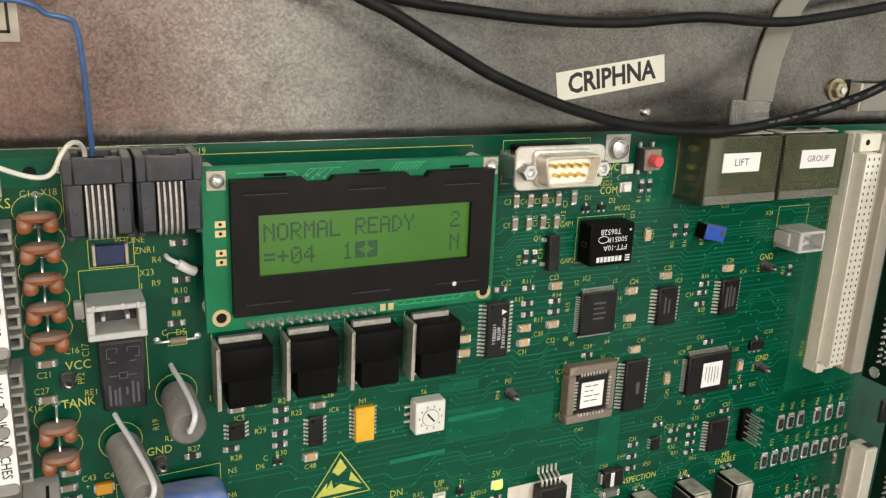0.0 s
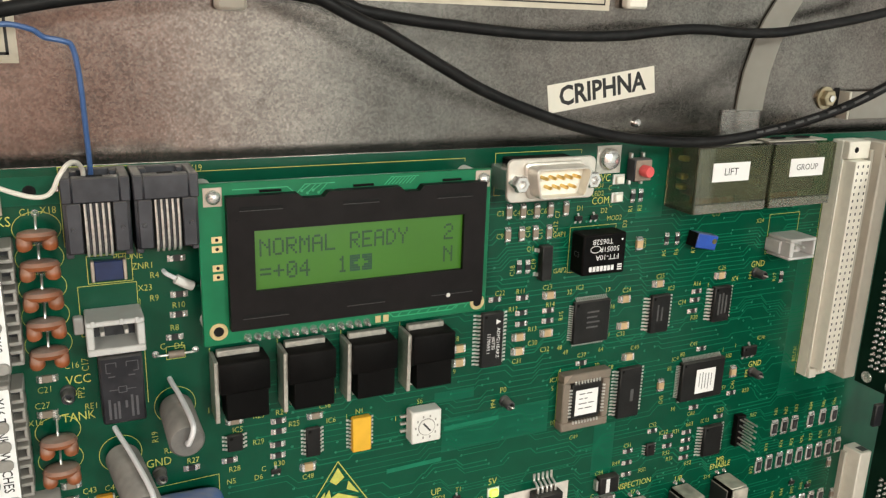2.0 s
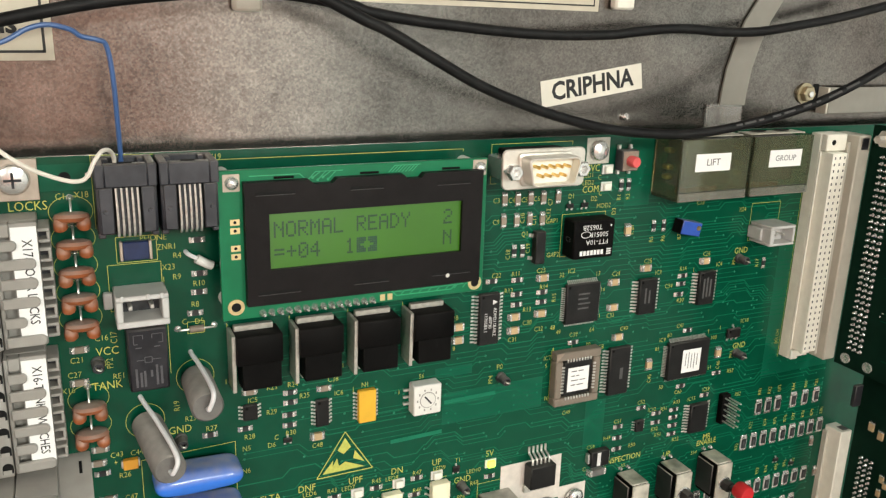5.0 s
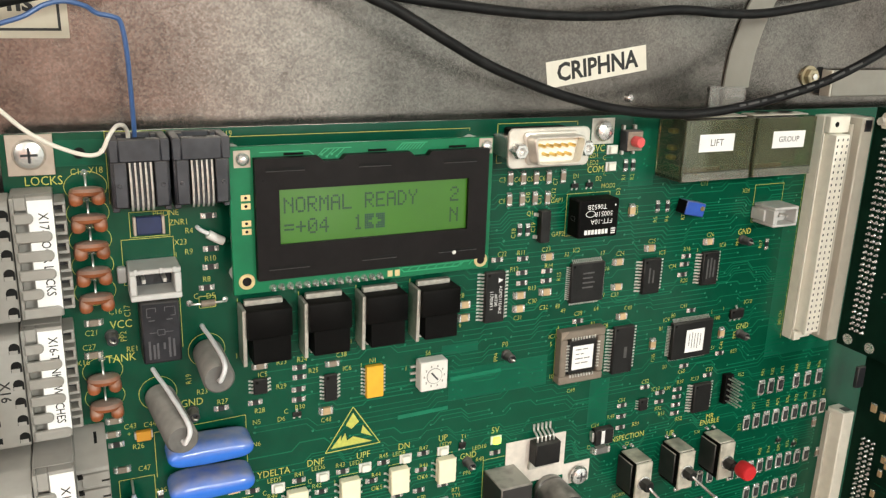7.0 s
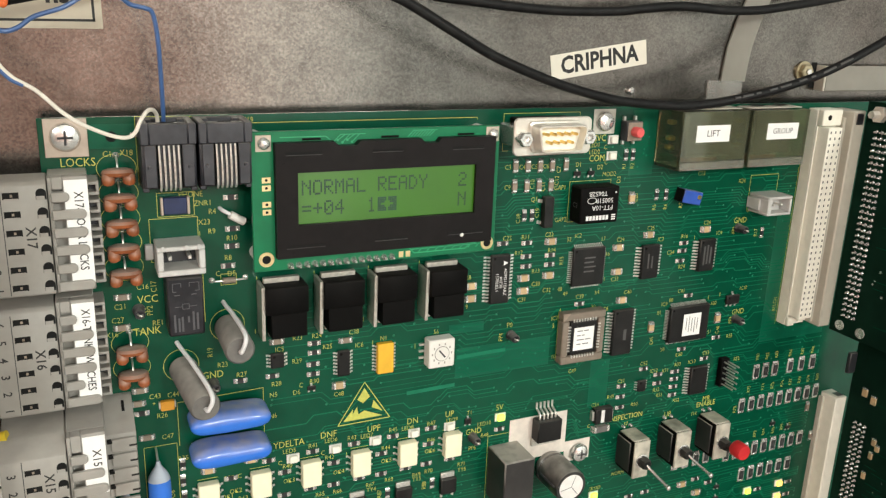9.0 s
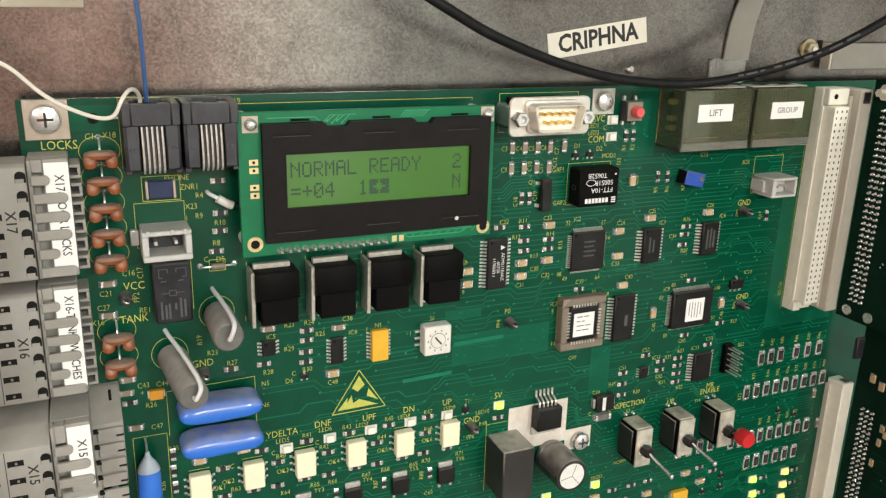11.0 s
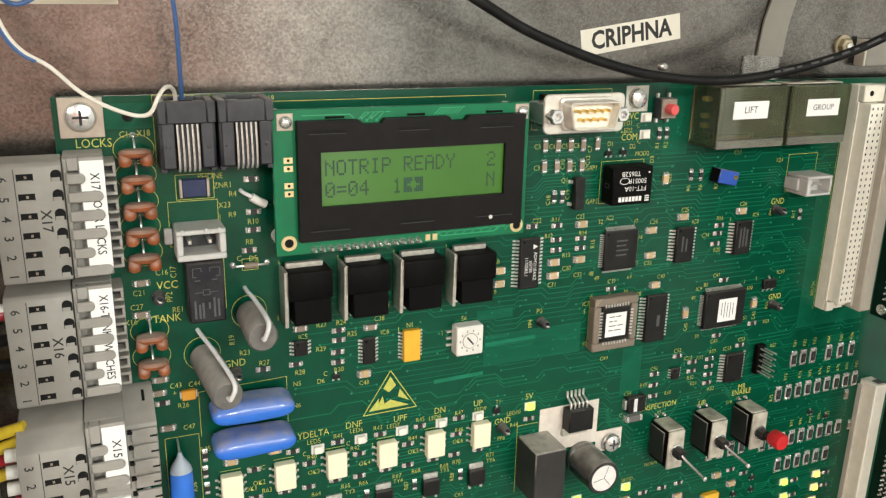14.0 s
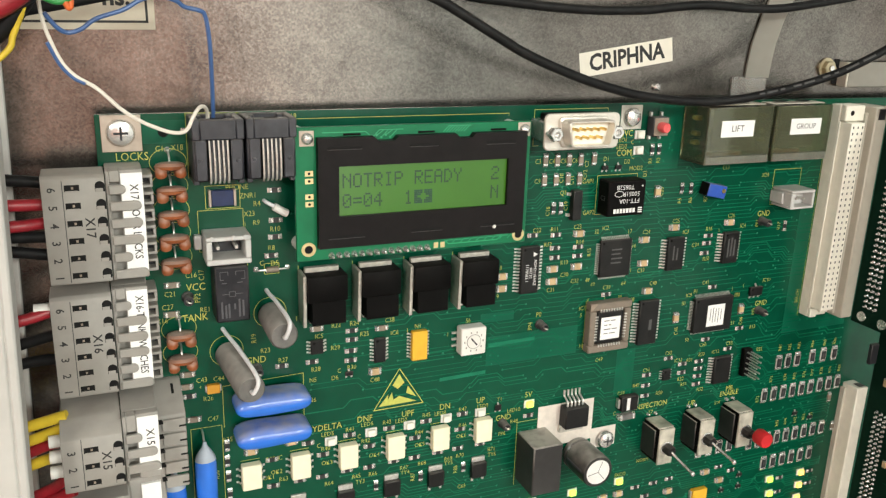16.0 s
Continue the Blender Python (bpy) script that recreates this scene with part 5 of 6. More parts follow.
    part("side_tab", side_prism(((0.2, -9.0), (7.4, -9.6), (8.0, 5.0), (8.2, 8.6), (0.2, 8.8)), -7.4, -6.3, None, 0.1), ALU, t, "bright side of the clip")
    for x in (-3.6, 0.4, 4.4):
        part("leg", box(x - 0.5, x + 0.5, 0, 2.2, -10.4, -9.0, 0.1), TIN, t)


for x in (71.6, 90.4, 109.0, 127.6):
    clipped_transistor(x, 83.4)


# ---- chips ----
ic = flat_ic(147.9, 155.4, 74.6, 93.0, 2.4, (14, 14, 0, 0), 1.27, "black driver chip with white printed numbers", pin=1.9, w=0.5)
for k, s in enumerate(("ADM211EARZ", "#0730", "1170583.1")):
    write(ic, s, 1.9 - k * 1.7, -1.0, 2.43, 1.7, INK_WHITE, -90)
part("maker_mark", prism([(-0.9, -0.9), (0.9, 0.0), (-0.9, 0.9)], 2.4, 2.43), INK_WHITE, ic).matrix_local = Matrix.Translation(V(1.9, 0, 6.2))
flat_ic(68.0, 72.4, 61.0, 66.2, 1.5, (4, 4, 0, 0), 1.27, "small black eight-pin chip")
flat_ic(90.9, 95.2, 54.6, 64.0, 1.6, (7, 7, 0, 0), 1.27, "small black fourteen-pin chip")
flat_ic(105.0, 111.0, 53.6, 65.0, 2.4, (8, 8, 0, 0), 1.27, "bright amber sixteen-pin resistor network", "resistor_network", mat=AMBER, notch=False)
ic = flat_ic(182.6, 196.8, 77.4, 92.4, 2.0, (16, 16, 16, 16), 0.8, "square black processor chip with fine leads", pin=1.2, w=0.35)
bars(ic, ((-2.2, 2.6, 3.6, 0.6), (-2.2, 2.0, 1.8, 0.6), (-2.2, 3.0, 0.0, 0.6), (-2.2, 2.4, -1.8, 0.6)), 2.0, INK_GREY)
ic = flat_ic(214.4, 222.4, 77.2, 91.0, 2.3, (10, 10, 0, 0), 1.27, "black twenty-pin chip with notched end", pin=1.9)
bars(ic, ((-1.6, -0.9, 0.5, 6.0), (0.2, 0.9, 0.0, 5.0)), 2.3, INK_GREY)
ic = flat_ic(242.6, 250.4, 77.6, 91.0, 2.3, (10, 10, 0, 0), 1.27, "black twenty-pin chip with faint grey print", pin=1.9)
bars(ic, ((-2.0, -1.2, 0, 8.0), (-0.4, 0.4, 0.4, 8.0), (1.2, 2.0, 0, 7.0)), 2.3, INK_GREY)
ic = flat_ic(203.8, 213.0, 46.0, 65.2, 2.3, (14, 14, 0, 0), 1.27, "long black memory chip", pin=1.9)
bars(ic, ((0.2, 1.6, -1.0, 4.6),), 2.3, INK_GREY)
ic = flat_ic(231.6, 251.4, 47.6, 63.0, 2.6, (20, 20, 28, 28), 0.65, "large black chip with a white paper sticker", pin=1.3, w=0.28)
pst = part("paper_sticker", box(-3.4, 5.6, 2.6, 2.68, -5.2, 4.4, 0), WHITE_PAPER, ic, "white sticker")
bars(pst, ((-1.9, -1.6, 0.2, 5.4), (-0.5, -0.2, -0.2, 6.8), (0.9, 1.2, -0.4, 6.0), (2.3, 2.6, -0.6, 6.6), (3.7, 4.0, -0.2, 5.0)), 2.68, INK_GREY)
ic = flat_ic(246.4, 255.2, 21.6, 34.2, 2.3, (10, 10, 0, 0), 1.27, "black twenty-pin chip above the toggle switches", pin=1.9)
flat_ic(219.6, 223.6, 27.2, 32.2, 1.5, (4, 4, 0, 0), 1.1, "tiny black eight-pin chip")
flat_ic(261.2, 268.0, 60.8, 64.8, 1.6, (0, 0, 1, 3), 2.3, "small black regulator with a wide tab", "voltage_regulator", w=0.8)
flat_ic(167.8, 171.6, 102.0, 113.4, 3.2, (2, 2, 0, 0), 8.0, "narrow black crystal can", "crystal", w=1.2, notch=False)
for u, v in ((182, 121), (188, 121), (81.8, 51.6)):
    flat_ic(u - 1.4, u + 1.4, v - 0.8, v + 0.8, 1.0, (0, 0, 1, 2), 1.9, "tiny black three-legged diode", "small_diode", pin=0.7, notch=False, group="small diodes")
flat_ic(140.8, 143.4, 26.6, 29.0, 1.0, (0, 0, 1, 2), 1.9, "tiny black three-legged transistor", "small_transistor", pin=0.7, notch=False, group="small diodes")
for u, v in ((300, -2.4), (310, -6.2), (266, -44), (246, -48), (261.4, -35.5), (271.1, -29.3), (271.4, -35.4)):
    flat_ic(u - 1.4, u + 1.4, v - 0.8, v + 0.8, 1.0, (0, 0, 1, 2), 1.9, "tiny black three-legged transistor", "small_transistor", pin=0.7, notch=False, group="small diodes")


def socketed_chip():
    t = thing("socketed_chip", 188.4, 57.2, 0, 0, "square chip in a brown-grey socket with a white sticker", "chip")
    sock = material("taupe_socket_plastic", (0.20, 0.165, 0.13), 0.5, 0, 0.08, 400)
    for x0, x1, z0, z1 in ((-9.6, 9.6, 7.2, 10.4), (-9.6, 9.6, -10.6, -7.4), (-9.6, -6.6, -7.4, 7.2), (6.6, 9.6, -7.4, 7.2)):
        part("socket_wall", box(x0, x1, 0.2, 4.4, z0, z1, 0.5), sock, t)
    # near-black floor paints the shade between socket and chip
    part("socket_floor", box(-6.6, 6.6, 0.2, 2.6, -7.4, 7.2), HOLE_SHADE, t)
    part("chip_body", box(-5.9, 5.9, 2.6, 4.2, -6.6, 6.4, 0.3), EPOXY, t)
    leg = finish(box(-0.3, 0.3, 4.0, 4.7, -0.6, 0.6, 0.1), "socket_contact", TIN)
    for k in range(9):
        o = -4.9 + k * 1.22
        piece("socket_contact", leg, t, o, 0, 7.3)
        piece("socket_contact", leg, t, o, 0, -7.5)
        piece("socket_contact", leg, t, -6.7, 0, o, 90)
        piece("socket_contact", leg, t, 6.7, 0, o, 90)
    pst = part("paper_sticker", box(-4.4, 4.6, 4.2, 4.28, -5.2, 4.2, 0), WHITE_PAPER, t, "white sticker with small print")
    bars(pst, ((-3.0, -0.6, 2.7, 0.36), (0.0, 2.2, 2.7, 0.36), (-3.0, -1.4, 0.9, 0.36), (-0.8, 0.4, 0.9, 0.36), (-3.0, 0.2, -0.9, 0.36), (0.8, 3.2, -0.9, 0.36), (-3.0, -1.0, -2.7, 0.36), (-0.4, 2.4, -2.7, 0.36)), 4.28, INK_GREY)
    part("corner_bevel", prism([(-9.7, 10.5), (-6.4, 10.5), (-9.7, 7.2)], 4.4, 4.45), BROWN_CHIP, t)


socketed_chip()


def isolation_module():
    t = thing("isolation_transformer", 188.5, 110.2, 0, 0, "black potted transformer module printed upside down", "transformer")
    part("case", box(-8.3, 8.3, 0, 7.2, -6.8, 6.8, 0.5), BLACK, t)
    for s, x, z in (("T0652B", -1.2, -4.4), ("50051R", 1.6, -1.8), ("FTT-10A", 1.0, 0.9), ):
        write(t, s, x + 0.2, -z, 7.24, 2.5, INK_WHITE, 180)
    for k in range(7):
        bars(t, ((-5.6 + k * 1.42, -4.5 + k * 1.42, -4.7, 1.7),), 7.2, INK_WHITE, "maker_mark")
    for k in range(3):
        bars(t, ((5.4, 7.2, -3.9 - k * 0.8, 0.5),), 7.2, INK_WHITE, "maker_mark")
    bm = bmesh.new()
    strip_path(bm, [(-3.6 + 1.9 * math.cos(a), 1.9 + 1.1 * math.sin(a)) for a in [2 * math.pi * k / 24 for k in range(25)]], 0.2, 7.24)
    part("printed_oval", bm, INK_WHITE, t)
    part("index_dot", lathe(((0.0, 7.24), (0.35, 7.24), (0.36, 7.2)), None, 10, 6.6, 4.6), INK_WHITE, t)
    o = write(t, "C3", 0, 0, 0, 2.6, INK_GREY)
    o.matrix_local = Matrix.Translation(V(-8.33, 3.6, 0)) @ Matrix.Rotation(radians(90), 4, "Z") @ Matrix.Rotation(radians(180), 4, "Y") @ Matrix.Scale(1, 4)


isolation_module()
silk_rect(179.4, 197.4, 102.8, 118.0)


def rotary_switch():
    t = thing("rotary_switch", 128.2, 59.4, 0, 0, "white ten-way rotary coding switch with arrow slot", "switch")
    part("case", box(-5.0, 5.0, 0.3, 5.2, -5.4, 5.4, 0.4), WHITE_PL, t)
    part("dial", lathe(((2.6, 5.2), (2.6, 5.4), (0, 5.4)), None, 24), WHITE_PL, t)
    part("dial_groove", lathe(((2.6, 5.2), (2.75, 5.25), (2.9, 5.2)), None, 24), GREY, t)
    # slot shade drawn as a charcoal bar on the dial
    a = box(-0.3, 0.3, 5.4, 5.46, -1.9, 1.9, 0.05)
    part("arrow_slot", a, CHARCOAL, t).matrix_local = Matrix.Rotation(radians(-40), 4, "Y")
    for k in range(10):
        g = 2 * math.pi * k / 10
        part("dial_mark", box(3.7 * math.cos(g) - 0.25, 3.7 * math.cos(g) + 0.25, 5.2, 5.22, 3.7 * math.sin(g) - 0.4, 3.7 * math.sin(g) + 0.4), GREY, t)
    for z in (-2.5, 0, 2.5):
        part("pin", box(-7.0, -5.0, 0.0, 0.9, z - 0.4, z + 0.4, 0.1), TIN, t)
        part("pin", box(5.0, 6.4, 0.0, 0.9, z - 0.4, z + 0.4, 0.1), TIN, t)


rotary_switch()


def test_post(u, v, label="dark turned test post pushed into the board"):
    t = thing("test_post", u, v, 0, 0, label, "test point", "test posts")
    part("post", lathe(((1.9, 0.0), (1.9, 1.0), (1.6, 1.3), (1.6, 4.6), (1.4, 4.9), (1.0, 4.9), (0.9, 3.4), (0.0, 3.4)), None, 16), CHARCOAL, t)
    part("wire_loop", tube(((-0.8, 4.0, 0.3), (-0.5, 5.6, 0.2), (0.5, 5.8, -0.2), (0.9, 4.2, -0.3)), 0.28, 6, None, 3), ALU, t)


for u, v in ((158.4, 60.6), (28.4, 86.4), (144.4, 20.6), (262.8, 94.2), (268.0, 53.4), (49.4, 58.4)):
    test_post(u, v)


def reset_button():
    t = thing("push_button", 202.8, 136.4, 0, 0, "small square tactile button with a faded red cap", "button")
    part("case", box(-3.4, 3.4, 0.2, 4.6, -3.6, 3.6, 0.3), CHARCOAL, t)
    part("plate", box(-3.1, 3.1, 4.6, 4.8, -3.3, 3.3), BROWN_CHIP, t)
    part("cap", lathe(((1.9, 4.8), (1.9, 7.8), (1.6, 8.2), (0, 8.2)), None, 20), PINK_CAP, t, "faded red cap")
    for x in (-2.4, 2.4):
        for z in (-4.4, 4.4):
            part("leg", box(x - 0.5, x + 0.5, 0, 1.4, z - 0.8, z + 0.8, 0.15), TIN, t)


reset_button()


def diode_lamp(u, v, mat, label, group="indicator diodes"):
    t = thing("indicator_diode", u, v, 0, 0, label, "light", group)
    part("lens", box(-1.5, 1.5, 0.3, 1.8, -1.35, 1.35, 0.35), mat, t)
    part("carrier", box(-2.2, 2.2, 0, 0.5, -1.6, 1.6), WHITE_PL, t)


for u, v in ((196.6, 133.0), (196.6, 127.0), (75.0, 25.8), (90.2, 26.6), (105.2, 26.8), (120.2, 27.0), (134.6, 27.0)):
    diode_lamp(u, v, LED_WHITE, "unlit white indicator diode")
for u, v in ((156.0, 27.0), (291.8, -44.0)):
    diode_lamp(u, v, LED_GREEN, "lit yellow-green indicator diode")
for u, v in ((310.2, -36.2), (310.2, -43.2), (310.2, -50.2)):
    diode_lamp(u, v, LED_AMBER, "lit warm amber indicator diode")
diode_lamp(203.0, -18.2, LED_GREEN, "lit yellow-green indicator diode")
diode_lamp(179.6, -18.6, LED_GREEN, "lit yellow-green indicator diode")
diode_lamp(160.0, -18.8, LED_GREEN, "lit yellow-green indicator diode")
diode_lamp(290.6, -36.0, LED_GREEN, "lit yellow-green indicator diode")


def optocoupler(u, v):
    t = thing("optocoupler", u, v, 0, 0, "cream six-pin optocoupler chip", "chip", "cream optocouplers")
    part("body", box(-3.4, 3.4, 0.3, 3.6, -4.8, 4.8, 0.35), CREAM, t)
    me = gull_pin(0.7, 1.6, 1.4)
    for z in (-2.54, 0, 2.54):
        piece("pin", me, t, -3.4, 0, z, 90)
        piece("pin", me, t, 3.4, 0, z, -90)


for k, (u, v) in enumerate(((46.0, 18.6), (63.4, 19.2), (81.0, 19.6), (99.2, 19.8), (117.2, 20.0), (135.2, 20.2))):
    optocoupler(u, v)
    silk_line(((u - 3.4, v + 5.4), (u + 3.4, v + 5.4)))


def triac(u, v):
    t = thing("small_power_transistor", u, v, 0, 0, "black surface transistor with a silver tab", "transistor", "row of small power transistors")
    part("body", box(-3.2, 3.2, 0.2, 2.4, -4.4, 2.0, 0.3), EPOXY, t)
    part("tab", box(-2.8, 2.8, 0.0, 1.0, 2.0, 4.2, 0.2), TIN, t)
    for x in (-2.3, 2.3):
        part("leg", box(x - 0.5, x + 0.5, 0, 0.8, -6.4, -4.4, 0.15), TIN, t)


for u, v in ((134.4, 3.6), (116.2, 3.4), (98.2, 3.2), (80.2, 2.8), (62.6, 2.6)):
    triac(u, v)


def big_box():
    t = thing("inductor_box", 158.0, 4.6, 0, 0, "tall matt black potted box standing out", "inductor")
    part("case", box(-6.4, 6.4, 0, 14.4, -10.6, 10.6, 0.4), DUSTY_BLACK, t)
    part("shoulder", box(-6.1, 6.1, 14.4, 14.6, -10.3, 10.3, 0.1), DUSTY_BLACK, t)


def regulator():
    t = thing("voltage_regulator", 171.6, 19.8, 0, 0, "black five-leg regulator on a bare metal pad", "regulator")
    part("copper_pad", box(-11.0, 15.0, 0.0, 0.25, -14.0, 4.6), HEAT_PAD, t, "dull tinned heat pad")
    part("body", box(-1.2, 9.6, 0.4, 5.6, -4.8, 4.4, 0.4), EPOXY, t)
    part("tab", box(-1.4, 9.8, 0.25, 1.6, -8.0, -4.8, 0.2), ALU, t)
    for k in range(5):
        x = 0.6 + k * 1.75
        part("leg", tube(((x, 3.2, 4.3), (x, 3.2, 6.2), (x - 0.1, 1.6, 7.4), (x - 0.1, 0.4, 8.0), (x - 0.1, 0.2, 10.4)), 0.45, 6, None, 3), TIN, t)
    part("screw_pad", box(15.0, 27.0, 0.0, 0.25, -19.0, -9.8), HEAT_PAD, t)


def elco():
    t = thing("electrolytic_capacitor", 180.0, 0.6, 0, 0, "black aluminium can capacitor with a scored silver top", "capacitor")
    part("can", lathe(((6.6, 0.3), (6.9, 1.0), (6.9, 2.4), (6.3, 3.0), (6.9, 3.7), (6.9, 16.0), (6.5, 16.9), (5.3, 17.0)), None, 40), SLEEVE, t, "black sleeve")
    vent = part("vent_top", lathe(((5.4, 16.9), (5.3, 17.1), (0.0, 17.1)), None, 32), ALU_TOP, t, "silver vented top")
    for a in (0, 120, 240):
        part("score_line", box(-0.1, 0.1, 17.08, 17.13, 0, 4.8), CHARCOAL, vent).matrix_local = Matrix.Rotation(radians(a + 20), 4, "Y")
    part("polarity_stripe", box(-7.0, -6.8, 4.5, 15.5, 0.2, 1.2), INK_PALE, t)


regulator()
big_box()
elco()


def toggle(u, v, label, lever, cap=False):
    t = thing("toggle_switch", u, v, 0, 0, label, "switch", "toggle switches")
    part("case", box(-4.4, 2.2, 0.2, 11.0, -7.2, 9.0, 0.3), BLACK, t)
    part("case_step", box(-5.1, -4.4, 0.2, 9.2, -5.6, 7.6, 0.2), DUSTY_BLACK, t)
    part("metal_frame", box(-4.6, 3.0, 11.0, 12.0, -7.4, 9.2, 0.3), DULL_PLATE, t, "scuffed plated frame")
    part("frame_top", box(-4.6, 3.0, 1.0, 11.1, 9.0, 9.7, 0.3), DULL_PLATE, t)
    part("frame_end", box(2.2, 3.1, 1.0, 11.0, -7.2, 9.0, 0.2), DULL_PLATE, t)
    bx, bz = -0.9, 0.6
    part("clip_ring", lathe(((3.0, 12.0), (3.0, 12.6), (2.4, 12.7)), None, 20, bx, bz), STEEL, t)
    part("bushing", lathe(((2.4, 12.0), (2.4, 15.6), (2.0, 16.2), (0.0, 16.2)), None, 8, bx, bz), EPOXY, t, "dark angular bushing")
    dx, dz = lever
    stick = part("lever", tube(((bx, 15.6, bz), ((bx + dx) / 2, 19.0, (bz + dz) / 2), (dx, 22.0 if cap else 26.5, dz)), 0.62 if not cap else 1.5, 10, None, 2), STEEL if not cap else EPOXY, t)
    if cap:
        part("cap", lathe(((1.8, 18.4), (3.3, 18.8), (3.5, 19.4), (3.5, 23.4), (3.1, 24.2), (0.0, 24.4)), None, 26, dx, dz), RED_CAP, stick, "bright red plastic cap")
    else:
        part("lever_tip", lathe(((0.6, 25.6), (1.05, 26.2), (0.95, 27.0), (0, 27.5)), None, 12, dx, dz), STEEL, stick)
    for x in (-2.6, 1.0):
        part("solder_tail", lathe(((0.9, 0.0), (0.5, 1.2), (0.0, 1.4)), None, 8, x, 10.6), SOLDER, t)


toggle(217.6, 1.2, "miniature toggle switch with chrome lever, marked INSPECTION", (2.0, -4.2))
toggle(238.8, 1.5, "miniature toggle switch with chrome lever, marked UP", (2.0, -3.4))
toggle(259.8, 1.3, "miniature toggle switch with a red cap, marked ENABLE", (0.2, 1.6), True)


def trimmer():
    t = thing("trimmer", 233.2, 109.8, 0, -12, "small tilted blue trimmer block", "trimmer")
    part("case", box(-4.6, 4.6, 0.3, 5.0, -2.6, 2.6, 0.3), BLUE_BOX, t)
    part("dark_side", box(-5.0, -4.6, 0.3, 4.8, -2.5, 2.5), BLACK, t)
    part("adjuster", lathe(((0.9, 5.0), (0.9, 5.3), (0, 5.3)), None, 12, 3.0, 0.6), GOLD, t)


trimmer()


def small_white_header():
    t = thing("two_pin_header", 273.0, 105.2, 0, 0, "pale grey two-pin header with an open mouth", "connector")
    for x0, x1, z0, z1 in ((-6.3, 6.3, 2.7, 3.9), (-6.3, 6.3, -3.9, -2.9), (-6.3, -4.2, -2.9, 2.7), (5.2, 6.3, -2.9, 2.7)):
        part("wall", box(x0, x1, 0, 11.0, z0, z1, 0.3), HEADER_GREY, t)
    part("floor_plate", box(-4.2, 5.2, 0, 5.5, -2.9, 2.7), HEADER_GREY, t)
    for x in (-1.8, 2.2):
        part("contact_pin", box(x - 0.4, x + 0.4, 5.5, 9.6, -0.4, 0.4, 0.1), TIN, t)
    part("locking_rib", box(-7.4, -6.3, 0, 7.0, -2.4, 2.4, 0.3), HEADER_GREY, t)


small_white_header()


def angled_header():
    t = thing("angled_pin_header", 264.6, 29.8, 0, 0, "low black ten-pin header with bare tinned pins", "connector")
    part("block", box(-2.6, 1.6, 0.2, 2.8, -6.6, 6.4, 0.2), BLACK, t)
    for k in range(5):
        z = -5.1 + k * 2.54
        part("pin", tube(((-1.4, 2.6, z), (-1.4, 9.4, z)), 0.35, 6, None, 1), TIN, t)
        part("pin", tube(((0.6, 2.6, z), (0.6, 9.4, z)), 0.35, 6, None, 1), TIN, t)


angled_header()


def tantalum(u, v, L, W, H, mat, label):
    t = thing("tantalum_capacitor", u, v, 0, 0, label, "capacitor")
    part("body", box(-L / 2, L / 2, 0.2, H, -W / 2, W / 2, 0.25), mat, t)
    part("terminal", box(-L / 2 - 0.5, -L / 2 + 0.4, 0, H * 0.6, -W * 0.35, W * 0.35, 0.1), TIN, t)
    part("terminal", box(L / 2 - 0.4, L / 2 + 0.5, 0, H * 0.6, -W * 0.35, W * 0.35, 0.1), TIN, t)


tantalum(34.8, 53.6, 4.2, 3.2, 2.0, ORANGE, "small orange tantalum capacitor")
tantalum(247.2, -33.6, 8.0, 5.4, 2.8, AMBER, "amber tantalum block among the lower parts")
t54 = thing("tantalum_capacitor", 202.8, 20.2, 0, 0, "dark tantalum block with a pale polarity band", "capacitor")
part("body", box(-4.2, 4.2, 0.2, 3.2, -3.4, 3.4, 0.4), EPOXY, t54)
part("polarity_band", box(-1.6, 0.0, 3.2, 3.22, -2.8, 2.8), INK_WHITE, t54)
for x in (-4.4, 4.4):
    part("terminal", box(x - 0.6, x + 0.6, 0, 2.0, -2, 2, 0.1), TIN, t54)
chip("diode", 203.0, 13.6, 0, 7.4, 2.6, 2.2, 1.2, GREY_RES, "melf_diode", "grey cylindrical diode with silver ends", "")

# chip parts, row by row
brown_caps(((24.0, 91.0), (23.2, 81.2), (26.0, 55.2), (27.0, 59.6), (28.0, 43.0), (94.0, 67.4), (70.4, 70.2)))
resistors(((55.6, 97.9), (57.4, 109.8), (57.2, 119.8), (57.0, 104.2), (58.0, 58.0), (27.0, 51.6), (83.0, 67.8), (83.0, 64.4), (82.6, 60.2), (82.6, 56.6), (68.6, 58.0)))
tan_caps(((91.6, 51.0), (140.8, 82.0), (140.8, 77.2), (173.0, 96.0), (203.6, 91.0), (217.6, 95.0), (162.4, 82.8), (162.4, 77.8), (173.0, 82.8), (204.0, 81.2), (245.6, 95.0), (207.6, 69.0)))
tan_caps(((207.4, 110.2), (223.4, 55.2), (258.0, 55.0)), 90)
tan_caps(((46.4, 27.4), (60.6, 28.6), (230.4, -29.0), (250.5, -23.5), (259.4, -29.6), (195.4, -24.6), (203.4, -24.4), (172.0, -21.6)))
brown_caps(((156.2, 124.9), (161.2, 124.7), (166.2, 124.6), (171.2, 124.5), (177.0, 124.5), (156.2, 117.6), (161.2, 117.4), (166.2, 117.4), (171.2, 117.2)), 90)
resistors(((203.0, 127.0), (206.2, 127.0), (161.0, 106.6), (164.2, 106.4), (219.2, 110.8), (223.8, 110.6), (276.2, 91.0), (128.2, 4.0), (110.2, 3.8), (92.2, 3.6)), 90)
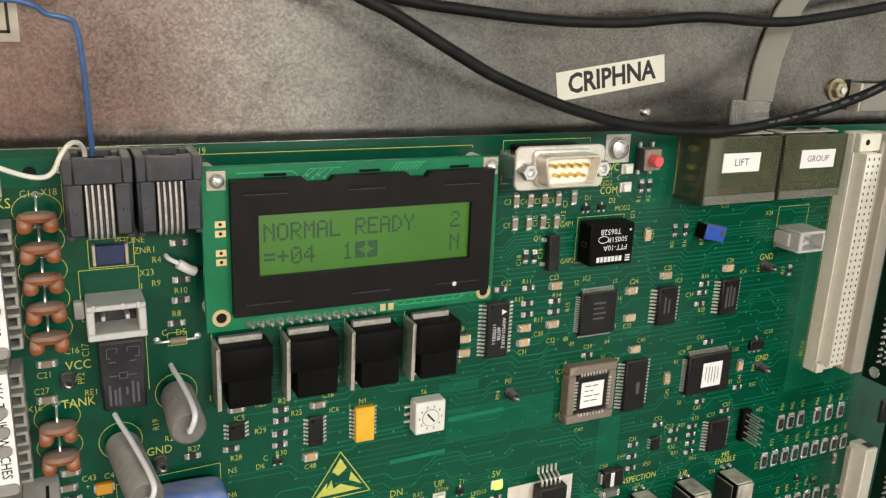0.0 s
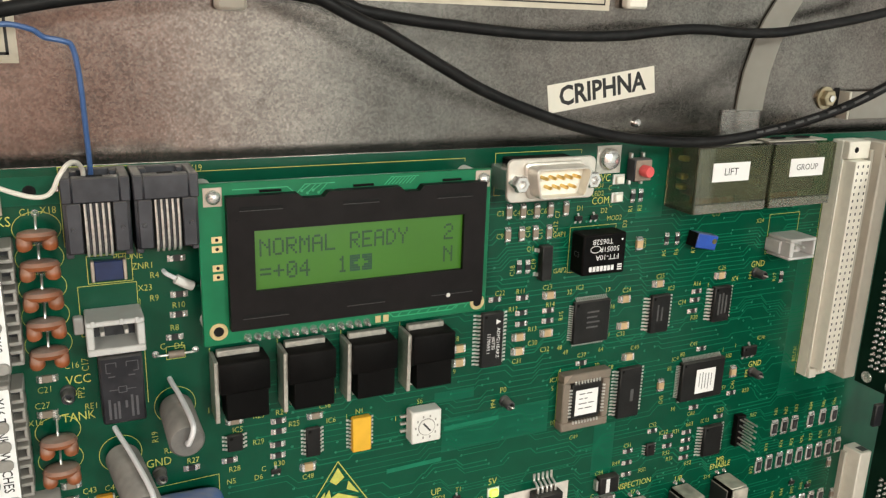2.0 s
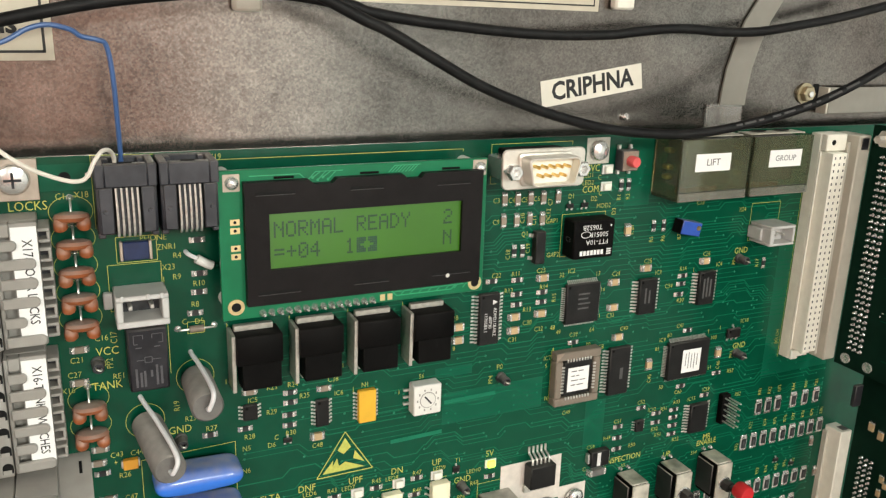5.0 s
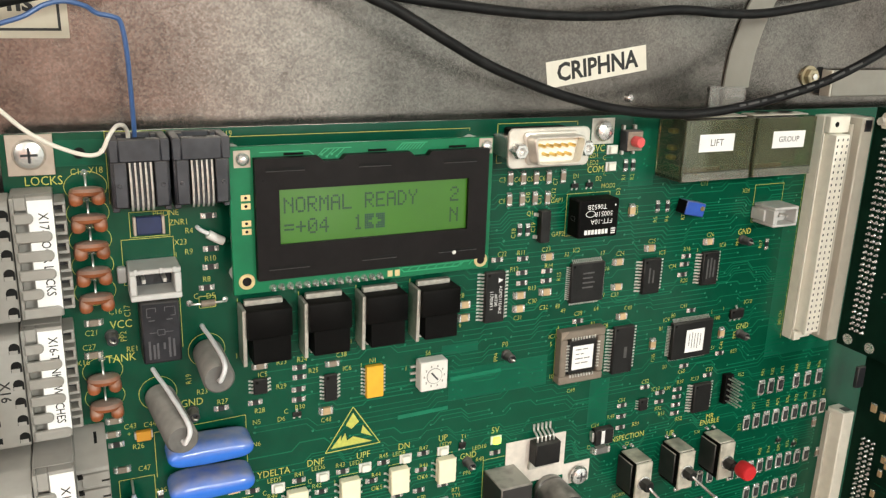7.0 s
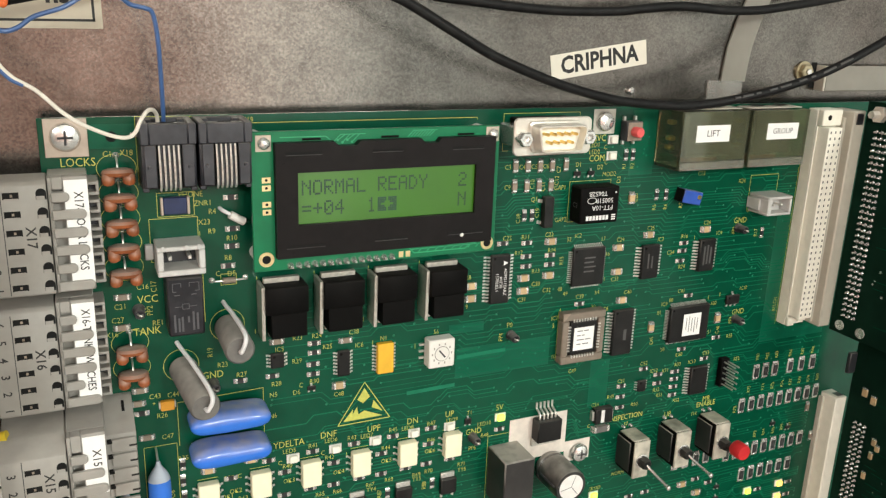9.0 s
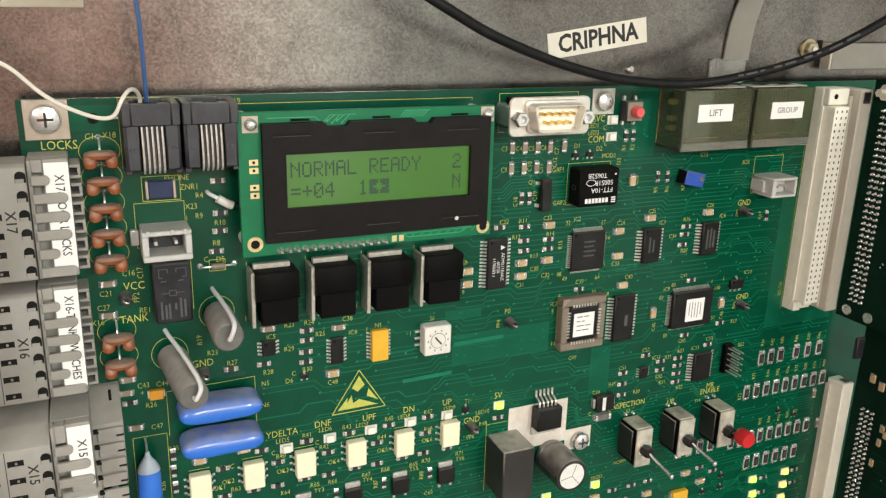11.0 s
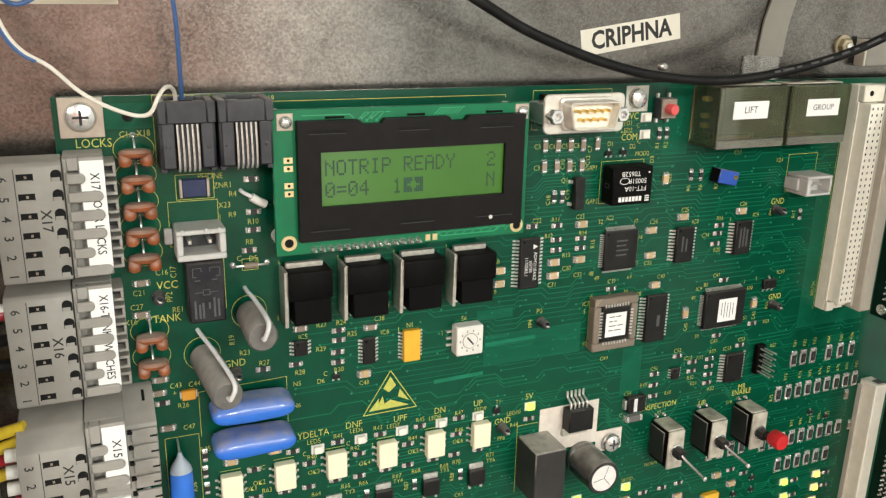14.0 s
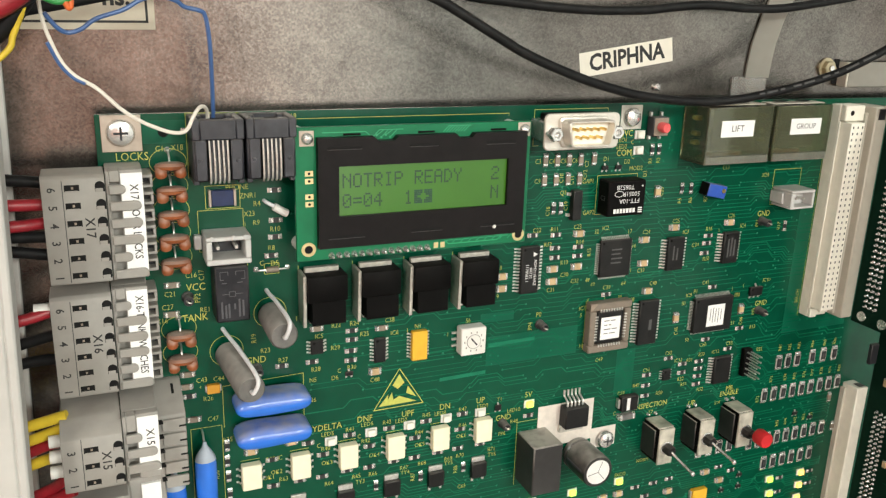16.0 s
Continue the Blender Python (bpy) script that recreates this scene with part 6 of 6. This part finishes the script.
resistors(((153.0, 96.8), (163.0, 96.2), (163.0, 91.0), (163.2, 87.2), (173.2, 90.6), (173.2, 87.0), (235.6, 90.0), (234.6, 82.6), (235.2, 86.8), (188.0, 69.6), (241.2, 67.0), (259.0, 46.0), (241.0, 43.2)))
resistors(((254.0, 37.0), (239.0, 33.2), (239.0, 29.8), (239.0, 26.2), (239.0, 22.4), (230.2, 33.2), (230.2, 29.2), (222.4, 37.0), (212.0, 30.8), (212.0, 26.0), (212.2, 21.2)))
resistors(((127.0, 27.6), (112.0, 27.2), (97.2, 27.0), (82.0, 27.0), (66.6, 26.6), (72.0, 21.0), (89.6, 21.0), (107.6, 21.0), (126.2, 21.2), (125.6, 13.0), (107.6, 12.6), (89.6, 12.2), (71.6, 12.0), (53.6, 22.6), (53.8, 12.0)))
resistors(((81.0, 12.6), (99.2, 12.8), (117.2, 13.0), (135.2, 13.2), (63.4, 12.2), (156.0, 21.8), (221.9, -23.2), (230.4, -22.9), (212.2, -23.3), (258.2, -22.6), (218.0, -29.0)))
resistors(((38.4, 31.0), (38.4, 19.0), (38.6, 12.0), (38.2, 25.0)), 90)
for u in (285.0, 290.4, 296.0, 305.2, 312.0, 318.8):
    wide_resistor(u, 25.6, "wide black chip resistor in the upper row")
for k in range(9):
    wide_resistor(279.2 + k * 5.63, 9.9, "wide black chip resistor in the second row")
for k in range(9):
    wide_resistor(274.2 + k * 5.6, -13.6, "wide black chip resistor in the third row")
for k in range(6):
    wide_resistor(285.2 + k * 5.7, -26.4, "wide black chip resistor in the fourth row")
for k in range(4):
    wide_resistor(245.0 + k * 5.8, -12.0, "wide black chip resistor behind the switches")
brown_caps(((320.6, 2.4), (326.0, -14.0)), 90)
resistors(((297.4, -36.6), (316.6, -36.8), (297.4, -44.4), (316.6, -43.6), (266.0, -26.0), (227.0, -36.0), (236.0, -36.0), (256.0, -40.0)))


def warning_triangle():
    bm = bmesh.new()
    a, b, c = (101.0, 50.4), (91.2, 35.0), (110.6, 35.2)
    for p, q in ((a, b), (b, c), (c, a)):
        strip_path(bm, (p, q), 0.3, 0.15)
    part("warning_outline", bm, SILK, BOARD)
    for pts in (((101.0, 48.2), (98.4, 44.0), (100.4, 42.4), (103.0, 44.6)), ((104.4, 43.0), (107.8, 38.2), (103.8, 40.2)), ((93.2, 36.2), (96.8, 40.6), (96.6, 38.4), (98.2, 41.2), (98.8, 38.2), (101.0, 39.4), (107.8, 36.4))):
        part("warning_symbol", prism(pts, 0.02, 0.16), SILK, BOARD, "yellow static-hazard symbol")


warning_triangle()


# ---- wires, cables, labels and clips on the panel ----
def cable(name, pts, r, mat, label, category="cable", n=12, group=""):
    t = thing(name, 0, 0, 0, 0, label, category, group)
    part("sheath", tube(pts, r, n, None, 8), mat, t)
    return t


LOOP = ((70, 21, 196), (97, 22, 182.6), (106, 22, 178.8), (122, 22, 170.4), (135, 21, 164.0), (150, 20, 158.4), (165, 19, 153.8), (184, 18, 149.6), (206, 18, 147.4), (222, 19, 147.8),
        (237, 21, 150.2), (252, 23, 153.6), (268, 25, 158.6), (285, 27, 166.2), (310, 29, 179))
black = cable("hanging_black_cable", LOOP, 1.6, WIRE_BLACK, "thick black cable hanging in a loop with white print")
for a, b in ((232, 234.2), (235.2, 239.4), (240.6, 242.4), (246, 249), (250.4, 254.6), (258, 261), (263, 264.6), (268, 273), (275, 280)):
    def on(x):
        for p, q in zip(LOOP, LOOP[1:]):
            if p[0] <= x <= q[0]:
                k = (x - p[0]) / (q[0] - p[0])
                return tuple(p[i] + k * (q[i] - p[i]) for i in range(3))
    pa, pb = on(a), on(b)
    part("printed_mark", tube(((pa[0], pa[1] + 1.45, pa[2] + 0.7), (pb[0], pb[1] + 1.45, pb[2] + 0.7)), 0.42, 6, None, 1), INK_GREY, black)
cable("upper_black_cable", ((-40, 8, 168), (0, 7, 176), (40, 6, 184.6), (76, 5, 187.6), (100, 5, 185.2), (107, 5, 183.3), (123, 5, 181.1), (132, 5, 180.3), (150, 5, 178.8), (169, 5, 178.0), (189, 5, 178.4), (200, 5, 179.5), (213, 5, 180.7),
                            (223, 5, 180.8), (236, 5, 180.1), (252, 5, 180.4), (268, 5, 182.4), (293, 5, 186.4), (320, 5, 192)), 1.65, WIRE_BLACK, "matt black cable running along the panel")
cable("blue_wire", ((38.0, 8.5, 143), (38.0, 10, 147.2), (37.7, 13, 156), (37.3, 15, 167), (36.4, 15, 173.8), (34.6, 15.5, 175.2), (31, 16, 176.0), (28.6, 17, 177.6), (24, 18, 178.6), (19.6, 19, 177.6), (14.8, 20, 174.9),
                     (8.2, 20, 172.6), (4.5, 20, 170.0), (1.2, 20, 169.0), (-1.4, 21, 170.4), (-4, 22, 174)), 0.6, WIRE_BLUE, "thin blue wire rising from the telephone jack", "wire", 8)
cable("white_wire", ((36.4, 9, 143.4), (36.2, 11, 146.4), (35.0, 15, 148.6), (33.2, 18, 148.8), (31.2, 20, 146.6), (29.6, 20, 143.4), (27.6, 20, 142.2), (24, 20, 142.7), (17.8, 20, 145.4), (12.6, 20, 149.0), (7.0, 20, 154.6),
                      (2.0, 20, 157.9), (-1.1, 20.5, 161.8), (-3.6, 21, 168.4), (-4.7, 22, 174.0), (-5, 23, 182)), 0.54, WIRE_IVORY, "thin ivory wire looping from the telephone jack", "wire", 8)
cable("blue_wire", ((4.2, 20.2, 155.9), (1.2, 20.4, 157.7), (-1.6, 20.8, 161.2), (-4.0, 21.2, 166.6)), 0.48, WIRE_BLUE, "thin blue wire twisted beside the ivory wire", "wire", 8)

for k, (m, w, pts) in enumerate(((WIRE_BLACK, "black", ((-40, 26, 160), (-22, 27, 170), (-8, 28, 178), (10, 29, 190))), (WIRE_RED, "dark red", ((-40, 30, 163), (-20, 30, 172), (-9, 30, 178), (6, 30, 192))),
                                 (WIRE_BLACK, "black", ((-40, 24, 152), (-24, 24, 162), (-12, 25, 172), (-2, 26, 186))), (WIRE_GREEN, "green", ((-14, 32, 190), (-6, 31, 180), (-1, 30, 176.8), (3, 29, 178))),
                                 (WIRE_ORANGE, "orange", ((-10, 30, 186), (0, 29.5, 178), (2.2, 29, 175.4), (2.8, 28, 180), (4, 28, 190))), (WIRE_YELLOW, "yellow", ((-30, 26, 152), (-14, 26, 163.6), (-11, 26, 169), (-7, 27, 178))))):
    cable("loom_wire", pts, 2.5 if k < 3 else 0.8, m, w + " wire in the loom above the terminals", "wire", 10, "loom wires")

for pts, m, w in ((((-60, 12, 123), (-22, 12, 122.4), (-8.5, 10, 121.6)), WIRE_RED, "red"), (((-60, 12, 116), (-22, 13, 116.4), (-8.5, 10, 116.4)), WIRE_RED, "red"),
                  (((-60, 9, 116), (-24, 8, 112.6), (-8.5, 9, 112)), WIRE_BLACK, "black"), (((-60, 8, 112), (-24, 8, 108.6), (-8.5, 9, 106.4)), WIRE_BLACK, "black"), (((-60, 6, 132), (-24, 5, 128.6), (-8.5, 6, 127)), WIRE_BLACK, "black"),
                  (((-60, 9, 86), (-24, 14, 88.6), (-8.5, 12, 91)), WIRE_RED, "red"), (((-60, 12, 48), (-20, 18, 58.0), (-9, 20, 61)), WIRE_YELLOW, "yellow"), (((-60, 12, 40), (-20, 18, 53.4), (-9, 20, 57.4)), WIRE_YELLOW, "yellow"),
                  (((-60, 12, 34), (-20, 18, 49.8), (-10, 20, 53)), WIRE_RED, "red"), (((-60, 12, 30), (-20, 18, 45.6), (-10, 20, 48)), WIRE_YELLOW, "yellow"), (((-60, 10, 20), (-20, 16, 34), (-10, 20, 41)), WIRE_RED, "red"),
                  (((-60, 8, 70), (-24, 6, 78), (-9, 8, 82)), WIRE_BLACK, "black"), (((-60, 8, 62), (-24, 6, 72), (-9, 8, 74)), WIRE_BLACK, "black"), (((-60, 10, 12), (-22, 16, 30), (-9, 20, 36)), WIRE_RED, "red")):
    cable("terminal_wire", pts, 1.7, m, w + " wire entering the terminal block", "wire", 10, "terminal wires")
for u, v, h in ((-13.2, 91.2, 12), (-12.6, 54.2, 22), (-12.8, 49.2, 22), (-13.0, 44.2, 22)):
    t = thing("wire_ferrule", u, v, h, 0, "white crimp ferrule collar", "ferrule", "white ferrules")
    part("collar", tube(((-1.8, 0, 0), (3.4, 0, 0)), 1.9, 12, None, 1), WHITE_PL, t)


def trunking():
    t = thing("cable_trunking", -18.4, 50, 0, -1.6, "pale grey cable trunking wall beside the terminals", "trunking")
    part("wall", box(-2.5, 0, 34, 46, -220, 104, 0.6), PAINT_GREY, t)
    part("lid", box(-70, -2.5, 43, 46, -220, 104, 0.6), PAINT_GREY, t)
    part("back", box(-70, -2.0, -9.9, -7.0, -220, 114, 0.4), PAINT_GREY, t)


trunking()


def paper_label(u, v, w, h, turn, label, border, name="paper_label"):
    t = thing(name, u, v, STEEL_H, turn, label, "label")
    part("paper", box(0, w, 0.02, 0.15, 0, h, 0), NOTICE_PAPER if border else PAPER, t)
    if border:
        i, k = border
        for x0, x1, z0, z1 in ((i, w - i, i, i + k), (i, w - i, h - i - k, h - i), (i, i + k, i, h - i), (w - i - k, w - i, i, h - i)):
            part("border_line", box(x0, x1, 0.15, 0.18, z0, z1), INK, t)
    return t


t = paper_label(174.8, 153.4, 41.7, 9.0, 8.6, "cream embossed name strip reading CRIPHNA", None, "name_strip")
write_fit(t, "CRIPHNA", 20.9, 4.5, 0.2, 8.6, 34.0, INK, 0, 0.03)
t = paper_label(-62, 167.9, 87, 44, 0.6, "yellowed notice with a black border, mostly out of view", (1.9, 0.7), "notice")
write(t, "ns.", 76.5, 9.2, 0.2, 7.2, INK, bold=0.03)
paper_label(100.0, 186.2, 94.6, 40, -0.4, "yellowed notice with a black border above the cables", (1.6, 0.5), "notice")
for u, v in ((75.2, 186.5), (203.0, 190.4)):
    t = thing("adhesive_base", u, v, STEEL_H, 0, "yellowed adhesive cable tie base", "cable clip", "adhesive bases")
    part("base", box(-4, 4, 0, 4, -4, 4, 0.8), BEIGE, t)


def strap():
    t = thing("nylon_strap", 0, 0, 0, 0, "milky flat nylon strap bowed over the panel", "strap")
    bm = bmesh.new()
    pts = ((258.6, -9.0, 152.8), (258.8, -8.9, 158), (259.8, -8.8, 166.4), (262.6, -8.7, 176), (266.0, -8.7, 184), (270.8, -8.8, 191.2), (278, -9, 202))
    rows = []
    for i, (x, h, z) in enumerate(pts):
        rows.append([bm.verts.new(V(x + dx, h + dh, z)) for dx, dh in ((-6.1, 0), (6.1, 0), (6.1, -0.9), (-6.1, -0.9))])
    for a, b in zip(rows, rows[1:]):
        for k in range(4):
            bm.faces.new((a[k], a[(k + 1) % 4], b[(k + 1) % 4], b[k]))
    bm.faces.new(rows[0])
    bm.faces.new(rows[-1][::-1])
    part("band", bm, STRAP, t)
    t = thing("clear_clip", 254.6, 148.6, STEEL_H, 0, "clear plastic strap clip on the panel", "clip")
    part("plate", box(-8.4, 8.6, 0.1, 1.4, -5.6, 4.8, 0.4), CLEAR, t)
    part("pocket", box(-3.4, 6.6, 1.4, 4.4, -4.6, 4.6, 0.7), CLEAR, t)
    part("ridge", box(-2.0, 5.0, 4.4, 5.2, 0.6, 1.8, 0.3), CLEAR, t)
    part("ridge", box(-2.0, 5.0, 4.4, 5.2, -2.8, -1.6, 0.3), CLEAR, t)
    part("hook", box(-8.2, -5.4, 1.4, 5.0, -5.4, -2.0, 0.5), CLEAR, t)


strap()


def panel_bolt():
    t = thing("panel_bolt", 296.4, 156.8, STEEL_H, 0, "brassy hexagon bolt and washer on the panel", "bolt")
    part("washer", lathe(((4.2, 0.0), (4.2, 0.7), (2.6, 0.8)), None, 28), BRASS, t)
    part("nut", lathe(((3.2, 0.8), (3.2, 2.8), (2.7, 3.2), (1.5, 3.2), (1.4, 2.0), (0, 2.0)), None, 6), BRASS, t)
    part("stud", lathe(((1.2, 2.0), (1.2, 3.8), (0, 4.0)), None, 12), STEEL, t)
    t = thing("panel_bracket", 308, 155.5, STEEL_H, 0, "galvanised angle bracket folded off the panel", "bracket")
    part("web", box(-4.2, -3.0, 0, 5.0, -6.5, 4.0, 0.2), BEIGE_DK, t)
    # dark gap painted as a near-black plate on the panel
    part("slot", box(-7.2, -4.3, 0, 0.1, -5.5, 5.0), HOLE_SHADE, t)
    part("flange", box(-3.0, 60, 3.8, 5.0, -6.5, 4.0, 0.3), STRAP, t)


panel_bolt()
t = thing("panel_screw", 209.5, 149.6, STEEL_H, 0, "small shiny stud on the panel", "screw")
part("stud", lathe(((1.4, 0.0), (1.4, 1.2), (0.8, 1.8), (0, 1.9)), None, 14), STEEL, t)


# ---- yellow silkscreen ----
silk_text("C1 23.0 134.4 2.5; X18 28.1 134.6 2.5; LOCKS 15.1 132.3 3.5; X19 63.1 143.2 2.5; X23 49.0 112.4 2.5; 1 47.5 108.8 2.5; R4 51.5 115.6 2.5; ZNR1 48.8 118.4 2.5")
silk_text("R9 51.1 109.3 2.5; PHONE 45.4 121.3 2.5")
silk_text("C16 29.9 93.5 2.5; C17 33.2 93.3 2.5 90; VCC 31.2 89.4 3.5; PP2 31.6 85.7 2.5 90; C21 23.2 87.8 2.5; C27 22.2 83.5 2.5; RE1 33.7 81.4 2.5; TANK 30.4 79.0 3.5")
silk_text("X16 20.2 79.0 2.5; R8 55.7 100.4 2.5; C 52.4 95.4 2.5; D5 56.6 95.1 2.5; R19 48.9 69.3 2.5 90; R23 52.6 64.4 2.5; 1 63.5 74.6 2.5; GND 49.4 61.3 3.5")
silk_text("R27 58.5 60.0 2.5; R10 57.1 106.7 2.5")
silk_text("C43 31.3 56.7 2.5; C44 36.8 56.4 2.5; R26 33.1 49.7 2.5; + 30.8 54.2 2.5; C47 34.3 42.0 2.5; R36 34.6 20.4 2.5 90; R35 38.7 33.2 2.5; R38 53.1 22.7 2.5")
silk_text("C 56.6 22.6 2.5; OK2 55.1 17.2 2.5; OK1 52.3 15.5 2.5; R63 57.5 13.8 2.5; C8 29.3 85.8 2.5")
silk_text("1 63.4 74.5 2.5; IC5 71.2 67.1 2.5; R29 77.0 62.0 2.5; R28 69.9 54.8 2.5; N5 68.8 50.9 2.5; R24 83.9 70.3 2.5; R25 87.6 65.8 2.5; IC6 98.9 64.8 2.5")
silk_text("C 78.3 52.9 2.5; D6 76.7 50.5 2.5; R30 82.9 53.7 2.5; C48 91.6 47.4 2.5; C38 97.0 69.9 2.5; 1 100.3 74.1 2.5; N1 107.9 66.1 2.5; 1 103.8 65.0 2.5")
silk_text("1 119.8 61.3 2.5; S6 127.9 65.8 2.5; P0 157.8 64.5 2.9; PP4 154.4 60.2 2.5 90; 28 139.8 85.1 2.5; 9 139.6 74.0 2.5; R23 77.3 70.4 2.5")
silk_text("N6 68.5 43.1 2.5; 5V 155.6 30.9 3.5; LED10 149.3 25.2 2.5; R48 149.7 20.2 2.5; GND 144.9 22.7 3.5; PP6 144.6 15.6 2.5; T1 142.8 30.9 2.5; UP 134.5 31.9 3.5")
silk_text("LED9 135.6 29.3 2.5; R47 127.1 29.4 2.5; DN 119.6 31.8 3.5; LED8 117.7 29.3 2.5; R45 112.1 29.6 2.5; UPF 104.6 31.5 3.5; LED7 102.0 29.1 2.5; R43 96.4 29.4 2.5")
silk_text("DNF 87.8 32.3 3.5; LED6 88.7 30.0 2.5; YDELTA 73.7 31.5 3.5; LED5 73.8 28.7 2.5; R41 82.2 29.1 2.5; R40 73.0 23.0 2.5; C 70.5 24.6 2.5; OK3 73.5 17.1 2.5")
silk_text("R42 88.1 23.3 2.5; C 85.7 25.5 2.5; OK4 91.5 16.7 2.5; 1 94.4 23.2 2.5; R44 109.3 22.8 2.5; OK5 109.6 17.5 2.5; R46 127.3 22.5 2.5; OK6 126.9 18.0 2.5")
silk_text("R67 103.4 8.8 2.5; TY4 103.9 6.7 2.5; R68 110.7 9.3 2.5; R69 121.7 9.0 2.5; TY5 121.9 7.1 2.5; R70 126.6 9.5 2.5; R71 140.3 9.6 2.5; TY6 140.6 7.2 2.5")
silk_text("R65 84.6 9.1 2.5; TY3 86.1 6.5 2.5; R66 91.0 8.9 2.5; R64 74.1 8.4 2.5; R87 107.1 4.1 2.5 90; R88 125.0 3.7 2.5 90; C65 127.9 -4.5 2.5")
silk_text("SVC 190.9 133.6 3.5; LED1 188.8 131.2 2.5; LED2 189.0 128.6 2.5; COM 190.3 126.2 3.5; C 193.7 130.2 2.5; C 194.5 124.5 2.5; R1 202.7 122.7 2.5 90; R2 206.5 122.7 2.5 90")
silk_text("C3 153.4 124.5 2.5; C4 159.1 124.3 2.5; C5 164.0 124.2 2.5; C6 168.8 124.2 2.5; C7 174.3 122.8 2.5 90; D1 182.6 124.2 2.5; D2 192.0 122.8 2.5; MOD2 196.4 120.0 2.5")
silk_text("D3 201.0 117.7 2.5 90; C9 153.6 117.2 2.5; C10 163.7 117.9 2.5 90; C11 168.3 116.9 2.5 90; GAP1 175.4 116.0 2.5; C12 173.8 118.8 2.5 90; Q1 164.9 112.2 2.5; C18 158.8 105.6 2.5 90")
silk_text("C19 166.5 107.1 2.5 90; GAP2 176.6 103.8 2.5; C20 209.7 110.1 2.5 90; R5 218.9 105.8 2.5 90; R6 224.2 105.7 2.5 90; R7 231.8 105.7 2.5 90; C22 154.7 98.5 2.5; R11 162.3 98.3 2.5")
silk_text("C23 172.3 98.5 2.5; R14 173.8 92.4 2.5; IC2 185.0 97.0 2.5; 32 181.0 95.9 2.5; 17 196.4 94.8 2.5; C24 204.4 93.9 2.5; C25 218.4 97.4 2.5; IC3 223.8 92.4 2.5")
silk_text("R16 235.5 92.7 2.5; 1 240.7 91.7 2.5; C26 246.3 97.6 2.5; IC4 253.2 92.7 2.5; GND 263.6 97.3 3.5; PP1 260.8 93.4 2.5 90; R17 273.0 91.3 2.5 90; C34 229.4 86.4 2.5")
silk_text("X24 261.6 114.0 2.5; C13 240.3 118.1 2.5")
silk_text("R12 159.8 92.5 2.5; R13 167.5 84.7 2.5; C30 167.9 79.7 2.5; C31 162.3 74.1 2.5; C32 172.8 76.7 2.5; R15 178.4 87.9 2.5 90; 16 199.0 88.6 2.5; 1 198.6 78.4 2.5")
silk_text("C33 203.5 77.9 2.5; 48 178.6 76.4 2.5; 49 181.2 74.3 2.5; 64 195.7 73.3 2.5; C39 187.9 72.4 2.5; IC7 177.3 64.8 2.5; 1 187.5 67.4 2.5; 30 194.6 67.5 2.5")
silk_text("4 179.5 67.7 2.5; 5 177.0 61.8 2.5; 10 178.0 48.7 2.5; C49 187.3 41.3 2.5; IC8 200.2 65.8 2.5; C40 210.3 71.8 2.5; C41 237.3 69.2 2.5; IC9 229.3 64.4 2.5")
silk_text("80 232.5 65.8 2.5; 1 252.0 64.8 2.5; 100 255.1 61.8 2.5; 81 227.2 61.0 2.5; 50 231.0 44.1 2.5; 51 254.9 48.8 2.5; C45 224.8 49.0 2.5 90; C46 259.3 49.3 2.5 90")
silk_text("R53 266.4 45.6 2.5; C60 240.0 40.6 2.5; C53 254.6 39.3 2.5; IC13 247.5 36.2 2.5; R33 240.0 36.1 2.5; R31 233.8 34.3 2.5; IC12 227.8 35.0 2.5; C52 222.2 39.2 2.5")
silk_text("C51 211.6 33.0 2.5; R32 230.1 26.0 2.5; PP3 265.8 53.0 2.5 90; GND 269.3 56.4 3.5; IC10 270.6 67.0 2.5; 1 258.0 65.5 2.5; RE2 272.4 34.0 2.5; R20 235.8 79.9 2.5")
silk_text("R49 207.1 26.6 2.5; R50 219.5 21.1 2.5; C54 199.8 24.2 2.5; R51 232.1 23.2 2.5; R52 241.5 19.2 2.5; INSPECTION 215.9 16.0 3.5; S7 216.3 12.6 2.5; C 197.6 15.0 2.5")
silk_text("UP 237.8 13.2 3.5; S14 252.3 10.9 2.5; MR 258.2 17.2 3.5; ENABLE 258.4 14.7 3.5; R72 275.8 8.7 2.5 90; R73 282.4 17.7 2.5 90; R74 290.7 17.5 2.5 90; R75 296.4 17.2 2.5 90")
silk_text("R76 302.3 17.2 2.5 90; R77 307.3 17.3 2.5 90; R78 313.0 17.3 2.5 90; R79 318.6 17.1 2.5 90; R80 324.3 17.1 2.5 90; R81 284.9 33.1 2.5 90; R82 290.5 32.6 2.5 90; R83 296.2 32.6 2.5 90")
silk_text("R84 304.5 32.1 2.5 90; R85 311.9 31.9 2.5 90; R86 318.2 31.8 2.5 90; NORM 214.6 -10.4 2.5; R93 290.2 -6.2 2.5 90; R94 295.4 -6.2 2.5 90; R95 301.4 -6.5 2.5 90; R96 306.4 -5.7 2.5 90")
silk_text("R97 311.6 -5.7 2.5 90; SKOD 203.6 -15.3 2.5; X5 331.0 -35.2 2.5 90")
silk_text("BELCH 290.0 57.4 2.5 90")


# ---- what changes while the clip runs ----
def motions():
    """The display's word changes: each dot slides in the glass from its old place to its new one."""
    for ob, a, b, lift, when in DOTS:
        p, q = (pose(x * 0.001, -lift * 0.001, z * 0.001) for x, z in (a, b))
        walk(ob, [(0.0, p), (when, p), (when + 0.1, q), (16.0, q)])


motions()
